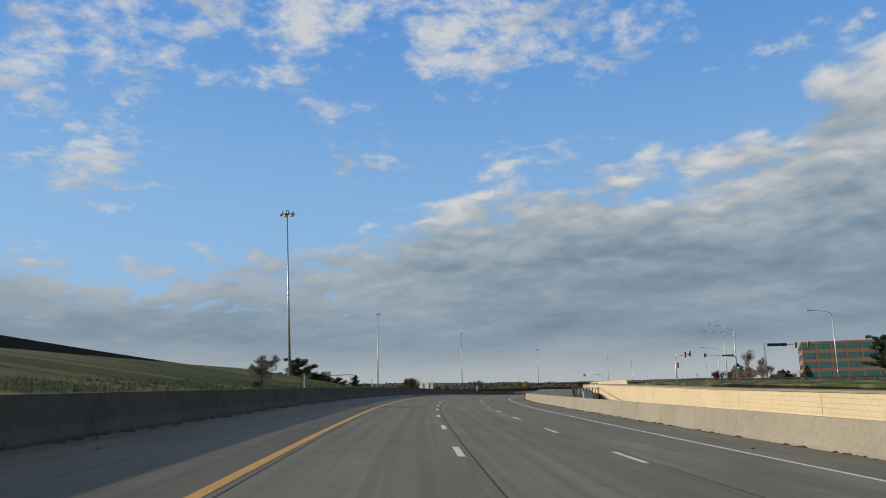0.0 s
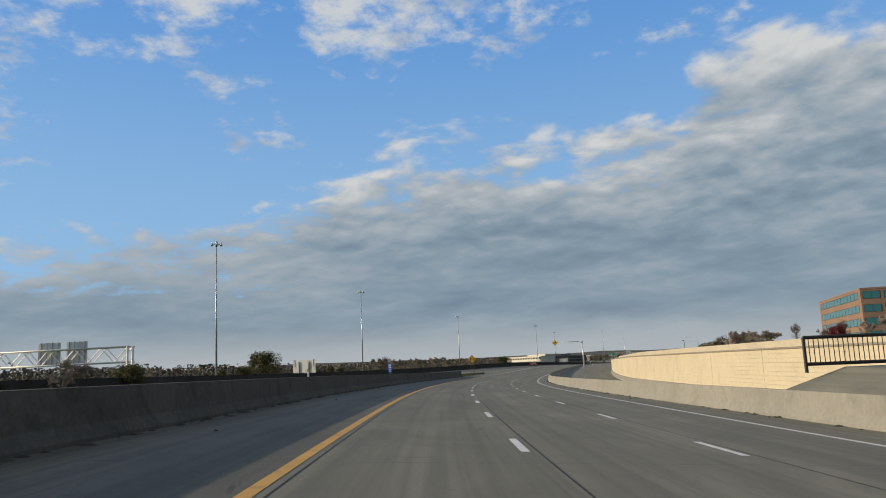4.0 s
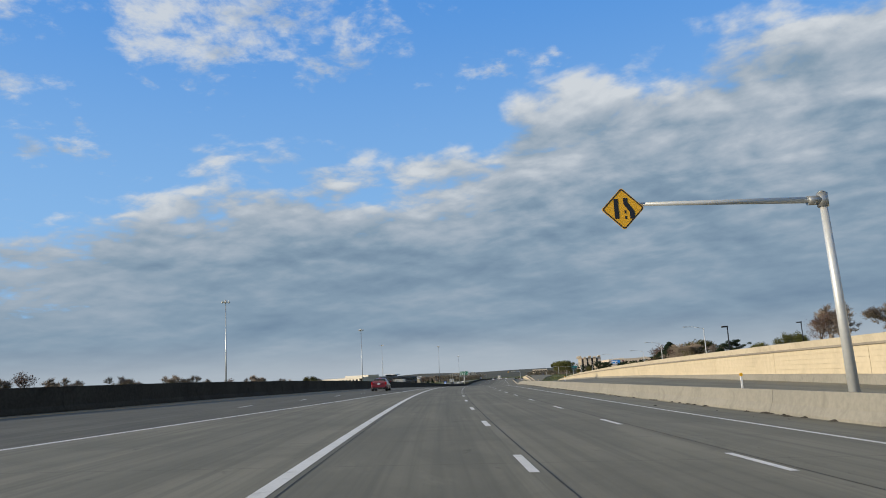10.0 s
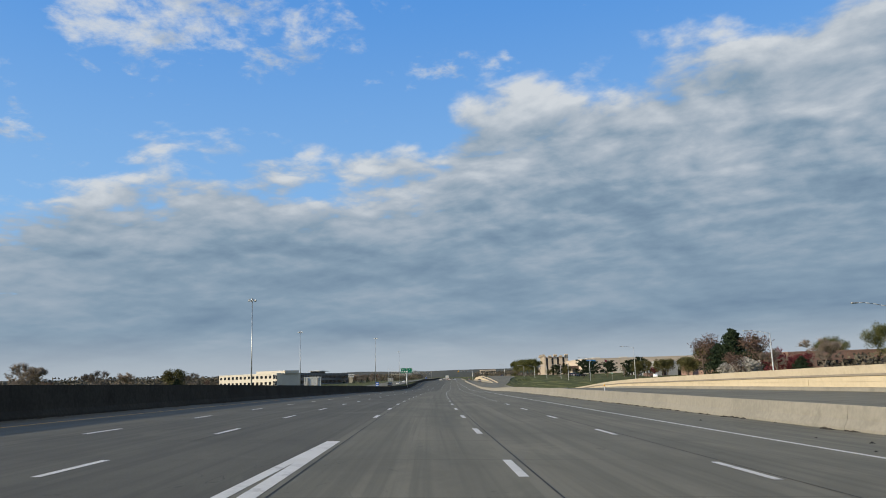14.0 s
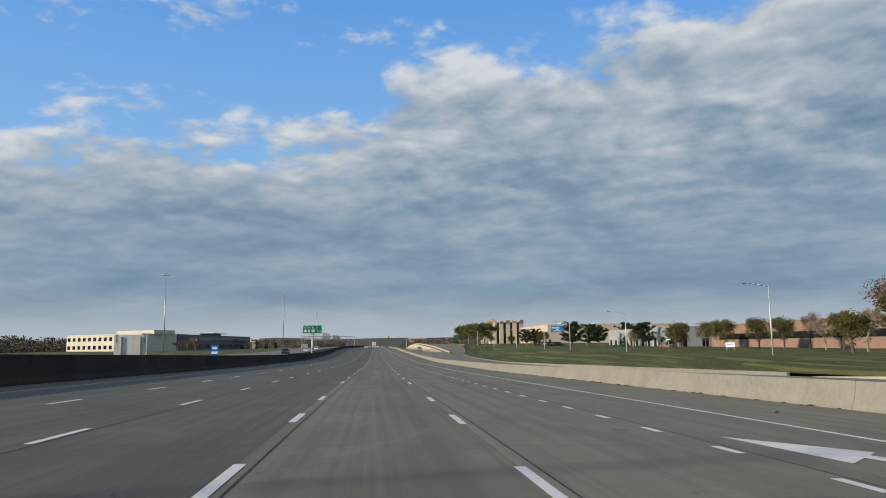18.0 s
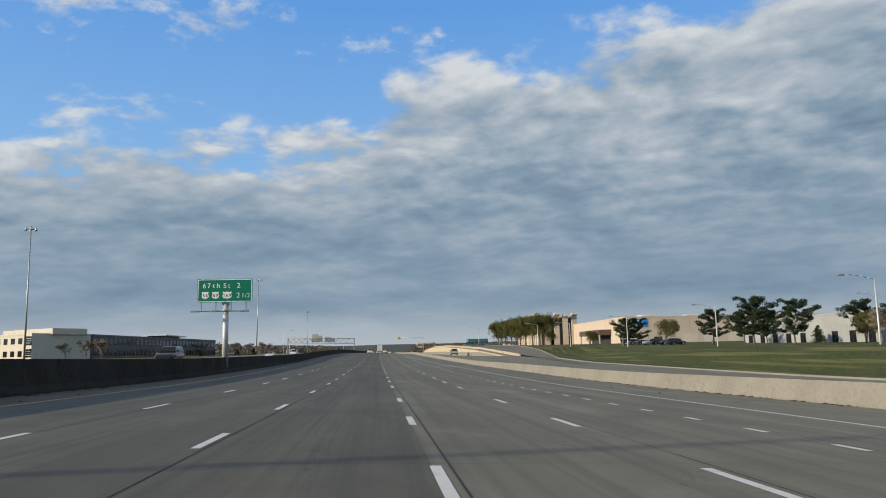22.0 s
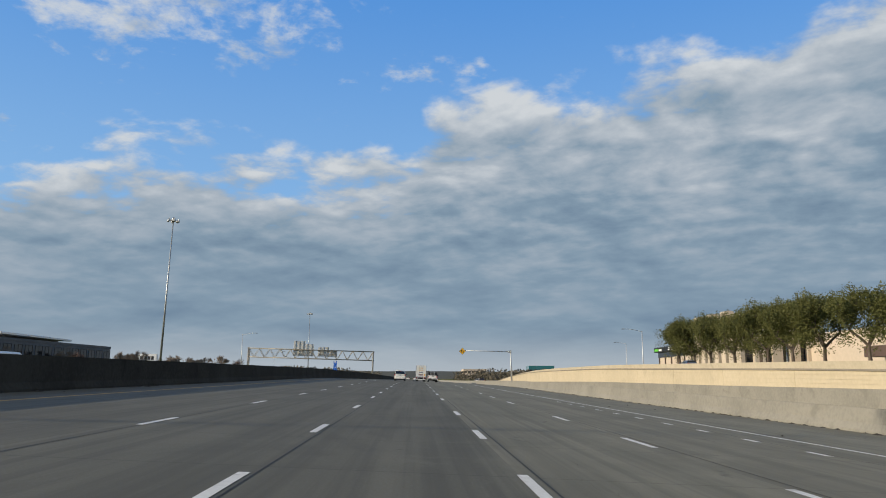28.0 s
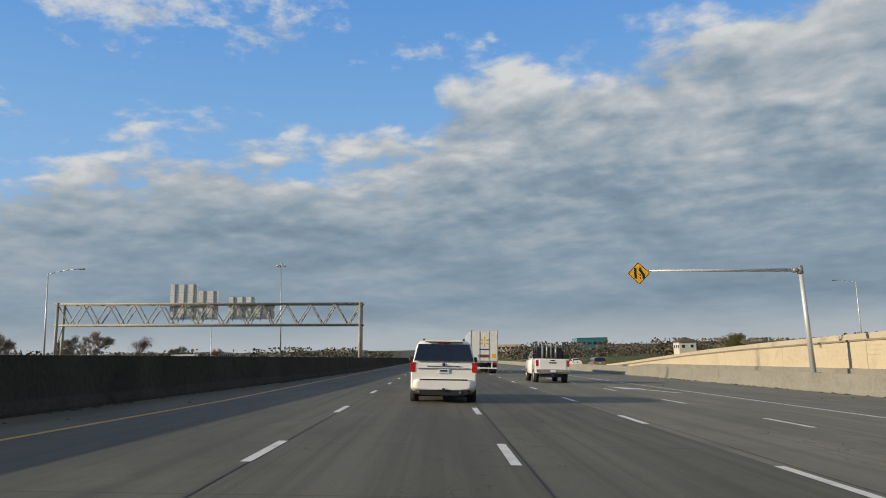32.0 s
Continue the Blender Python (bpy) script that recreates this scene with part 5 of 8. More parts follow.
strewn("roadside_dirt", "dark caked dirt along the foot of the right barrier", M_DIRT, 1500, by_right, 0.13, 0.3)
strewn("roadside_dirt", "dark caked dirt along the foot of the dark barriers", M_DIRT, 1500, by_left, 0.13, 0.3)
strewn("tyre_scraps", "small black tyre scraps and litter on the shoulders", M_SCRAP, 260, on_shoulder, 0.06, 0.5)
for s, d in ((243, 8.2), (226, 8.0)):
    q = thing("plastic_jug", "small dented blue plastic jug lying by the barrier", "litter", "litter", put_at(s, d, -fall(s) * d))
    part("jug", shape(lambda b: (tube(b, (-0.09, 0, 0.06), (0.08, 0.02, 0.06), 0.06, 0.055, 10),)), painted("blue_plastic", (0.02, 0.10, 0.40), 0.5), q)
    part("cap", shape(lambda b: tube(b, (0.12, 0.03, 0.10), (0.18, 0.035, 0.10), 0.035, 0.035, 8)), M_SIGN_WHITE, q)
# grass tufts on the raised tip and behind the barrier
M_TUFT = mottled("grass_blade", (0.030, 0.048, 0.010), (0.095, 0.10, 0.035), 5, 0.5, 0.9)


def tufts(name, label, count, place, tall):
    bm = bmesh.new()
    for _ in range(count):
        p = place()
        for _k in range(5):
            a, h = lr.uniform(0, 6.28), tall * lr.uniform(0.4, 1.2)
            u_ = Vector((math.cos(a), math.sin(a), 0))
            q = p + Vector((lr.gauss(0, 0.05), lr.gauss(0, 0.05), 0))
            vs = [bm.verts.new(c) for c in (q - u_ * 0.012, q + u_ * 0.012, q + Vector((lr.gauss(0, 0.4) * h, lr.gauss(0, 0.4) * h, h)))]
            bm.faces.new(vs)
    me = bpy.data.meshes.new(name)
    bm.to_mesh(me)
    bm.free()
    me.materials.append(M_TUFT)
    return tagged(new(name, me), label, "grass", kind="stuff")


def on_tip():
    s = lr.uniform(264.5, 287)
    m_, h_ = island_section(s)
    k = lr.uniform(-1.05, 1.05)
    return at(s, m_ + h_ * k, 0.10 + 0.14 * max(0, 1 - k * k))


def on_mound():
    s = lr.uniform(20, 200)
    sec = left_bank(s)
    i = lr.choice((5, 6, 7, 8))
    f = lr.random()
    return level(s, sec[i][0] + (sec[i + 1][0] - sec[i][0]) * f, sec[i][1] + (sec[i + 1][1] - sec[i][1]) * f - 0.02)


tufts("grass_tufts", "rough grass blades on the raised tip", 2600, on_tip, 0.16)
tufts("grass_tufts", "uneven grass blades on the bank behind the barrier", 7000, on_mound, 0.20)

def ground_at(s, d):
    return float(ground_height(np.array([float(s)]), np.array([float(d)]))[0])


# ---- vehicles: x to the right, y forward, z up from the road, the origin under the rear bumper's middle ----
def car_paint(name, col, coat=0.8, rough=0.32):
    return painted(name, col, rough, 0.0, coat, 0.12)


M_CAR_WHITE = car_paint("white_car_paint", (0.72, 0.71, 0.66))
M_CAR_CREAM = car_paint("pearl_white_car_paint", (0.82, 0.80, 0.73))
M_CAR_RED = car_paint("dark_red_car_paint", (0.15, 0.010, 0.018))
M_CAR_BLACK = car_paint("black_car_paint", (0.015, 0.015, 0.017))
M_CAR_BRONZE = car_paint("bronze_car_paint", (0.20, 0.15, 0.11))
M_CAR_SILVER = car_paint("silver_car_paint", (0.38, 0.39, 0.40))
M_CAR_BLUE = car_paint("dark_blue_car_paint", (0.02, 0.035, 0.08))
M_TYRE = mottled("tyre_rubber", (0.012, 0.012, 0.012), (0.025, 0.024, 0.023), 12, 2, 0.85)
M_TRIM = painted("black_plastic_trim", (0.016, 0.016, 0.017), 0.6)
M_RIM = painted("alloy_rim", (0.50, 0.50, 0.50), 0.3, 0.9)
M_TAIL = painted("red_tail_lamp", (0.42, 0.006, 0.008), 0.15, 0, 0.6, 0.02)
M_CHROME = painted("chrome", (0.62, 0.62, 0.62), 0.12, 1.0, 0, 0.02)
M_PLATE = painted("number_plate", (0.58, 0.64, 0.70), 0.4)


def glass_material():
    m, n = material("tinted_glass")
    p = n.add("ShaderNodeTexCoord").outputs["Object"]
    finish(n, n.mix(n.noise(p, 1.5, 3), (0.008, 0.010, 0.012), (0.018, 0.020, 0.022)), 0.06, 0.0, None, spec=0.5)
    return m


M_GLASS = glass_material()


def loft(bm, rings, caps=True, smooth=True):
    vs = [[bm.verts.new(p) for p in r] for r in rings]
    n = len(rings[0])
    for a, b in zip(vs, vs[1:]):
        for i in range(n):
            f = bm.faces.new((a[i], a[(i + 1) % n], b[(i + 1) % n], b[i]))
            f.smooth = smooth
    if caps:
        bm.faces.new(vs[0][::-1])
        bm.faces.new(vs[-1])
    bmesh.ops.recalc_face_normals(bm, faces=bm.faces)


def body_ring(y, half, z0, z1, tuck=0.0, r=0.10):
    """A cross-section: rounded box, narrower by tuck at the top."""
    t = half - tuck
    return [(-half + r, y, z0), (half - r, y, z0), (half, y, z0 + r), (half, y, (z0 + z1) / 2), (t, y, z1 - r), (t - r, y, z1), (-t + r, y, z1), (-t, y, z1 - r), (-half, y, (z0 + z1) / 2), (-half, y, z0 + r)]


def cab_ring(y, half, z0, z1, tuck=0.0, r=0.10):
    """The same for a cabin: upright only at the foot, then leaning in to the roof."""
    t, k = half - tuck, min(z0 + 0.08, (z0 + z1) / 2)
    return [(-half + r, y, z0), (half - r, y, z0), (half, y, z0 + 0.02), (half, y, k), (t, y, z1 - r), (t - r, y, z1), (-t + r, y, z1), (-t, y, z1 - r), (-half, y, k), (-half, y, z0 + 0.02)]


def wheel(root, x, y, r, w):
    side = 1 if x > 0 else -1
    tyre = part("wheel", shape(lambda b: (tube(b, (x - w / 2, y, r), (x + w / 2, y, r), r, r, 20, True),)), M_TYRE, root)
    part("rim", shape(lambda b: (tube(b, (x + side * (w / 2 - 0.04), y, r), (x + side * (w / 2 + 0.012), y, r), r * 0.66, r * 0.60, 18), tube(b, (x + side * (w / 2), y, r), (x + side * (w / 2 + 0.03), y, r), r * 0.16, r * 0.14, 8))), M_RIM, tyre)
    return tyre


def quad_pane(bm, pts, thick):
    """A pane between four corners, with thickness along its normal."""
    v = [Vector(p) for p in pts]
    n = (v[1] - v[0]).cross(v[2] - v[0]).normalized() * thick
    a = [bm.verts.new(p) for p in v]
    b = [bm.verts.new(p + n) for p in v]
    bm.faces.new(a[::-1])
    bm.faces.new(b)
    k = len(v)
    for i in range(k):
        bm.faces.new((a[i], a[(i + 1) % k], b[(i + 1) % k], b[i]))
    bmesh.ops.recalc_face_normals(bm, faces=bm.faces)


def hull(y, half, z0, z1, n=6.0, lean=0.0, k=22):
    """A rounded cross-section; lean narrows it linearly towards the top."""
    out = []
    m, h = (z0 + z1) / 2, (z1 - z0) / 2
    for i in range(k):
        a = 2 * math.pi * (i + 0.5) / k
        c, s = math.cos(a), math.sin(a)
        x, z = math.copysign(abs(c) ** (2 / n), c), math.copysign(abs(s) ** (2 / n), s)
        out.append((half * x * (1 - lean * (z + 1) / 2), y, m + h * z))
    return out


def car(name, label, paint, L, W, H, kind, m, group=""):
    """A passenger car of kind suv or sedan."""
    root = thing(name, label, "car", group, m)
    hw = W / 2
    suv = kind == "suv"
    belt = H * 0.635 if suv else H * 0.655
    u = H / 1.93 if suv else H / 1.44
    if suv:
        body = [(0.0, .95, .46, belt - .04), (.04, .985, .42, belt - .01), (.22, 1, .32, belt + .01), (L * .3, 1, .27, belt + .02), (L * .7, 1, .27, belt - .02), (L * .86, .98, .29, belt - .09), (L * .96, .92, .36, belt - .20), (L, .80, .46, belt - .32)]
        rear, front, lean, wc = (0.02, 0.17), (L * .71, L * .60), .17, .965
        cab = [(rear[0], wc, belt), (.07, wc, belt + (H * .96 - belt) * .40), (.13, wc, belt + (H * .96 - belt) * .76), (rear[1], wc, H * .965), (.55, wc, H), (L * .30, wc, H * 1.003), (L * .46, wc, H * .995), (front[1] - .12, wc, H * .975), (front[1], wc, H * .945), (front[1] + (front[0] - front[1]) * .5, wc - .02, belt + (H * .945 - belt) * .5), (front[0], wc - .04, belt)]
    else:
        body = [(0.0, .84, .44 * u, belt - .06), (.05, .91, .38, belt + .03), (.22, .97, .28, belt + .07), (L * .12, 1, .23, belt + .07), (L * .3, 1, .2, belt + .03), (L * .5, 1, .2, belt - .01), (L * .72, 1, .2, belt - .05), (L * .87, .96, .23, belt - .13), (L * .96, .88, .30, belt - .24), (L, .74, .38, belt - .34)]
        rear, front, lean, wc = (L * .12, L * .29), (L * .70, L * .52), .30, .90
        cab = [(rear[0] - .12, wc - .06, belt + .03), (rear[0] + .10, wc - .03, belt + .14), (rear[0] + (rear[1] - rear[0]) * .62, wc, belt + (H * .97 - belt) * .72), (rear[1], wc, H * .965), (L * .34, wc, H * .995), (L * .41, wc, H), (L * .47, wc, H * .985), (front[1], wc, H * .95), (front[1] + (front[0] - front[1]) * .5, wc - .01, belt + (H * .95 - belt) * .52), (front[0], wc - .03, belt)]
    low = belt - 0.12
    part("body", shape(lambda b: loft(b, [hull(y, hw * f, z0, z1, 8.0 if suv else 5.5) for y, f, z0, z1 in body])), paint, root)
    part("cabin", shape(lambda b: loft(b, [hull(y, hw * f, low, z1, 7.0, lean * (z1 - low) / (H - low)) for y, f, z1 in cab])), paint, root)
    wide = lambda z: hw * wc * (1 - lean * (z - low) / (H - low))
    zl, zh = belt + (.05 if suv else .10), H * (.925 if suv else .93)
    ry = lambda z: rear[0] + (rear[1] - rear[0]) * (z - belt) / (H * .965 - belt)
    fy = lambda z: front[0] + (front[1] - front[0]) * (z - belt) / (H * .945 - belt)
    part("rear_window", shape(lambda b: quad_pane(b, [(-wide(zl) * .96, ry(zl) - .05, zl), (wide(zl) * .96, ry(zl) - .05, zl), (wide(zh) * .93, ry(zh) - .05, zh), (-wide(zh) * .93, ry(zh) - .05, zh)], 0.04)), M_GLASS, root)
    part("windscreen", shape(lambda b: quad_pane(b, [(wide(zl) * .92, fy(zl) + .05, zl), (-wide(zl) * .92, fy(zl) + .05, zl), (-wide(zh) * .90, fy(zh) + .05, zh), (wide(zh) * .90, fy(zh) + .05, zh)], 0.04)), M_GLASS, root)
    n = 3 if suv else 2
    zs = H * .90
    for sx in (-1, 1):
        y0, y1 = (ry(zl) + .24, ry(zs) + .18) if suv else (ry(zl) + .40, ry(zs) + .14)
        e0, e1 = fy(zl) - .22, fy(zs) - .16
        for k in range(n):
            lo = [y0 + (e0 - y0) * q for q in (k / n, (k + 1) / n)]
            hi = [y1 + (e1 - y1) * q for q in (k / n, (k + 1) / n)]
            pts = [(sx * (wide(zl) + .006), lo[0] + .035, zl), (sx * (wide(zl) + .006), lo[1] - .035, zl), (sx * (wide(zs) * .985 + .006), hi[1] - .035, zs), (sx * (wide(zs) * .985 + .006), hi[0] + .035, zs)]
            part("side_window", shape(lambda b: quad_pane(b, pts if sx < 0 else pts[::-1], 0.03)), M_GLASS, root)
        for k in range(2):
            yy = L * (.37 + .20 * k)
            part("door_handle", shape(lambda b: box(b, (min(sx * hw, sx * (hw + .022)) - .004, yy, belt - .15), (max(sx * hw, sx * (hw + .022)) + .004, yy + .19, belt - .115), .008)), M_CHROME if suv else paint, root)
        for k in range(3):
            yy = L * (.27 + .19 * k)
            part("door_seam", shape(lambda b: box(b, (min(sx * (hw - .01), sx * (hw + .003)), yy, .42), (max(sx * (hw - .01), sx * (hw + .003)), yy + .012, belt - .06))), M_TRIM, root)
        part("wing_mirror", shape(lambda b: loft(b, [hull(L * .635, .05, belt + .03, belt + .15, 4), hull(L * .635 + .05, .10, belt + .01, belt + .19, 4), hull(L * .635 + .13, .06, belt + .03, belt + .15, 4)])), M_TRIM if suv else paint, root, m=Matrix.Translation((sx * (hw + .10), 0, 0)))
        z0, z1 = (belt * .76, belt * 1.0) if suv else (belt * .76, belt * 1.04)
        part("tail_lamp", shape(lambda b: loft(b, [hull(-.012, .075, z0, z1, 9), hull(.06, .085, z0, z1 + .01, 9), hull(.24, .06, z0 + .02, z1, 9)])), M_TAIL, root, m=Matrix.Translation((sx * (hw * (.925 if suv else .86)), 0, 0)))
    part("rear_bumper", shape(lambda b: loft(b, [hull(-.07, hw * .78, .42, .42 + belt * .24, 4), hull(-.03, hw * .92, .39, .42 + belt * .27, 5), hull(.25, hw * .995, .38, .42 + belt * .26, 5)])), paint, root)
    part("lower_valance", shape(lambda b: loft(b, [hull(-.04, hw * .74, .24, .42, 4), hull(.3, hw * .90, .22, .44, 4)])), M_TRIM, root)
    part("plate", shape(lambda b: box(b, (-.16, -.035, belt * .74), (.16, .02, belt * .74 + .15))), M_PLATE, root)
    part("plate_mark", shape(lambda b: box(b, (-.11, -.040, belt * .74 + .05), (.11, -.034, belt * .74 + .10))), M_TRIM, root)
    part("tailgate_trim", shape(lambda b: box(b, (-hw * .50, -.03, belt * .90), (hw * .50, .02, belt * .925), .006)), M_CHROME, root)
    part("emblem", shape(lambda b: tube(b, (0, -.035, belt * .955), (0, .0, belt * .955), .05, .05, 12)), M_CHROME if not suv else M_TRIM, root)
    part("brake_lamp", shape(lambda b: box(b, (-.2, rear[1] - .085, H * .945), (.2, rear[1] + .03, H * .965), .005)), M_TAIL, root)
    part("exhaust", shape(lambda b: tube(b, (hw * .5, -.07, .33), (hw * .5, .3, .33), .045, .045, 12)), M_CHROME, root)
    part("underbody", shape(lambda b: box(b, (-hw * .7, .3, .20), (hw * .7, L * .93, .40), .03)), M_TRIM, root)
    r = .39 * u if suv else .335 * u
    for sx in (-1, 1):
        for yy in (L * .19, L * .79):
            part("wheel_arch", shape(lambda b: tube(b, (sx * (hw - .25), yy, r), (sx * (hw + .004), yy, r), r * 1.13, r * 1.13, 24)), M_TRIM, root)
            wheel(root, sx * (hw - .105), yy, r, .24)
    if suv and L > 5:
        part("bumper_step", shape(lambda b: box(b, (-hw * .72, -.085, .70), (hw * .72, -.02, .74), .01)), M_TRIM, root)
        part("hitch", shape(lambda b: (box(b, (-.20, -.06, .40), (.20, .1, .50)), box(b, (-.05, -.10, .38), (.05, .1, .46)))), M_TRIM, root)
        part("wiper", shape(lambda b: tube(b, (-.32, -.06, belt + .09), (.18, -.05, belt + .10), .014, .010, 6)), M_TRIM, root)
        part("chrome_strip", shape(lambda b: box(b, (-hw * .78, -.04, belt * .845), (hw * .78, .0, belt * .868), .004)), M_CHROME, root)
    if suv:
        for sx in (-1, 1):
            part("roof_rail", shape(lambda b: (tube(b, (sx * hw * .62, .5, H + .035), (sx * hw * .62, L * .5, H + .035), .022, .022, 8), [box(b, (sx * hw * .62 - .02, q, H - .03), (sx * hw * .62 + .02, q + .08, H + .035)) for q in (.5, L * .27, L * .48)])), M_TRIM, root)
        part("rear_spoiler", shape(lambda b: box(b, (-hw * .58, rear[1] - .14, H * .968), (hw * .58, rear[1] + .2, H * .995), .01)), paint, root)
    else:
        part("aerial_fin", shape(lambda b: box(b, (-.02, L * .36, H - .01), (.02, L * .36 + .16, H + .05), .01)), paint, root)
    return root


def on_road(s, d, turn=0.0):
    p = at(s, d)
    return pose(p.x, p.y, p.z, math.degrees(math.atan((road_z(s + 4) - road_z(s - 4)) / 8)), math.degrees(math.atan(fall(s))), yaw(s) + turn)


car("sport_utility_car", "pearl white full-size estate car with black rear window and roof rails", M_CAR_CREAM, 5.5, 2.08, 1.96, "suv", on_road(1000.3, -8.12))
car("sedan_car", "dark red saloon car with tinted windows", M_CAR_RED, 4.87, 1.82, 1.44, "sedan", on_road(389.4, -9.3))
car("sport_utility_car", "white crossover car ahead on the motorway", M_CAR_WHITE, 4.6, 1.85, 1.68, "suv", on_road(1130, 1.95), "distant traffic")
car("sedan_car", "white saloon car ahead on the motorway", M_CAR_WHITE, 4.7, 1.82, 1.45, "sedan", on_road(1185, -5.4), "distant traffic")
car("sport_utility_car", "bronze crossover car on the ramp below the cream wall", M_CAR_BRONZE, 4.6, 1.85, 1.68, "suv", put_at(1085, 15.0, -0.42), "ramp traffic")
car("sport_utility_car", "silver crossover car on the ramp", M_CAR_SILVER, 4.6, 1.85, 1.66, "suv", put_at(880, 17.0, 0.30), "ramp traffic")
car("sport_utility_car", "dark blue car on the climbing frontage road", M_CAR_BLUE, 4.7, 1.9, 1.5, "sedan", put_at(965, 36.0, 2.3), "ramp traffic")
car("sedan_car", "white saloon car on the ramp", M_CAR_WHITE, 4.7, 1.82, 1.45, "sedan", put_at(1105, 15.5, -0.4), "ramp traffic")
car("sedan_car", "white saloon car far ahead on the motorway", M_CAR_WHITE, 4.7, 1.82, 1.45, "sedan", on_road(1245, -9.1), "distant traffic")
for s, d, mt, lb, kind in ((356, -95, M_CAR_BLACK, "black car on the opposite carriageway", "sedan"), (330, -96, M_CAR_BLUE, "dark blue car on the opposite carriageway", "suv"), (372, -93, M_CAR_WHITE, "white car on the opposite carriageway", "sedan"),
                           (300, -44, M_CAR_BLUE, "dark blue car beyond the median barrier", "suv"), (752, -25.5, M_CAR_BLACK, "black crossover beyond the median barrier", "suv"), (850, -29.0, M_CAR_WHITE, "white car beyond the median barrier", "sedan"),
                           (900, -29, M_CAR_WHITE, "white car beyond the tall median barrier", "suv")):
    car("sedan_car" if kind == "sedan" else "sport_utility_car", lb, mt, 4.7, 1.84, 1.45 if kind == "sedan" else 1.7, kind, put_at(s, d, 0.15 if s < 500 else (1.45 if s < 850 else 0.85), 180), "opposite traffic")


def pickup(m):
    root = thing("pickup_truck", "white pickup truck with a black steel rack over the bed", "pickup truck", "", m)
    L, hw = 5.9, 1.02
    part("bed", shape(lambda b: loft(b, [body_ring(0.0, hw * 0.97, 0.62, 1.42, 0.02, 0.04), body_ring(0.08, hw, 0.56, 1.44, 0.02, 0.05), body_ring(1.95, hw, 0.54, 1.44, 0.02, 0.05)])), M_CAR_WHITE, root)
    part("cab_body", shape(lambda b: loft(b, [body_ring(2.0, hw, 0.50, 1.42, 0.03, 0.06), body_ring(4.2, hw, 0.50, 1.40, 0.04, 0.06), body_ring(5.5, hw * 0.98, 0.55, 1.36, 0.05, 0.08), body_ring(5.9, hw * 0.9, 0.62, 1.22, 0.05, 0.08)])), M_CAR_WHITE, root)
    part("cab_roof", shape(lambda b: loft(b, [cab_ring(2.02, hw * 0.94, 1.34, 1.46, 0.02, 0.03), cab_ring(2.2, hw * 0.94, 1.34, 1.90, 0.14, 0.06), cab_ring(2.6, hw * 0.94, 1.34, 1.97, 0.16, 0.08), cab_ring(3.8, hw * 0.94, 1.34, 1.95, 0.16, 0.08), cab_ring(4.6, hw * 0.9, 1.34, 1.42, 0.05, 0.03)])), M_CAR_WHITE, root)
    part("rear_window", shape(lambda b: quad_pane(b, [(-0.80, 1.985, 1.48), (0.80, 1.985, 1.48), (0.70, 2.14, 1.86), (-0.70, 2.14, 1.86)], 0.03)), M_GLASS, root)
    part("windscreen", shape(lambda b: quad_pane(b, [(0.8, 4.57, 1.46), (-0.8, 4.57, 1.46), (-0.7, 3.86, 1.92), (0.7, 3.86, 1.92)], 0.02)), M_GLASS, root)
    for sx in (-1, 1):
        for y0, y1 in ((2.35, 3.1), (3.15, 4.1)):
            pts = [(sx * 0.957, y0, 1.47), (sx * 0.957, y1 + (0.2 if y1 > 4 else 0), 1.47), (sx * 0.83, y1 - 0.15, 1.86), (sx * 0.83, y0 + 0.03, 1.86)]
            part("side_window", shape(lambda b: quad_pane(b, pts if sx > 0 else pts[::-1], 0.02)), M_GLASS, root)
        part("tail_lamp", shape(lambda b: box(b, (sx * 0.93 - 0.08, -0.02, 0.98), (sx * 0.93 + 0.08, 0.15, 1.36), 0.02)), M_TAIL, root)
        part("wing_mirror", shape(lambda b: box(b, (sx * 1.22 - 0.14, 4.05, 1.42), (sx * 1.22 + 0.14, 4.2, 1.72), 0.04)), M_TRIM, root)
    part("tailgate", shape(lambda b: box(b, (-0.82, -0.035, 0.80), (0.82, 0.05, 1.41), 0.025)), M_CAR_WHITE, root)
    part("tailgate_badge", shape(lambda b: box(b, (-0.22, -0.042, 1.16), (0.22, -0.036, 1.24))), M_TRIM, root)
    part("tailgate_handle", shape(lambda b: box(b, (-0.14, -0.045, 1.30), (0.14, -0.036, 1.37))), M_TRIM, root)
    part("rear_bumper", shape(lambda b: box(b, (-0.98, -0.16, 0.62), (0.98, 0.1, 0.80), 0.04)), M_CHROME, root)
    part("plate", shape(lambda b: box(b, (-0.16, -0.17, 0.64), (0.16, -0.15, 0.78))), M_PLATE, root)
    part("hitch", shape(lambda b: (box(b, (-0.06, -0.28, 0.44), (0.06, 0.3, 0.56)), box(b, (-0.4, 0.1, 0.36), (0.4, 0.9, 0.6)))), M_TRIM, root)
    part("underbody", shape(lambda b: box(b, (-0.7, 0.4, 0.34), (0.7, 5.4, 0.6))), M_TRIM, root)
    for sx in (-1, 1):
        for y in (1.15, 4.9):
            wheel(root, sx * 0.88, y, 0.41, 0.28)
    rack = part("bed_rack", shape(lambda b: [tube(b, (sx * 0.93, y, 1.42), (sx * 0.93, y, 2.45), 0.035, 0.035, 8) for sx in (-1, 1) for y in (0.1, 1.0, 1.9)] + [tube(b, (sx * 0.93, 0.1, z), (sx * 0.93, 1.9, z), 0.03, 0.03, 8) for sx in (-1, 1) for z in (1.75, 2.1, 2.45)]), M_BLACK, root, "black steel bed rack")
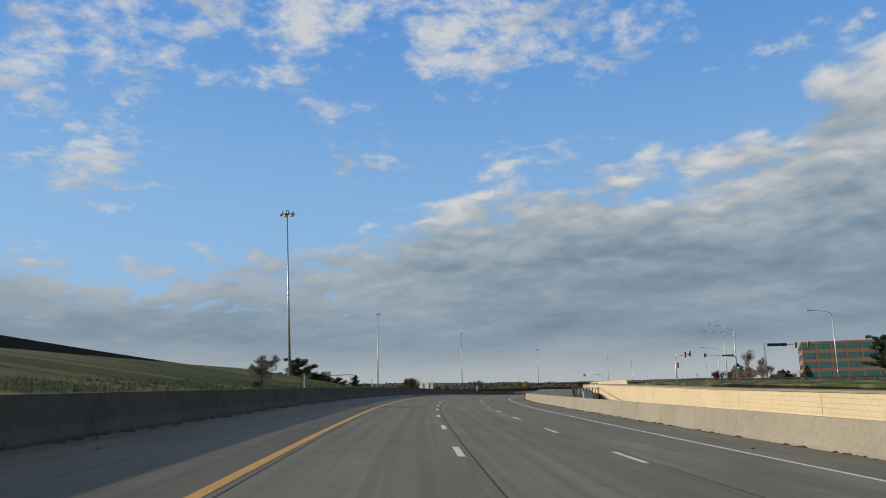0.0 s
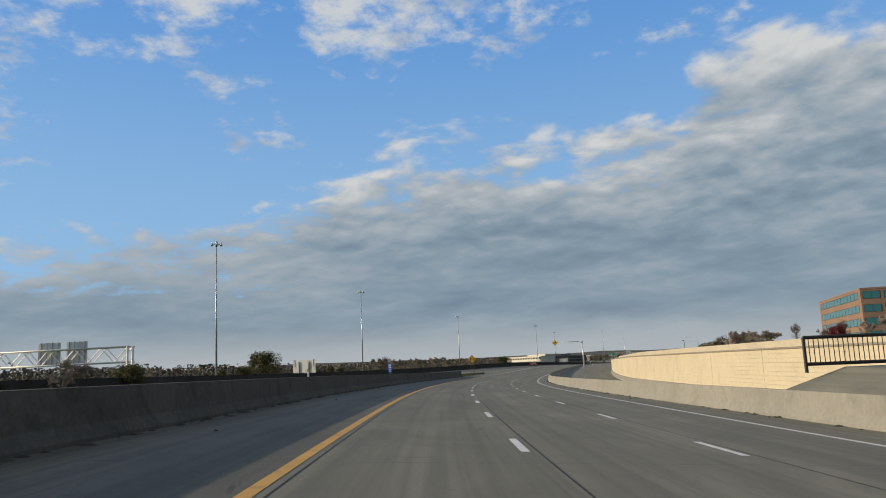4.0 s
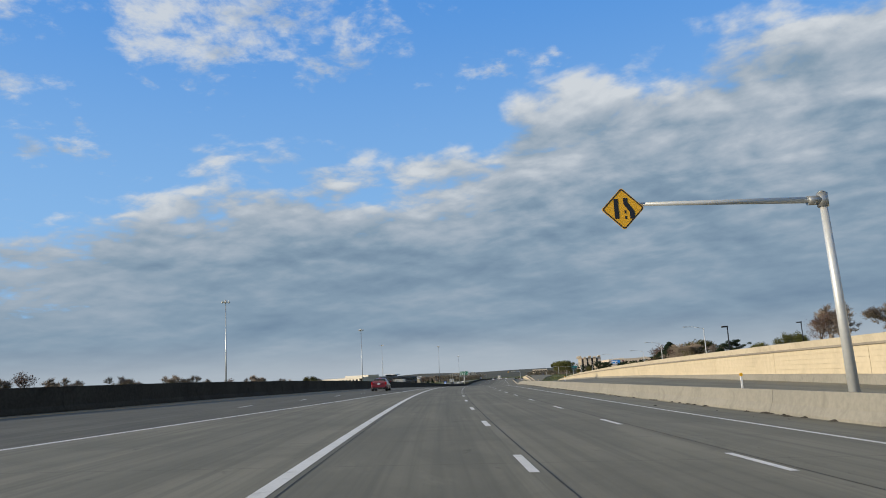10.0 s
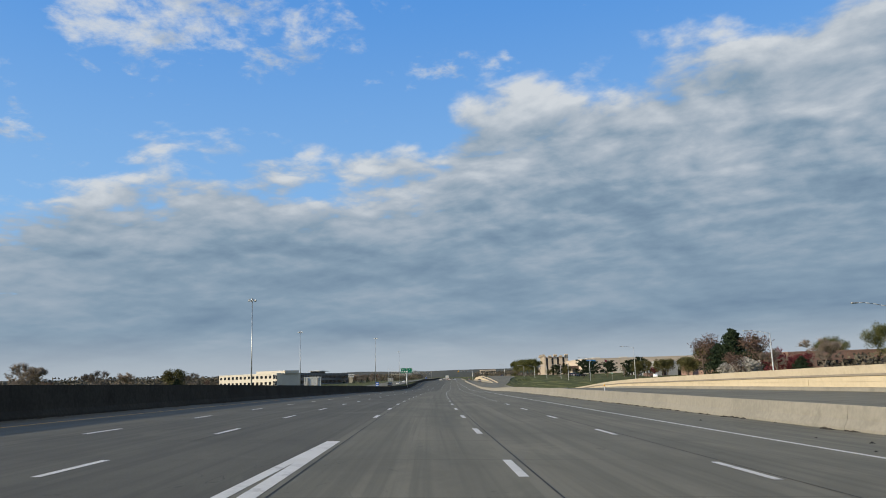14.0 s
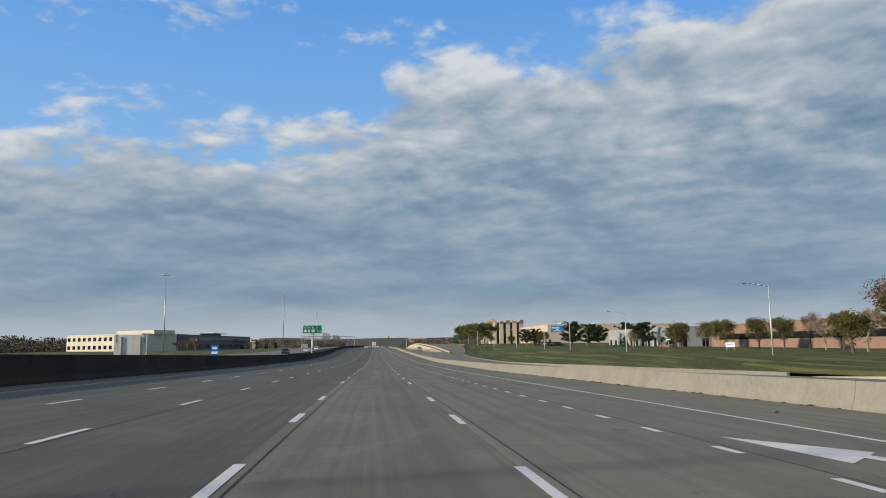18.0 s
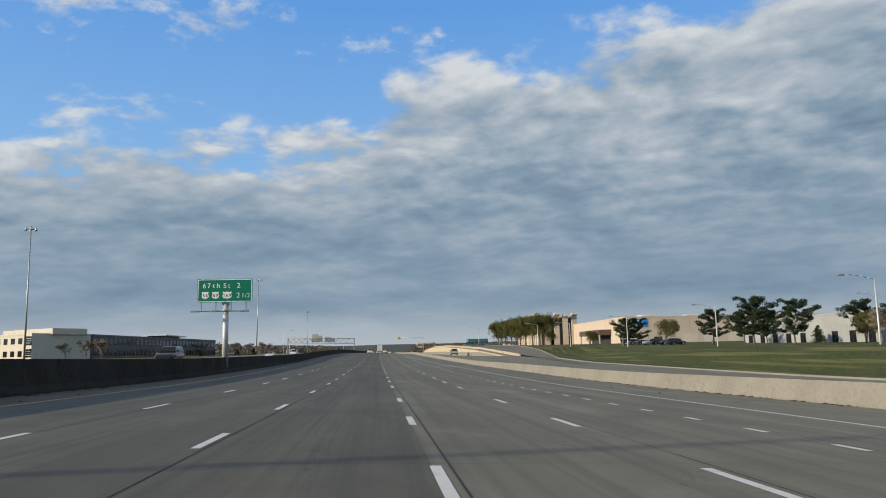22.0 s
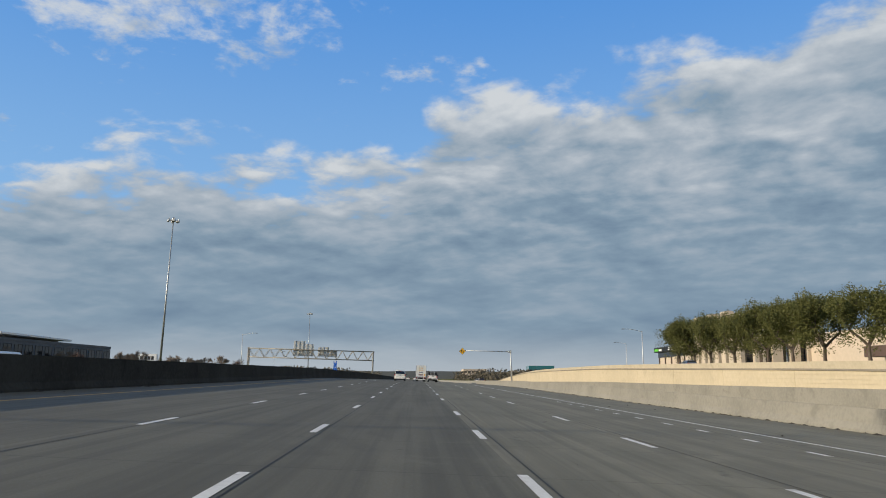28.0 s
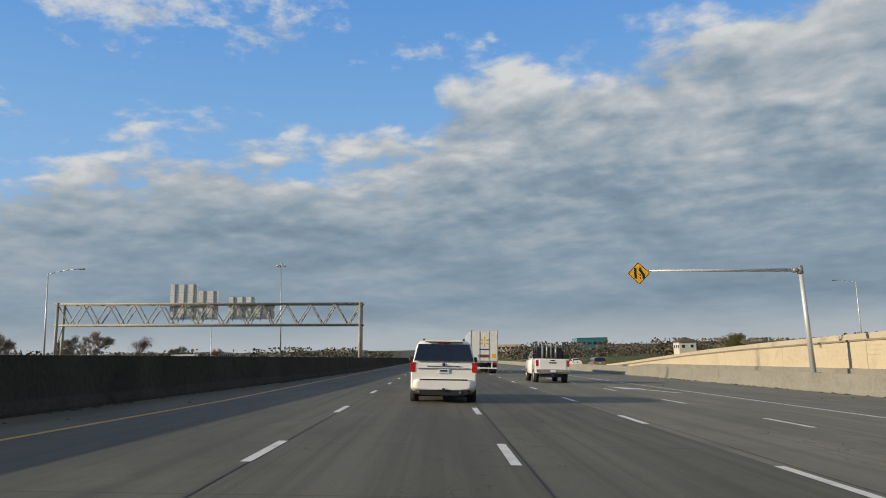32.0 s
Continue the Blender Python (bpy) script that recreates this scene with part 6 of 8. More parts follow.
    part("headboard", shape(lambda b: (box(b, (-0.95, 1.88, 1.45), (0.95, 1.94, 2.14)), [tube(b, (x, 1.9, 2.0), (x, 1.9, 2.42), 0.018, 0.018, 6) for x in (-0.45, -0.22, 0.0, 0.22, 0.45)])), M_BLACK, root)
    part("cargo", shape(lambda b: [tube(b, (x, 1.4, 1.5), (x, 1.4, 2.38 - abs(x) * 0.2), 0.07, 0.05, 8) for x in (-0.42, -0.15, 0.12, 0.4)]), M_STEEL, root, "upright grey tanks in the bed")
    return root


pickup(on_road(1022.0, -1.4))


def lorry(m):
    root = thing("articulated_lorry", "white articulated lorry with box trailer and yellow burst emblem", "lorry", "", m)
    M_BOX = painted("white_trailer_panel", (0.70, 0.69, 0.64), 0.4, 0.0, 0.2, 0.2)
    M_SIDE = painted("pale_trailer_side", (0.58, 0.59, 0.60), 0.25, 0.3, 0.2, 0.2)
    M_GOLD = painted("yellow_emblem", (0.75, 0.40, 0.03), 0.4)
    M_WORD = painted("dark_blue_wordmark", (0.03, 0.06, 0.16), 0.4)
    part("trailer_box", shape(lambda b: box(b, (-1.30, 0.0, 1.15), (1.30, 16.1, 4.05), 0.03)), M_SIDE, root)
    for x0, x1 in ((-1.26, -0.01), (0.01, 1.26)):
        part("rear_door", shape(lambda b: box(b, (x0, -0.03, 1.2), (x1, 0.0, 4.0), 0.01)), M_BOX, root, "white rear door")
    for x in (-1.27, 1.27):
        part("rear_corner_post", shape(lambda b: box(b, (x - 0.04, -0.045, 1.0), (x + 0.04, 0.05, 4.08))), M_STEEL, root)
    for x in (-0.45, 0.45):
        part("locking_bar", shape(lambda b: tube(b, (x, -0.05, 1.22), (x, -0.05, 3.98), 0.018, 0.018, 6)), M_STEEL, root)
    for k in range(6):
        a = k * math.pi / 3 + math.pi / 6 * 0
        ca, sa = math.cos(a + math.pi / 2), math.sin(a + math.pi / 2)
        pts = [(ca * r_ - sa * w_, sa * r_ + ca * w_ + 3.0) for r_, w_ in ((0.16, -0.035), (0.46, -0.065), (0.50, 0.0), (0.46, 0.065), (0.16, 0.035))]
        part("emblem_ray", shape(lambda b: flat_poly(b, pts, -0.045, 0.008)), M_GOLD, root)
        pts2 = [(px * 1.35 + 9.6 - 0.0, pz - 3.0) for px, pz in pts]
        part("emblem_ray", shape(lambda b: [b.faces.new([b.verts.new((1.306, 7.2 - (q[0] - 9.6) * -1, 2.75 + q[1] * 1.35)) for q in pts2])]), M_GOLD, root)
    part("wordmark_bar", shape(lambda b: flat_poly(b, rect(-0.5, 2.2, 0.5, 2.33), -0.04, 0.005)), M_WORD, root)
    part("wordmark_bar", shape(lambda b: box(b, (1.302, 7.9, 2.45), (1.308, 12.2, 3.05))), M_WORD, root)
    part("placard", shape(lambda b: flat_poly(b, rect(-0.55, 1.5, 0.5, 1.78), -0.04, 0.005)), painted("maroon_placard", (0.16, 0.05, 0.04), 0.5), root)
    part("placard", shape(lambda b: flat_poly(b, rect(0.72, 1.45, 1.12, 1.85), -0.04, 0.005)), M_YELLOW, root)
    part("rear_sill", shape(lambda b: box(b, (-1.3, -0.06, 0.98), (1.3, 0.2, 1.18), 0.015)), M_STEEL, root)
    for k in range(8):
        part("reflective_strip", shape(lambda b: box(b, (-1.25 + k * 0.315, -0.068, 1.04), (-1.25 + k * 0.315 + 0.2, -0.06, 1.1))), M_TAIL if k % 2 else M_SIGN_WHITE, root)
    part("underrun_guard", shape(lambda b: (box(b, (-1.2, -0.05, 0.45), (1.2, 0.05, 0.56)), box(b, (-0.8, -0.02, 0.5), (-0.7, 0.06, 1.0)), box(b, (0.7, -0.02, 0.5), (0.8, 0.06, 1.0)))), M_SIGN_WHITE, root)
    for sx in (-1, 1):
        part("side_skirt", shape(lambda b: box(b, (sx * 1.27 - 0.015, 5.2, 0.38), (sx * 1.27 + 0.015, 11.6, 1.16), 0.01)), M_BOX, root)
        part("tail_lamp", shape(lambda b: box(b, (sx * 1.1 - 0.12, -0.07, 0.80), (sx * 1.1 + 0.12, 0.0, 0.94), 0.02)), M_TAIL, root)
        part("mudflap", shape(lambda b: box(b, (sx * 0.95 - 0.3, 0.6, 0.25), (sx * 0.95 + 0.3, 0.62, 0.95))), M_TRIM, root)
        for y in (1.5, 2.8, 13.4, 14.6, 19.6):
            wheel(root, sx * 0.98, y, 0.51, 0.55)
    part("axle_frame", shape(lambda b: box(b, (-0.6, 0.5, 0.65), (0.6, 15.8, 1.15))), M_TRIM, root)
    part("tractor_frame", shape(lambda b: box(b, (-0.5, 12.8, 0.6), (0.5, 20.8, 1.0))), M_TRIM, root)
    part("tractor_cab", shape(lambda b: loft(b, [body_ring(16.6, 1.22, 0.9, 3.75, 0.05, 0.12), body_ring(18.2, 1.22, 0.7, 3.7, 0.10, 0.15), body_ring(18.9, 1.15, 0.7, 2.9, 0.15, 0.15), body_ring(19.5, 1.05, 0.6, 1.95, 0.10, 0.12), body_ring(20.9, 0.95, 0.6, 1.75, 0.10, 0.12)])), M_CAR_WHITE, root)
    for sx in (-1, 1):
        pts = [(sx * 1.2, 17.5, 1.9), (sx * 1.17, 18.6, 1.9), (sx * 1.10, 18.5, 2.7), (sx * 1.16, 17.5, 2.7)]
        part("cab_window", shape(lambda b: quad_pane(b, pts if sx > 0 else pts[::-1], 0.03)), M_GLASS, root)
        part("wing_mirror", shape(lambda b: box(b, (sx * 1.5 - 0.12, 18.6, 1.9), (sx * 1.5 + 0.12, 18.75, 2.7), 0.04)), M_CHROME, root)
        part("fuel_tank", shape(lambda b: tube(b, (sx * 0.98, 15.6, 0.75), (sx * 0.98, 17.4, 0.75), 0.32, 0.32, 14)), M_CHROME, root)
    return root


lorry(on_road(1049.0, -3.85))

# the monument sign beyond the median
ms = thing("monument_sign", "white monument sign with dark unreadable lettering on a pale base", "sign", m=put_at(1092, -88, 2.2))
part("base", shape(lambda b: box(b, (-1.6, -0.4, -4.0), (1.6, 0.4, 3.2), 0.05)), M_COPING, ms)
board = part("board", shape(lambda b: box(b, (-2.8, -0.5, 3.2), (2.8, 0.5, 5.6), 0.06)), M_SIGN_WHITE, ms)
for x0_, x1_ in ((-2.3, -1.2), (-1.0, -0.2), (0.0, 0.9), (1.1, 1.9)):
    part("sign_mark", shape(lambda b: box(b, (x0_, -0.52, 3.8), (x1_, -0.5, 4.9))), M_BLACK, board)
# the flagpole before the offices
fp = thing("flagpole", "tall pale flagpole with a limp dark red and blue flag", "flagpole", m=put_at(881, 92, ground_at(881, 92)))
part("pole", shape(lambda b: tube(b, (0, 0, 0), (0, 0, 9.6), 0.09, 0.05, 8)), M_STEEL_PALE, fp)
part("finial", shape(lambda b: bmesh.ops.create_uvsphere(b, u_segments=8, v_segments=6, radius=0.11, matrix=Matrix.Translation((0, 0, 9.68)))), M_STEEL_PALE, fp)
part("flag", shape(lambda b: [box(b, (0.06 + 0.3 * i, 0.05 * (i % 2) - 0.02, 8.0 - 0.16 * i), (0.37 + 0.3 * i, 0.05 * (i % 2) + 0.02, 9.45 - 0.14 * i), 0.01) for i in range(5)]), painted("flag_cloth", (0.16, 0.03, 0.05), 0.8), fp)
# cars parked in the lot above the lawn
for i, (mt, kind, lb) in enumerate(((M_CAR_BLACK, "suv", "black car parked above the lawn"), (M_CAR_BLUE, "sedan", "dark blue car parked above the lawn"), (M_CAR_BLACK, "suv", "black car parked above the lawn"), (M_CAR_SILVER, "sedan", "silver-blue car parked above the lawn"), (M_CAR_BLACK, "sedan", "black car parked above the lawn"), (M_CAR_BLUE, "suv", "dark blue car parked above the lawn"), (M_CAR_BLACK, "suv", "black car parked above the lawn"))):
    s_ = 868 + i * 6.6
    car("sedan_car" if kind == "sedan" else "sport_utility_car", lb, mt, 4.7, 1.84, 1.45 if kind == "sedan" else 1.7, kind, put_at(s_, 74.0, ground_at(s_, 74) + 0.03, -82), "parked cars")

# ---- buildings ----
M_CREAM = mottled("cream_panel_wall", (0.50, 0.42, 0.33), (0.56, 0.47, 0.37), 1.2, 0.12, 0.85, stain=(0.5, 0.41, 0.31), amount=0.4)
M_BRICK = mottled("brown_brick", (0.23, 0.145, 0.112), (0.29, 0.185, 0.143), 7, 0.3, 0.85, stain=(0.19, 0.12, 0.095), amount=0.4)
M_OFFICE = mottled("pale_stone_panel", (0.52, 0.48, 0.40), (0.60, 0.56, 0.47), 2, 0.2, 0.8)
M_GREYPANEL = mottled("grey_metal_panel", (0.28, 0.29, 0.30), (0.36, 0.37, 0.38), 2, 0.2, 0.5, 0.3)
M_DARKPANEL = mottled("dark_panel", (0.03, 0.03, 0.032), (0.05, 0.05, 0.052), 2, 0.3, 0.5)
M_SLATE = mottled("slate_grey_panel", (0.10, 0.105, 0.115), (0.15, 0.155, 0.165), 2, 0.2, 0.6, 0.1)
M_PALEGREY = mottled("pale_grey_ribbed_panel", (0.30, 0.31, 0.31), (0.38, 0.39, 0.38), 2, 0.2, 0.6, 0.1)
M_ROOF = mottled("flat_roof", (0.22, 0.21, 0.20), (0.30, 0.29, 0.27), 2, 0.2, 0.9)
M_TEAL = painted("teal_glass", (0.02, 0.14, 0.15), 0.12, 0.0, 0.5, 0.1)
M_SHINGLE = mottled("brown_shingle", (0.07, 0.055, 0.045), (0.11, 0.085, 0.07), 4, 0.4, 0.9)
M_BANNER = painted("blue_banner", (0.03, 0.22, 0.62), 0.5, dirt=0.05)


def block(name, label, s, d, z, length, depth, high, wall, side=1, turn=0.0, floors=2, bays=8, win=(1.6, 1.5), sill=1.0, strip=False, glass=None, category="building", ends=True, parapet=0.45, group=""):
    """A flat-roofed building; x runs along its front, the front faces the motorway. side: 1 right of the road, -1 left."""
    p = level(s, d, z)
    root = thing(name, label, category, group, pose(p.x, p.y, p.z, 0, 0, yaw(s) + (-90 if side > 0 else 90) + turn))
    glass = glass or M_GLASS
    t = 0.35
    part("wall", shape(lambda b: box(b, (-length / 2, 0, -3), (length / 2, depth, high))), wall, root)
    part("roof", shape(lambda b: box(b, (-length / 2 + t, t, high), (length / 2 - t, depth - t, high + 0.06))), M_ROOF, root)
    for a, c in (((-length / 2 - 0.08, -0.08), (length / 2 + 0.08, t)), ((-length / 2 - 0.08, depth - t), (length / 2 + 0.08, depth + 0.08)), ((-length / 2 - 0.08, t), (-length / 2 + t, depth - t)), ((length / 2 - t, t), (length / 2 + 0.08, depth - t))):
        part("parapet", shape(lambda b: box(b, (a[0], a[1], high - 0.1), (c[0], c[1], high + parapet), 0.03)), wall, root)
    fh = high / floors

    def window(x, zz, w, h, m):
        wn = part("window", shape(lambda b: [box(b, q[0], q[1]) for q in (((-w / 2 - 0.08, -0.07, -0.08), (w / 2 + 0.08, -0.005, 0)), ((-w / 2 - 0.08, -0.07, h), (w / 2 + 0.08, -0.005, h + 0.08)), ((-w / 2 - 0.08, -0.07, 0), (-w / 2, -0.005, h)), ((w / 2, -0.07, 0), (w / 2 + 0.08, -0.005, h)))]), M_TRIM, root, m=m)
        part("pane", shape(lambda b: box(b, (-w / 2, -0.03, 0), (w / 2, -0.006, h))), glass, wn)
        if w > 1.2:
            part("mullion", shape(lambda b: box(b, (-0.03, -0.06, 0), (0.03, -0.028, h))), M_TRIM, wn)

    for k in range(floors):
        if bays == 0:
            break
        if strip:
            window(0, 0, length * 0.9, win[1], pose(0, 0, k * fh + sill))
            for j in range(1, bays):
                x = -length * 0.45 + length * 0.9 * j / bays
                part("mullion", shape(lambda b: box(b, (x - 0.05, -0.075, k * fh + sill), (x + 0.05, -0.025, k * fh + sill + win[1]))), M_TRIM, root)
        else:
            for j in range(bays):
                window(0, 0, win[0], win[1], pose(-length / 2 + length * (j + 0.5) / bays, 0, k * fh + sill))
        if ends:
            nb = max(2, int(depth / (length / bays)))
            nb = min(nb, 6)
            for j in range(nb):
                # the end that looks back along the road
                xx = length / 2 if side > 0 else -length / 2
                m = pose(xx, depth * (j + 0.5) / nb, k * fh + sill, 0, 0, 90 if side > 0 else -90)
                window(0, 0, win[0] if not strip else depth / nb * 0.8, win[1], m)
    return root


# right of the motorway, along the frontage road
ware = block("warehouse", "long cream panel warehouse with a blue banner", 1000, 92, 1.6, 84, 80, 10.4, M_CREAM, floors=1, bays=0, ends=False)
bn = part("banner", shape(lambda b: box(b, (42.09, 1.8, 6.6), (42.16, 9.0, 9.9))), M_BANNER, ware, "blue banner with unreadable white marks")
for y0, y1, z0, z1 in ((2.2, 6.6, 8.5, 9.2), (2.8, 7.6, 7.0, 7.35), (4.6, 6.0, 7.55, 8.2)):
    part("banner_mark", shape(lambda b: box(b, (42.161, y0, z0), (42.168, y1, z1))), M_SIGN_WHITE, bn)
for y, w, z0, z1 in ((-0.5, 0, 0, 0), (1.0, 1.1, 0.9, 2.5), (13.0, 3.2, 1.0, 2.8), (26, 6.0, 0.3, 3.8), (34, 5.0, 0.3, 3.8), (44, 5.0, 0.3, 3.8)):
    if w:
        part("doorway" if z0 < 0.5 else "window", shape(lambda b: box(b, (42.02, y - w / 2, z0), (42.09, y + w / 2, z1))), M_GLASS if w < 4 else M_OFFICE, ware)
part("doorway", shape(lambda b: box(b, (38.5, -0.09, 0.3), (39.8, -0.02, 2.6))), M_DARKPANEL, ware)
part("window", shape(lambda b: box(b, (35.5, -0.09, 0.9), (36.8, -0.02, 2.5))), M_GLASS, ware)
part("entrance_steps", shape(lambda b: (box(b, (37.5, -3.0, -1), (40.5, -0.1, 0.3)), box(b, (37.5, -4.2, -1), (40.5, -3.0, 0.1)))), M_BARRIER, ware)
part("dock_canopy", shape(lambda b: box(b, (-6, -5.5, 4.2), (24, 0.1, 6.4), 0.05)), painted("brown_canopy", (0.10, 0.065, 0.05), 0.6), ware)
part("dock_bay", shape(lambda b: box(b, (-5, -0.1, 0.0), (23, -0.02, 4.1))), M_DARKPANEL, ware)
for x in (-5.5, 8, 23.5):
    part("canopy_post", shape(lambda b: box(b, (x, -5.3, -1), (x + 0.5, -4.8, 4.3))), M_CREAM, ware)
for x, y in ((33, 8), (18, 6), (2, 6), (-14, 6), (30, 28)):
    part("roof_unit", shape(lambda b: box(b, (x, y, 10.4), (x + 5.5, y + 5, 11.6), 0.15)), M_OFFICE, ware)
for k in range(9):
    part("wall_joint", shape(lambda b: box(b, (42.002, 0.6 + 8.5 * k, 0), (42.014, 0.68 + 8.5 * k, 10.2))), M_LEDGE, ware)
block("office_building", "low pale grey ribbed office block with glass doors", 846, 103, 1.2, 74, 24, 7.0, M_PALEGREY, floors=1, bays=11, win=(2.2, 2.8), sill=0.3)
block("brick_office_building", "brown brick office building with dark strip windows", 738, 112, -1.8, 118, 34, 10.6, M_BRICK, floors=2, bays=16, win=(2.0, 1.7), sill=0.9, strip=True)
dk = block("dark_office_building", "cream storage building with a broad black sign band", 1089, 77, 2.2, 38, 26, 6.2, M_CREAM, floors=1, bays=0, ends=False)
part("window_band", shape(lambda b: box(b, (-18.6, -0.3, 6.3), (18.6, 25.6, 8.2))), M_GLASS, dk)
band = part("sign_band", shape(lambda b: box(b, (-19.6, -1.3, 8.0), (19.6, 26.5, 9.6), 0.04)), M_BLACK, dk, "black overhanging sign band")
part("sign_mark", shape(lambda b: box(b, (-19.0, -1.345, 8.35), (-15.0, -1.3, 9.1))), painted("lime_green_mark", (0.12, 0.50, 0.03), 0.5), band)
for x0, x1, z0, z1 in ((-14.7, -11.6, 8.35, 9.0), (-5, -1, 9.05, 9.35), (-5.5, -0.5, 8.4, 8.75), (5, 8, 8.4, 9.2)):
    part("sign_mark", shape(lambda b: box(b, (x0, -1.345, z0), (x1, -1.3, z1))), M_SIGN_WHITE, band)
for x in (-18, -12, -6, 0, 6, 12):
    part("pilaster", shape(lambda b: box(b, (x, -0.35, -3), (x + 0.5, 0, 6.2))), M_SHINGLE, dk)
# the tower of broad concrete fins with curled heads
tw = thing("concrete_tower", "cream concrete building with tall curled fins and dark glass slots", "building", m=put_at(1054, 76, 2.0, -90))
M_PIER = mottled("cream_pier_concrete", (0.46, 0.39, 0.30), (0.53, 0.45, 0.35), 1.5, 0.15, 0.85)


def fin(b, x, y, top, w, out):
    """A fin w wide at x whose head curls over to -y."""
    prof = [(-0.7, -3.0), (-0.7, top - 2.2), (-1.0, top - 1.5), (-1.7, top - 1.0), (-2.3, top - 0.95), (-2.5, top - 0.5), (-2.2, top - 0.1), (-1.3, top + 0.15), (-0.3, top), (0.4, top - 0.5), (0.8, top - 1.4), (0.8, -3.0)]
    r0 = [b.verts.new((x - w / 2, y + p, z)) for p, z in prof]
    r1 = [b.verts.new((x + w / 2, y + p, z)) for p, z in prof]
    k = len(prof)
    b.faces.new(r0)
    b.faces.new(r1[::-1])
    for i in range(k):
        b.faces.new((r0[i], r1[i], r1[(i + 1) % k], r0[(i + 1) % k]))
    bmesh.ops.recalc_face_normals(b, faces=b.faces)


for k in range(7):
    part("fin", shape(lambda b: fin(b, -14.5 + k * 4.7, 0.0, 15.6 + (k % 2) * 0.9, 2.7, 1)), M_PIER, tw)
for k in range(4):
    part("fin", shape(lambda b: fin(b, 3.2 + k * 4.4, 0.0, 15.2 + (k % 2) * 0.8, 2.6, 1)), M_PIER, tw, m=Matrix.Translation((16.4, 0, 0)) @ Matrix.Rotation(math.pi / 2, 4, "Z"))
part("glass_core", shape(lambda b: box(b, (-15.5, 0.3, -3), (15.8, 18, 13.4))), M_GLASS, tw)
part("core_roof", shape(lambda b: box(b, (-15.7, 0.1, 13.4), (16.0, 18.2, 14.0), 0.05)), painted("brown_fascia", (0.16, 0.10, 0.075), 0.6), tw)
for k in range(6):
    part("floor_band", shape(lambda b: box(b, (-15.6, 0.2, 1.0 + 2.1 * k), (15.9, 0.29, 1.25 + 2.1 * k))), M_TRIM, tw)
    part("floor_band", shape(lambda b: box(b, (15.81, 0.4, 1.0 + 2.1 * k), (15.9, 18, 1.25 + 2.1 * k))), M_TRIM, tw)
# buildings near the first bridge
block("glass_office_building", "four-storey brown office building with teal glass bands", 400, 92, 3.0, 60, 34, 15.5, mottled("orange_brown_panel", (0.21, 0.13, 0.088), (0.26, 0.165, 0.11), 3, 0.3, 0.8), floors=4, bays=12, win=(2.0, 2.0), sill=1.2, strip=True, glass=M_TEAL)
block("house", "small white pavilion with brown roof above the wall", 1337, 106, 2.6, 9, 8, 3.2, M_OFFICE, floors=1, bays=3, win=(1.2, 1.2), sill=1.0)
hr = thing("pavilion_roof", "brown shingled hip roof on the small pavilion", "roof", m=put_at(1337, 106, 5.8 + 0.45, -90))
part("hip", shape(lambda b: loft(b, [[(-5.2, -0.8, 0), (5.2, -0.8, 0), (5.2, 8.8, 0), (-5.2, 8.8, 0)], [(-1.2, 3.4, 2.2), (1.2, 3.4, 2.2), (1.2, 4.6, 2.2), (-1.2, 4.6, 2.2)]], smooth=False)), M_SHINGLE, hr)
# left of the motorway
of = block("office_building", "pale two-storey office building with rows of punched windows", 935, -136.5, 0.6, 60, 20, 8.1, M_OFFICE, side=-1, turn=-126.5, floors=2, bays=14, win=(2.1, 1.7), sill=1.3)
part("penthouse", shape(lambda b: box(b, (2, 6, 8.2), (31, 18, 10.2), 0.05)), M_OFFICE, of)
for z0, z1 in ((1.0, 3.6), (4.8, 7.6)):
    gz = part("corner_glazing", shape(lambda b: box(b, (26.6, -0.10, z0), (30.1, 0.0, z1))), M_GLASS, of)
    for k in range(1, 4):
        part("transom", shape(lambda b: box(b, (26.6, -0.14, z0 + (z1 - z0) * k / 4 - 0.04), (30.1, -0.10, z0 + (z1 - z0) * k / 4 + 0.04))), M_SIGN_WHITE, gz)
block("long_office_building", "long dark grey two-storey office building with strip windows", 996, -93, 0.6, 122, 26, 7.6, M_SLATE, side=-1, turn=-7, floors=2, bays=34, win=(2.5, 2.1), sill=0.9)
block("office_building", "dark glass entrance pavilion with white roof edge", 1058, -108, 0.6, 34, 6, 9.6, M_DARKPANEL, side=-1, floors=2, bays=6, win=(2.4, 2.6), sill=0.9)
block("long_office_building", "low grey industrial hall beyond the masts", 1085, -118, 0.4, 60, 40, 7.8, M_GREYPANEL, side=-1, floors=2, bays=14, win=(2.4, 1.6), sill=1.1)
for s, d, ln, hh, mt, lb in ((420, -330, 60, 5, M_OFFICE, "long pale low warehouse far across the fields"), (540, -300, 44, 6, M_GREYPANEL, "low grey shed far across the fields"), (640, -260, 50, 7, M_CREAM, "cream hall far beyond the masts"),
                             (1480, -150, 50, 7, M_GREYPANEL, "grey hall far along the motorway"), (1690, 110, 40, 6, M_GREYPANEL, "grey block far along the motorway"), (1640, -70, 50, 7, M_GREYPANEL, "grey hall on the far rise"), (1660, 44, 40, 9, M_CREAM, "cream block on the far rise"), (1576, 101, 20, 12, M_TEAL, "teal glass office block in the distance")):
    block("distant_building", lb, s, d, -0.5 if s < 1300 else 1.0, ln, 24, hh, mt, side=1 if d > 0 else -1, floors=2 if hh > 6 else 1, bays=10, win=(2.6, 1.6), sill=1.2, group="distant buildings")

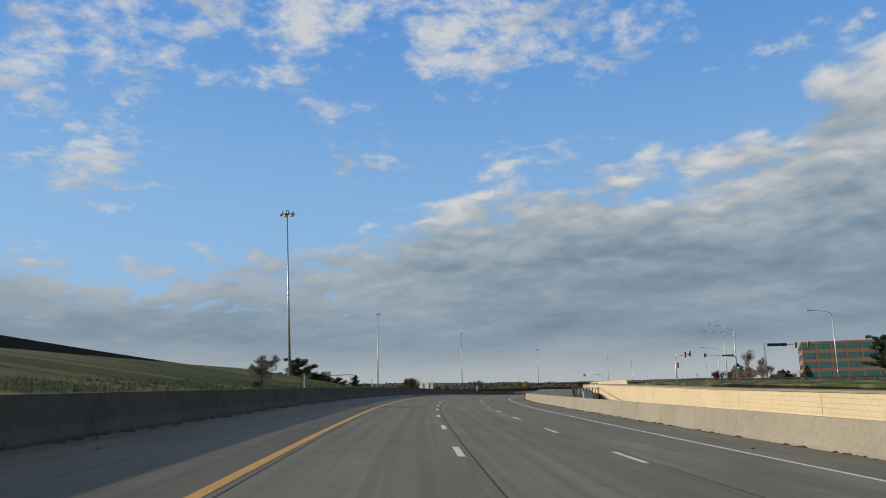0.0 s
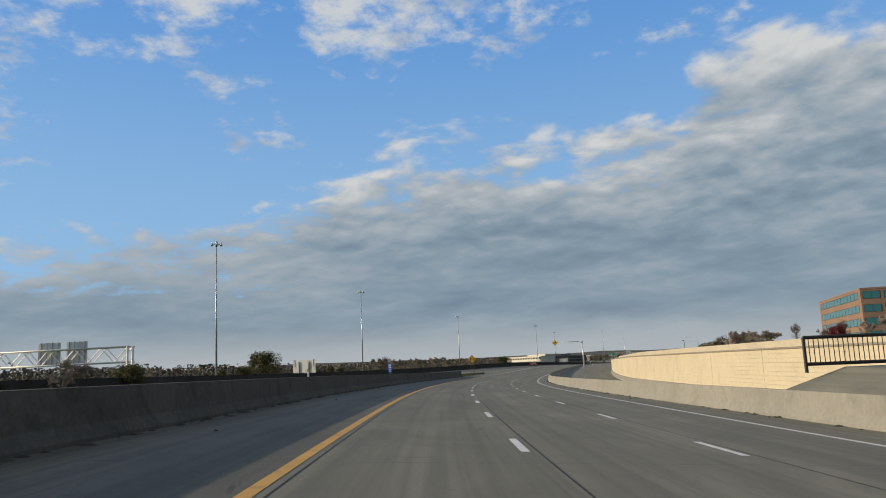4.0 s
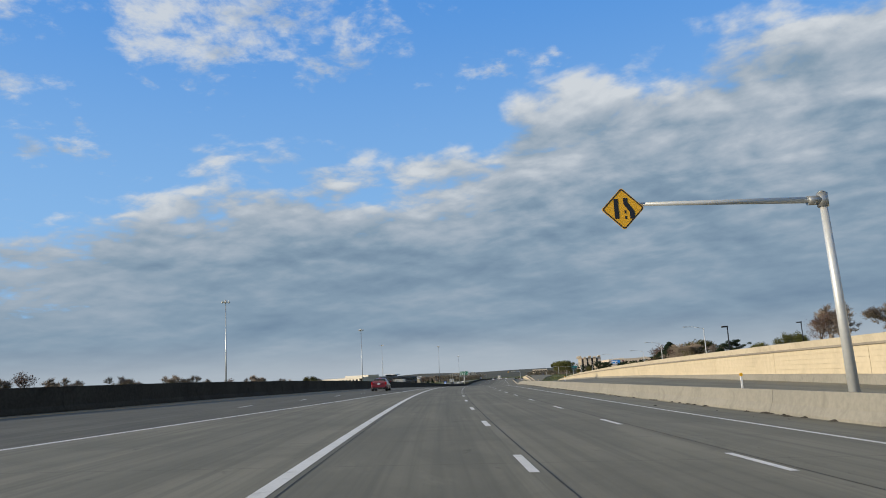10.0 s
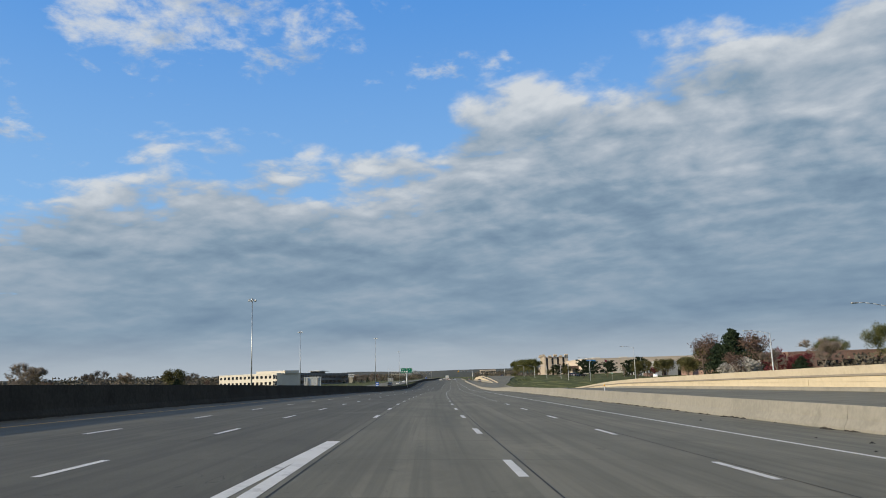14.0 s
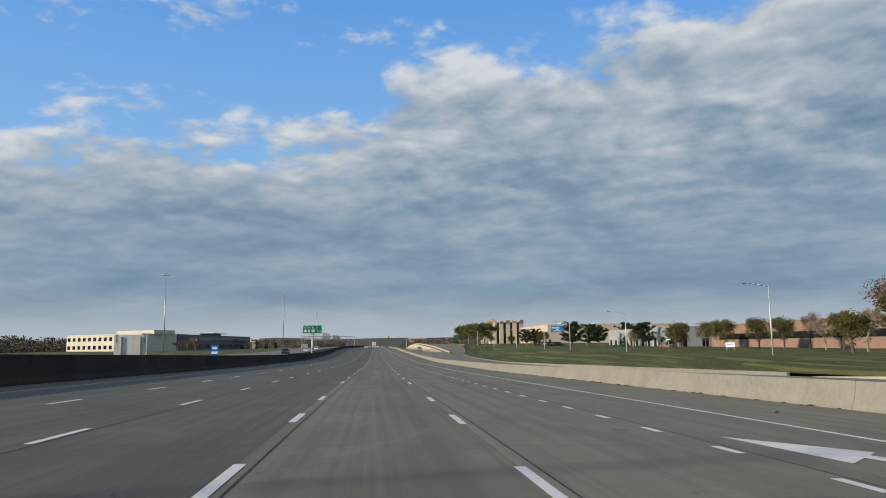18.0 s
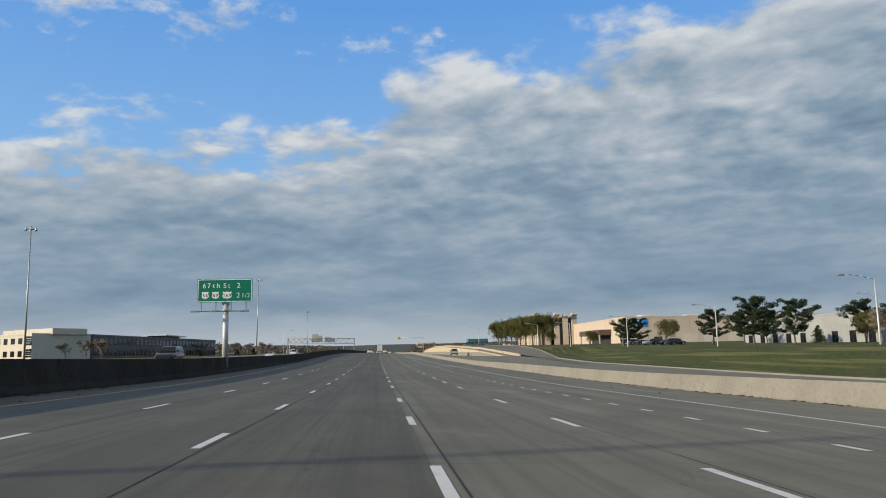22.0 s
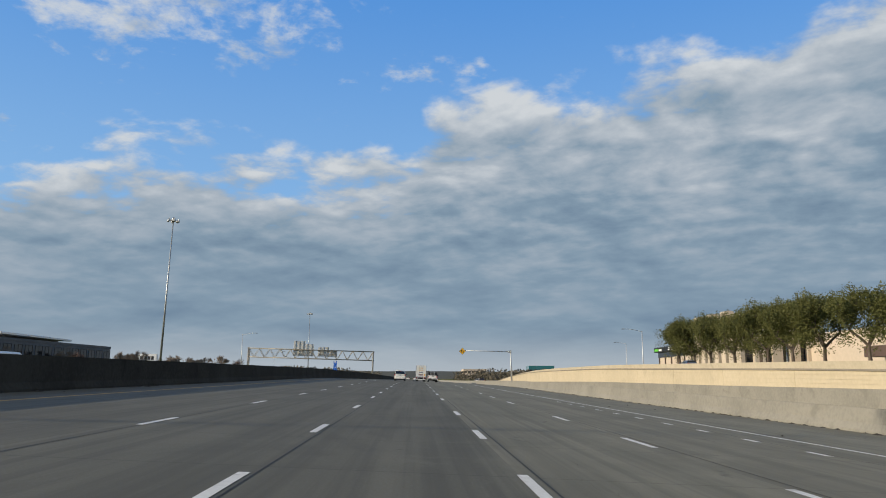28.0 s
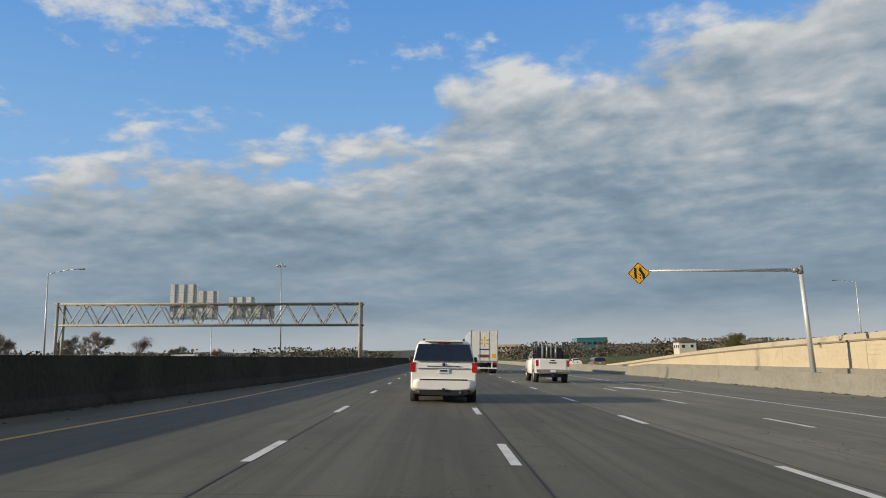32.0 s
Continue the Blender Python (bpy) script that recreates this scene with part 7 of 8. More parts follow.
# a brick monument sign and small signs on the lawn
p_ = thing("monument_sign", "wide red-brown brick monument sign on the lawn", "sign", m=put_at(797, 96, ground_at(797, 96) - 0.02, -64))
part("brick_panel", shape(lambda b: box(b, (-3.6, 0, -0.5), (3.6, 0.5, 1.55), 0.03)), M_BRICK, p_)
part("coping", shape(lambda b: box(b, (-3.7, -0.06, 1.55), (3.7, 0.56, 1.66), 0.02)), M_BRICK, p_)
p_ = thing("lawn_sign", "small white sign on two posts on the lawn", "sign", m=put_at(710, 76, ground_at(710, 76), -60))
part("sign_panel", shape(lambda b: box(b, (-1.1, 0, 0.7), (1.1, 0.06, 1.7))), M_SIGN_WHITE, p_)
part("text_bar", shape(lambda b: box(b, (-0.8, -0.008, 1.25), (0.8, -0.001, 1.45))), M_BLUE, p_)
for x in (-0.9, 0.9):
    part("post", shape(lambda b: box(b, (x - 0.05, 0.07, -0.5), (x + 0.05, 0.15, 1.6))), M_STEEL, p_)
p_ = thing("street_name_sign", "green street name sign on a steel post", "road sign", m=put_at(700, 58, ground_at(700, 58), -60))
part("post", shape(lambda b: tube(b, (0, 0, -0.5), (0, 0, 2.6), 0.045, 0.045, 8)), M_STEEL, p_)
part("sign_panel", shape(lambda b: box(b, (-0.65, -0.05, 2.3), (0.65, -0.045, 2.6))), M_GREEN, p_)
part("text_bar", shape(lambda b: box(b, (-0.5, -0.056, 2.4), (0.5, -0.052, 2.5))), M_SIGN_WHITE, p_)

p_ = thing("roof_canopy", "thin white roof plate over the dark entrance pavilion", "roof", m=put_at(1058, -106.4, 10.75, 90))
part("plate", shape(lambda b: box(b, (-19, -1.5, 0), (19, 9, 0.5), 0.04)), M_SIGN_WHITE, p_)

# ---- trees ----
def leaf_material(name, a, b, dry=None):
    m, n = material(name)
    r = n.add("ShaderNodeNewGeometry").outputs["Random Per Island"]
    col = n.mix(r, a, b)
    if dry:
        col = n.mix(n.remap(n.add("ShaderNodeObjectInfo").outputs["Random"], 0.3, 1.0, 0.0, 0.7), col, dry)
    finish(n, col, 0.7, 0.0, None, spec=0.25)
    return m


M_BARK = mottled("grey_brown_bark", (0.075, 0.058, 0.045), (0.13, 0.105, 0.085), 9, 1.0, 0.95)
M_TWIG = mottled("bare_twigs", (0.19, 0.155, 0.122), (0.29, 0.24, 0.19), 6, 0.8, 0.95)
M_LEAF = leaf_material("spring_leaf", (0.056, 0.066, 0.016), (0.125, 0.125, 0.038))
M_LEAF_OLIVE = leaf_material("olive_leaf", (0.055, 0.058, 0.016), (0.14, 0.125, 0.045))
M_PINE = leaf_material("pine_needle", (0.010, 0.022, 0.010), (0.030, 0.048, 0.020))
M_RED_LEAF = leaf_material("dark_red_leaf", (0.09, 0.018, 0.022), (0.19, 0.045, 0.050))
M_BUD = leaf_material("reddish_bud", (0.085, 0.052, 0.040), (0.165, 0.105, 0.080))
M_BLOSSOM = leaf_material("pale_blossom", (0.26, 0.25, 0.22), (0.42, 0.40, 0.36))
M_WOODS = leaf_material("far_woods", (0.058, 0.056, 0.040), (0.150, 0.125, 0.090))
rng = random.Random(7)


def leaves(bm, centre, radius, count, size, flat=1.0):
    """Small leaf clumps: bent quads strewn through a blob."""
    for _ in range(count):
        v = Vector((rng.gauss(0, 1), rng.gauss(0, 1), rng.gauss(0, 1))).normalized() * radius * rng.uniform(0.45, 1.05)
        p = centre + Vector((v.x, v.y, v.z * flat))
        n = Vector((rng.gauss(0, 1), rng.gauss(0, 1), rng.gauss(0, 1) + 0.4)).normalized()
        u = n.orthogonal().normalized()
        w = n.cross(u)
        a = rng.uniform(0, 6.28)
        u, w = u * math.cos(a) + w * math.sin(a), w * math.cos(a) - u * math.sin(a)
        k = size * rng.uniform(0.6, 1.4)
        q = [p + u * k, p + w * k * 0.6 + n * k * 0.25, p - u * k, p - w * k * 0.6 + n * k * 0.2]
        vs = [bm.verts.new(c) for c in q]
        bm.faces.new((vs[0], vs[1], vs[2]))
        bm.faces.new((vs[0], vs[2], vs[3]))


def grow(bm, a, way, length, r, depth, tips, spread, n=6):
    b = a + way * length
    mid = a + way * length * 0.5 + Vector((rng.uniform(-1, 1), rng.uniform(-1, 1), 0)) * length * 0.05
    tube(bm, a, mid, r, r * 0.82, n, False)
    tube(bm, mid, b, r * 0.82, r * 0.62, n, False)
    if depth == 0:
        tips.append(b)
        return
    for _ in range(rng.choice((2, 3, 3))):
        d = (way + Vector((rng.uniform(-1, 1), rng.uniform(-1, 1), rng.uniform(-0.25, 0.55))) * spread).normalized()
        grow(bm, b, d, length * rng.uniform(0.62, 0.85), r * 0.58, depth - 1, tips, spread, max(3, n - 1))
    tips.append(b)


def broadleaf(name, label, tall, wide, leafm, per, size, depth=4, spread=0.85, trunk=0.24, blob=0.19, fill=45):
    root = thing(name, label, "tree", "trees")
    bm = bmesh.new()
    tips = []
    grow(bm, Vector((0, 0, -0.6)), Vector((0, 0, 1)), tall * 0.20 + 0.6, trunk, depth, tips, spread)
    hi = max(t.z for t in tips)
    ext = max(max(abs(t.x), abs(t.y)) for t in tips) or 1
    for v in bm.verts:
        v.co.z *= tall * 0.94 / hi if v.co.z > 0 else 1
        v.co.x *= wide / 2 / ext * 0.9
        v.co.y *= wide / 2 / ext * 0.9
    part("trunk", bm, M_BARK if per > 0 and leafm is not M_TWIG else M_TWIG, root)
    bm = bmesh.new()
    for t in tips:
        leaves(bm, Vector((t.x * wide / 2 / ext * 0.9, t.y * wide / 2 / ext * 0.9, t.z * tall * 0.94 / hi)), blob * tall * 0.6, per, size)
    for _ in range(fill):
        v = Vector((rng.gauss(0, 1), rng.gauss(0, 1), rng.gauss(0, 1))).normalized() * rng.uniform(0.35, 0.98)
        leaves(bm, Vector((v.x * wide * 0.44, v.y * wide * 0.44, tall * (0.62 + v.z * 0.34))), tall * 0.11, per, size)
    part("crown", bm, leafm, root)
    return root


def twiggy(name, label, tall, wide):
    """A bare tree: limbs and a haze of fine twigs."""
    root = thing(name, label, "tree", "bare trees")
    bm = bmesh.new()
    tips = []
    grow(bm, Vector((0, 0, -0.6)), Vector((0, 0, 1)), tall * 0.25 + 0.6, 0.2, 4, tips, 0.65)
    hi = max(t.z for t in tips)
    ext = max(max(abs(t.x), abs(t.y)) for t in tips) or 1
    fx, fz = wide / 2 / ext * 0.9, tall * 0.92 / hi
    for v in bm.verts:
        v.co = Vector((v.co.x * fx, v.co.y * fx, v.co.z * (fz if v.co.z > 0 else 1)))
    part("trunk", bm, M_TWIG, root)
    bm = bmesh.new()
    for t in tips:
        c = Vector((t.x * fx, t.y * fx, t.z * fz))
        for _ in range(20):
            d = (Vector((c.x, c.y, (c.z - tall * 0.3))).normalized() + Vector((rng.gauss(0, 0.7), rng.gauss(0, 0.7), rng.gauss(0.2, 0.55)))).normalized()
            e = c + d * tall * rng.uniform(0.06, 0.15)
            tube(bm, c, e, 0.036, 0.016, 3, False)
    for _ in range(70):
        v = Vector((rng.gauss(0, 1), rng.gauss(0, 1), rng.gauss(0, 1))).normalized() * rng.uniform(0.3, 0.95)
        c = Vector((v.x * wide * 0.43, v.y * wide * 0.43, tall * (0.60 + v.z * 0.36)))
        for _k in range(13):
            d = (v * 0.6 + Vector((rng.gauss(0, 0.6), rng.gauss(0, 0.6), rng.gauss(0.35, 0.5)))).normalized()
            tube(bm, c - d * tall * 0.04, c + d * tall * rng.uniform(0.03, 0.09), 0.030, 0.014, 3, False)
    part("crown", bm, M_TWIG, root)
    return root


def conifer(name, label, tall, wide):
    root = thing(name, label, "tree", "conifers")
    part("trunk", shape(lambda b: tube(b, (0, 0, -0.6), (0, 0, tall * 0.97), 0.24, 0.03, 8)), M_BARK, root)
    bm = bmesh.new()
    n = int(tall * 12)
    for k in range(n):
        f = (k + rng.random()) / n
        z = tall * (0.06 + f * 0.92)
        r = wide / 2 * (1 - f ** 1.6) ** 0.75 * rng.uniform(0.45, 1.15) + 0.12
        a = rng.uniform(0, 6.28)
        tip = Vector((math.cos(a) * r, math.sin(a) * r, z - r * 0.18))
        tube(bm, (0, 0, z), tip, 0.05, 0.02, 3, False)
        for q in (0.45, 0.75, 1.0):
            leaves(bm, Vector((tip.x * q, tip.y * q, z + (tip.z - z) * q)), 0.24 * r + 0.25, 15, 0.20, 0.5)
    part("crown", bm, M_PINE, root)
    return root


def pine(name, label, tall, wide):
    """An open-grown pine: a bare bole, crooked limbs and flat, separate pads of needles with sky between them."""
    root = thing(name, label, "tree", "conifers")
    wood, crown = bmesh.new(), bmesh.new()
    spine = [Vector((rng.uniform(-0.25, 0.25) * k, rng.uniform(-0.25, 0.25) * k, -0.6 + (tall * 0.95 + 0.6) * k / 5)) for k in range(6)]
    for k in range(5):
        tube(wood, spine[k], spine[k + 1], 0.24 * (1 - k / 5.6), 0.24 * (1 - (k + 1) / 5.6), 8, False)

    def on_spine(f):
        k = min(4, int(f * 5))
        return spine[k].lerp(spine[k + 1], f * 5 - k)

    for k in range(21):
        f = 0.26 + 0.72 * (k + rng.random() * 0.8) / 21
        root_p = on_spine(min(f, 0.99))
        reach = wide / 2 * (0.45 + 0.75 * math.sin(min(1.0, (f - 0.15) * 1.35) * 3.0)) * rng.uniform(0.45, 1.15) + 0.5
        a = k * 2.4 + rng.uniform(-0.5, 0.5)
        tip = root_p + Vector((math.cos(a) * reach, math.sin(a) * reach, reach * rng.uniform(0.05, 0.38)))
        elbow = root_p.lerp(tip, 0.5) + Vector((rng.uniform(-0.2, 0.2), rng.uniform(-0.2, 0.2), -0.08 * reach))
        tube(wood, root_p, elbow, 0.085 * (1.25 - f), 0.06 * (1.25 - f), 5, False)
        tube(wood, elbow, tip, 0.06 * (1.25 - f), 0.02, 4, False)
        for q, size in ((0.45, 0.55), (0.72, 0.8), (1.0, 0.95)):
            c = root_p.lerp(elbow, q * 2) if q < 0.5 else elbow.lerp(tip, q * 2 - 1)
            for _ in range(2):
                leaves(crown, c + Vector((rng.uniform(-0.5, 0.5), rng.uniform(-0.5, 0.5), rng.uniform(0.05, 0.35))), size * rng.uniform(0.8, 1.35), 84, 0.16, 0.55)
    leaves(crown, spine[5], 0.9, 160, 0.16, 0.9)
    for _ in range(26):
        p_ = on_spine(rng.uniform(0.35, 0.95))
        leaves(crown, p_ + Vector((rng.gauss(0, wide * 0.13), rng.gauss(0, wide * 0.13), 0)), 0.9, 60, 0.16, 0.6)
    part("trunk", wood, M_BARK, root)
    part("crown", crown, M_PINE, root)
    return root


TREES = {
    "green": broadleaf("leafy_tree", "broad tree in fresh green spring leaf", 10, 10, M_LEAF, 110, 0.115),
    "olive": broadleaf("leafy_tree", "tree with thin olive spring leaf", 8, 8, M_LEAF_OLIVE, 40, 0.15),
    "red": broadleaf("ornamental_tree", "tree with dark red spring leaf", 8, 7, M_RED_LEAF, 50, 0.16),
    "bud": broadleaf("budding_tree", "tree hazy with reddish-brown buds", 9, 6.0, M_BUD, 18, 0.12, spread=0.5, fill=20),
    "white": broadleaf("blossom_bush", "low bush in pale blossom", 4, 5, M_BLOSSOM, 24, 0.14, 3),
    "bare": twiggy("bare_tree", "leafless grey-brown tree with fine twigs", 9, 8.5),
    "pine": pine("pine_tree", "dark ragged pine tree with bare lower trunk", 11, 8.5),
    "fir": conifer("fir_tree", "dense dark green conifer", 10, 7.5),
}
for t in TREES.values():
    t.matrix_basis = pose(0, 0, -400)


used = set()


def plant(kind, s, d, tall, z=None, wide=1.0, base=10.0):
    src = TREES[kind]
    ref = {"green": 10, "olive": 8, "red": 8, "bud": 9, "white": 4, "bare": 9, "pine": 11, "fir": 10}[kind]
    p = level(s, d, (ground_at(s, d) if z is None else z) + 0.05)
    k = tall / ref
    m = Matrix.Translation(p) @ Matrix.Rotation(rng.uniform(0, 6.28), 4, "Z") @ Matrix.Diagonal((k * wide, k * wide, k, 1))
    if kind not in used:
        used.add(kind)
        src.matrix_basis = m
        return src
    return copy_thing(src, m)


# by the mound and the first mast
for k, s, d, h in (("pine", 140, -34, 7.2), ("pine", 146, -32, 6.8), ("pine", 150, -29, 6.0), ("fir", 157, -27, 4.6), ("bare", 149, -37, 6.5), ("bare", 160, -26, 3.6), ("olive", 243, -37.5, 6.4), ("olive", 238, -39, 5.0), ("bare", 246, -38.5, 6.2), ("bare", 241, -40, 5.5),
                   ("pine", 143, -38, 7.4), ("fir", 152, -31, 5.6), ("fir", 148, -27, 3.4), ("bare", 154, -33, 7.0), ("olive", 160, -36, 5)):
    plant(k, s, d, h)
for k, s, d, h, w in (("pine", 146, -35, 7.4, 1.2), ("pine", 142, -31, 6.8, 1.2), ("fir", 150, -33, 6.2, 1.3), ("fir", 147, -29, 5.2, 1.4), ("fir", 154, -28, 4.4, 1.5), ("fir", 160, -30, 4.2, 1.5), ("olive", 156, -34, 6, 1.2), ("bare", 165, -33, 5, 1.2), ("fir", 172, -34, 4.4, 1.4), ("fir", 180, -37, 4.2, 1.4), ("bare", 190, -38, 5.5, 1.2), ("olive", 205, -40, 5, 1.2)):
    plant(k, s, d, h, wide=w)
# the row of bare trees beyond the median, along the far side
for k, s, d, h in (("bare", 368, -88, 5.6), ("bare", 435, -85, 7.3), ("bare", 441, -88, 7), ("bud", 448, -86, 6), ("bare", 456, -86, 7), ("bare", 463, -84, 6.4), ("bare", 484, -86, 7.6), ("bare", 491, -88, 7), ("bare", 515, -86, 8.3), ("bare", 531, -87, 8.3), ("bare", 537, -85, 7), ("bud", 560, -88, 6.5), ("bare", 580, -86, 8.6), ("bare", 588, -88, 8), ("bare", 612, -85, 7.5), ("fir", 672, -88, 9), ("olive", 678, -90, 8.5), ("bare", 640, -90, 7.5), ("bare", 700, -92, 8), ("fir", 410, -88, 3.8), ("fir", 415, -86, 3.4), ("olive", 386, -80, 3.4), ("olive", 345, -72, 3), ("fir", 352, -70, 2.8)):
    plant(k, s, d, h * 1.25, wide=1.1)
# saplings on the bank behind the barrier
for k, s, d, h in (("bare", 50.5, -11.6, 3.4), ("bare", 49.6, -11.4, 2.6), ("olive", 49.0, -11.4, 1.0), ("bare", 66.5, -12.0, 2.2), ("bare", 104, -33, 2.4)):
    plant(k, s, d, h, z=1.1 if d > -20 else None)
# beyond the street by the first bridge
for s, d in ((200, 60), (215, 66), (228, 62), (240, 70), (255, 64), (270, 72), (285, 66), (300, 74), (318, 70), (335, 78), (350, 70)):
    plant("bud" if int(s) % 3 else "bare", s, d, rng.uniform(6, 9), wide=0.7)
plant("fir", 175, 68, 6.5)
plant("pine", 128, 66, 10)
plant("red", 262, 58, 4)
# above the south wall
for k, s, d, h, w in (("bare", 404, 66, 9.4, 1.4), ("bare", 396, 68, 9, 1.4), ("bare", 412, 70, 10, 1.4), ("bud", 404, 60, 7, 1.3), ("bare", 418, 64, 10, 1.2), ("bare", 432, 60, 11.5, 1), ("bare", 445, 68, 12, 1), ("bud", 424, 55, 8, 1), ("fir", 476, 55, 8.6, 1.5), ("fir", 482, 57, 7.6, 1.5), ("fir", 470, 57, 7.0, 1.4), ("pine", 478, 59, 8.4, 1.3), ("fir", 465, 60, 6.0, 1.3), ("bare", 498, 55, 8.6, 1.5), ("olive", 503, 57, 9.0, 1.5), ("bare", 508, 56, 9, 1.5), ("bare", 515, 54, 8, 1.3), ("bare", 492, 58, 7.4, 1.4),
                      ("fir", 560, 62, 8.5, 1.3), ("fir", 566, 64, 8, 1.3), ("red", 576, 66, 9.8, 1.3), ("red", 583, 68, 9.4, 1.2), ("bud", 590, 62, 8, 1.2), ("bare", 548, 60, 8, 1.2), ("fir", 626, 75, 10.6, 1.3), ("fir", 633, 77, 11.2, 1.3), ("fir", 641, 80, 10.4, 1.3), ("fir", 620, 78, 9, 1.2), ("fir", 630, 72, 8, 1.3), ("red", 601, 75, 11.2, 1.2), ("red", 595, 78, 10, 1.1),
                      ("bud", 613, 76, 10.4, 1.3), ("bud", 652, 75, 11.2, 1.3), ("bud", 659, 79, 10, 1.2), ("bud", 648, 82, 10, 1), ("white", 606, 66, 3.6, 1.3), ("white", 600, 68, 3.4, 1.3), ("bare", 570, 62, 8, 1), ("olive", 656, 78, 9, 1.2), ("olive", 664, 74, 8.5, 1.2), ("bare", 672, 82, 10, 1.2), ("fir", 668, 104, 12, 1), ("fir", 680, 108, 11.5, 1), ("bare", 700, 92, 9, 1)):
    grown = 1.0 if not 590 < s < 660 else 2.7 if k == "fir" else 1.38
    plant(k, s, d, h * grown, wide=w * (0.85 if 590 < s < 660 else 1.0))
# on the grass before the offices
for k, s, d, h in (("pine", 806, 66, 11.8), ("pine", 799, 70, 10.5), ("pine", 873, 67, 9.6), ("pine", 819, 97, 11.5), ("pine", 909, 119, 13.5), ("pine", 862, 92, 11), ("olive", 760, 86, 8.6), ("olive", 771, 98, 9.4), ("olive", 745, 78, 8.4), ("olive", 728, 84, 8.8), ("olive", 716, 92, 9), ("red", 786, 96, 8.5), ("pine", 752, 80, 7.5),
                   ("pine", 845, 76, 11), ("pine", 790, 86, 10.5), ("fir", 828, 92, 8), ("green", 690, 132, 12), ("green", 670, 140, 12), ("fir", 712, 150, 14), ("bare", 775, 122, 11), ("olive", 842, 63, 7.4), ("bare", 876, 64, 9.5), ("pine", 864, 61, 9.4), ("olive", 895, 60, 5.4), ("olive", 935, 57, 5.5), ("olive", 735, 96, 9.6), ("bud", 722, 102, 10), ("olive", 700, 96, 9), ("olive", 806, 88, 7), ("bare", 796, 84, 8), ("pine", 835, 84, 10)):
    plant(k, s, d, h * (1.18 if k == "pine" else 1.05), wide=1.0)
# the row of leafy trees by the concrete tower
for i in range(11):
    plant("green", 935 + i * 7.7 + rng.uniform(-1.5, 1.5), 51 + rng.uniform(-2, 4), rng.uniform(8.1, 9.5), z=2.2, wide=1.1)
for k, s, d, h in (("olive", 1143, 58, 6.2), ("bare", 1160, 62, 5), ("bare", 1128, 55, 4), ("bare", 1100, 50, 4.5), ("fir", 1062, -82, 6), ("bare", 1080, -78, 8), ("bare", 1092, -76, 8.5), ("bare", 1105, -72, 6.5), ("fir", 1020, -84, 5.5), ("bare", 1030, -86, 8), ("bud", 1012, -74, 6),
                   ("bare", 880, -82, 7), ("bare", 886, -80, 7.5), ("bare", 872, -84, 6), ("bare", 1130, -66, 4), ("bare", 1150, -70, 4), ("fir", 1112, -76, 9.5), ("bare", 1108, -84, 10), ("bare", 1121, -74, 10.5), ("bare", 1128, -80, 10), ("bare", 1100, -92, 10.5), ("bare", 1094, -98, 9.5), ("bud", 1138, -72, 8.5), ("bare", 1160, -70, 7.5), ("bare", 1178, -66, 7), ("fir", 1052, -74, 7.5), ("bare", 1048, -80, 8.5), ("bare", 1040, -72, 8.5), ("olive", 1150, 60, 8.4), ("bare", 1172, 66, 8.5), ("bare", 1120, 52, 6.5)):
    plant(k, s, d, h)
for i in range(26):
    plant(rng.choice(("bare", "bud", "bare", "olive")), 330 + i * 17 + rng.uniform(-6, 6), -100 - rng.uniform(0, 40), rng.uniform(4.5, 8))


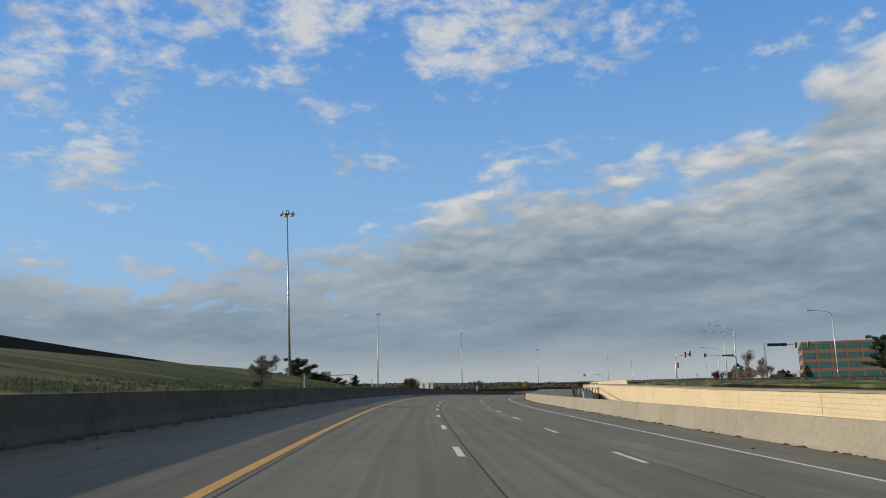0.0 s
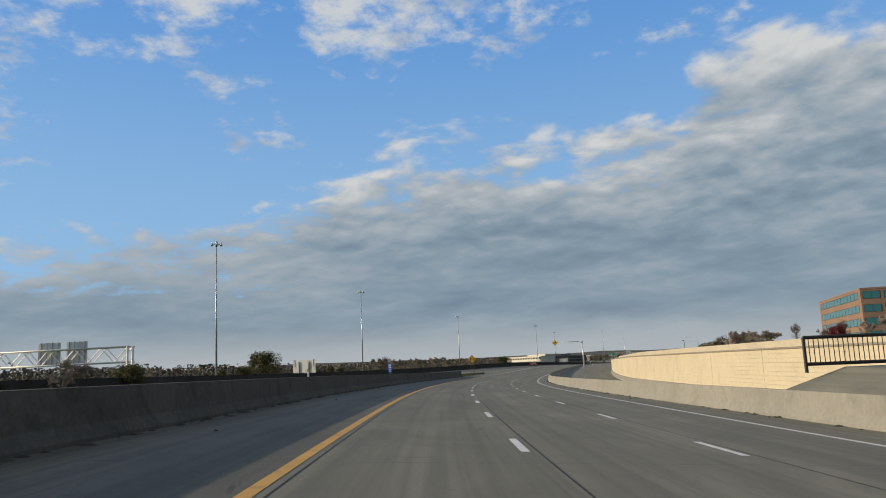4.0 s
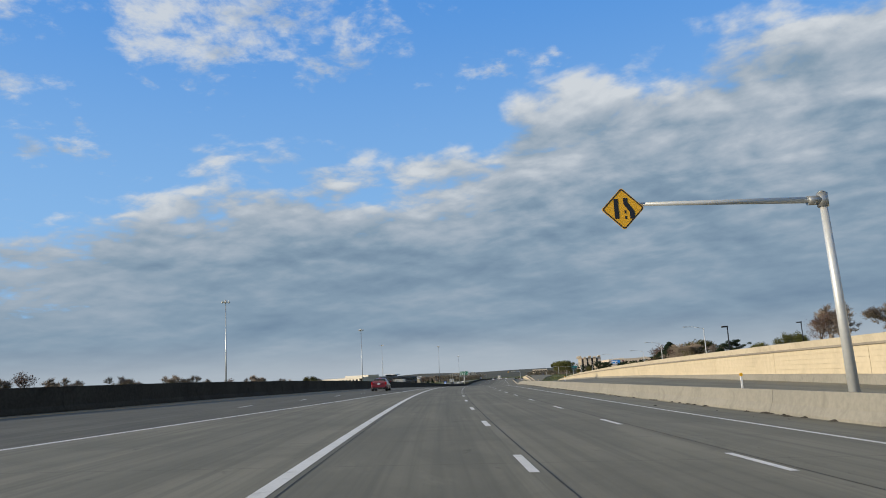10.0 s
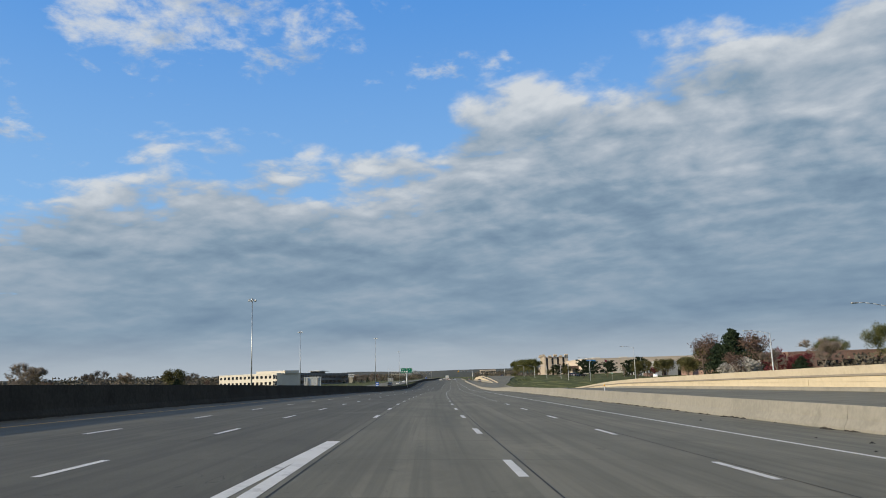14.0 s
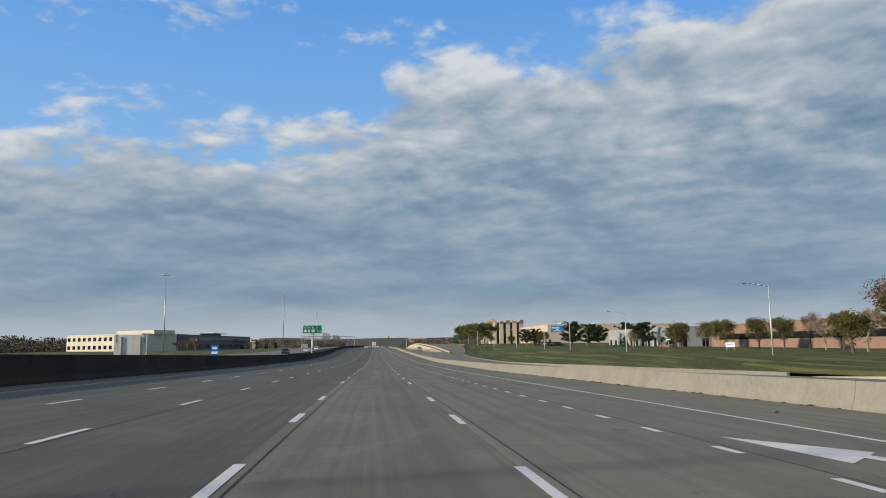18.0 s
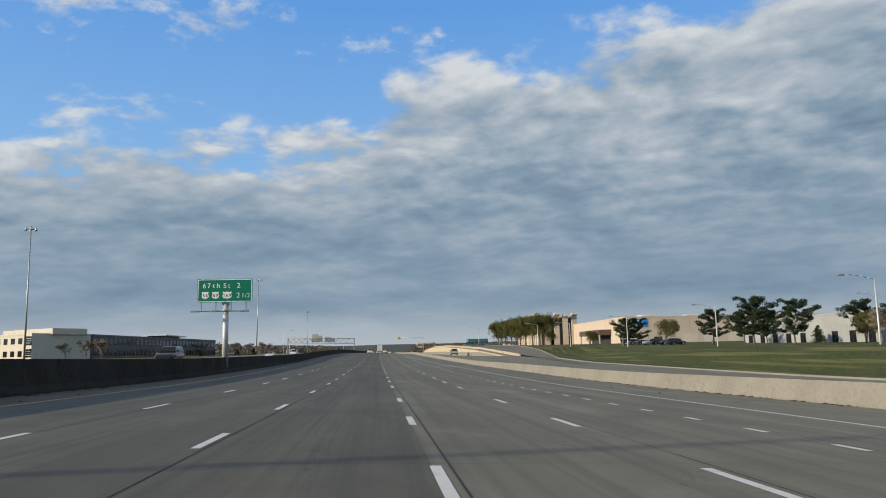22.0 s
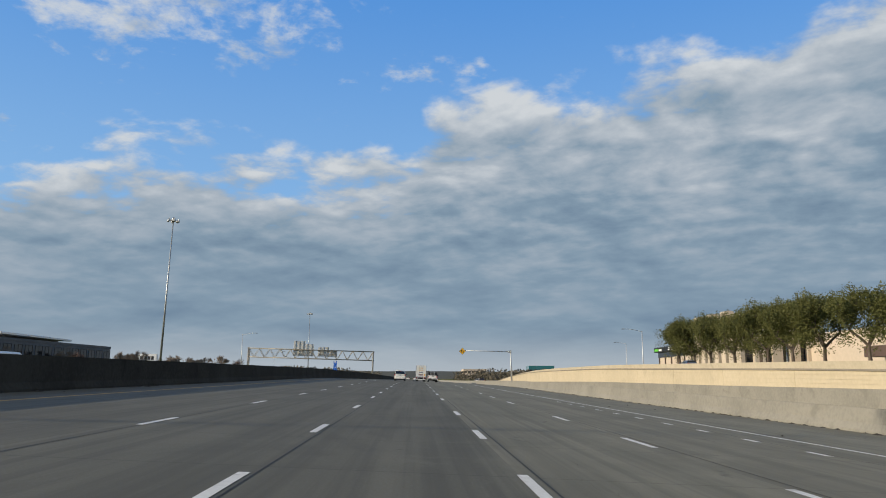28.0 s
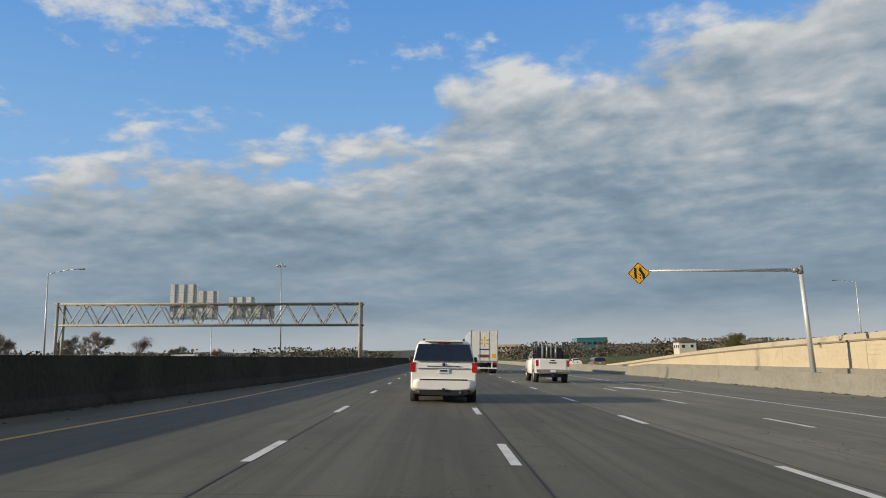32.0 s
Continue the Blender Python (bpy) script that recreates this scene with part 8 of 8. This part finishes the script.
def far_woods():
    """Belts of far trees and scrub: thousands of small twiggy clumps."""
    r = np.random.RandomState(21)
    verts = []

    def clump(p, h, n=165):
        c = np.array(p) + np.column_stack([r.normal(0, h * 0.40, n), r.normal(0, h * 0.40, n), h * (0.03 + 0.85 * r.rand(n) ** 1.2)])
        u = r.normal(0, 1, (n, 3))
        u *= (h * r.uniform(0.045, 0.10, n) / np.linalg.norm(u, axis=1))[:, None]
        w = np.cross(u, r.normal(0, 1, (n, 3)))
        w *= (h * r.uniform(0.035, 0.08, n) / np.maximum(np.linalg.norm(w, axis=1), 1e-6))[:, None]
        verts.append(np.stack([c - u, c + w, c + u, c - w], 1).reshape(-1, 3))
    for a, b, d0, d1, n, lo, hi in ((120, 1750, -175, -205, 520, 5.5, 10), (120, 1750, -240, -420, 560, 8, 15), (200, 700, 125, 170, 160, 6, 10), (250, 1700, 180, 330, 420, 6, 11)):
        for i in range(n):
            clump(level(a + (b - a) * (i + r.rand()) / n, r.uniform(d0, d1), -1.2), r.uniform(lo, hi))
    for i in range(900):
        s, d = r.uniform(1330, 1800), r.uniform(-420, 380)
        if abs(d + 5) > 42:
            clump(level(s, d, -0.6), r.uniform(5, 11))
    v = np.concatenate(verts)
    me = mesh_of("far_woods", v.tolist(), np.arange(len(v)).reshape(-1, 4).tolist(), M_WOODS)
    return tagged(new("far_woods", me), "brown and olive belts of far leafless woods", "woods", kind="stuff")


far_woods()


def far_hills():
    """A low wooded rise on the horizon."""
    verts, faces = [], []
    n = 90
    for i in range(n + 1):
        a = radians(-75 + 150 * i / n) - radians(20)
        for j, (rad, zz) in enumerate(((2250, -6), (2500, 1), (2900, 1), (3300, -6))):
            z = zz if j in (0, 3) else 25 + 15 * noise.noise(Vector((i * 0.09, j * 0.3, 1.0))) + 5 * noise.noise(Vector((i * 0.9, j, 4.0)))
            b = -a
            verts.append((150 + math.sin(b) * rad, 200 + math.cos(b) * rad, z))
    for i in range(n):
        for j in range(3):
            faces.append((i * 4 + j, (i + 1) * 4 + j, (i + 1) * 4 + j + 1, i * 4 + j + 1))
    m = mottled("hazy_wooded_hill", (0.050, 0.058, 0.050), (0.085, 0.082, 0.065), 0.06, 0.006, 0.95)
    return tagged(new("far_hills", mesh_of("far_hills", verts, faces, m, smooth=True)), "low wooded hills on the horizon", "hills", kind="structure")


far_hills()
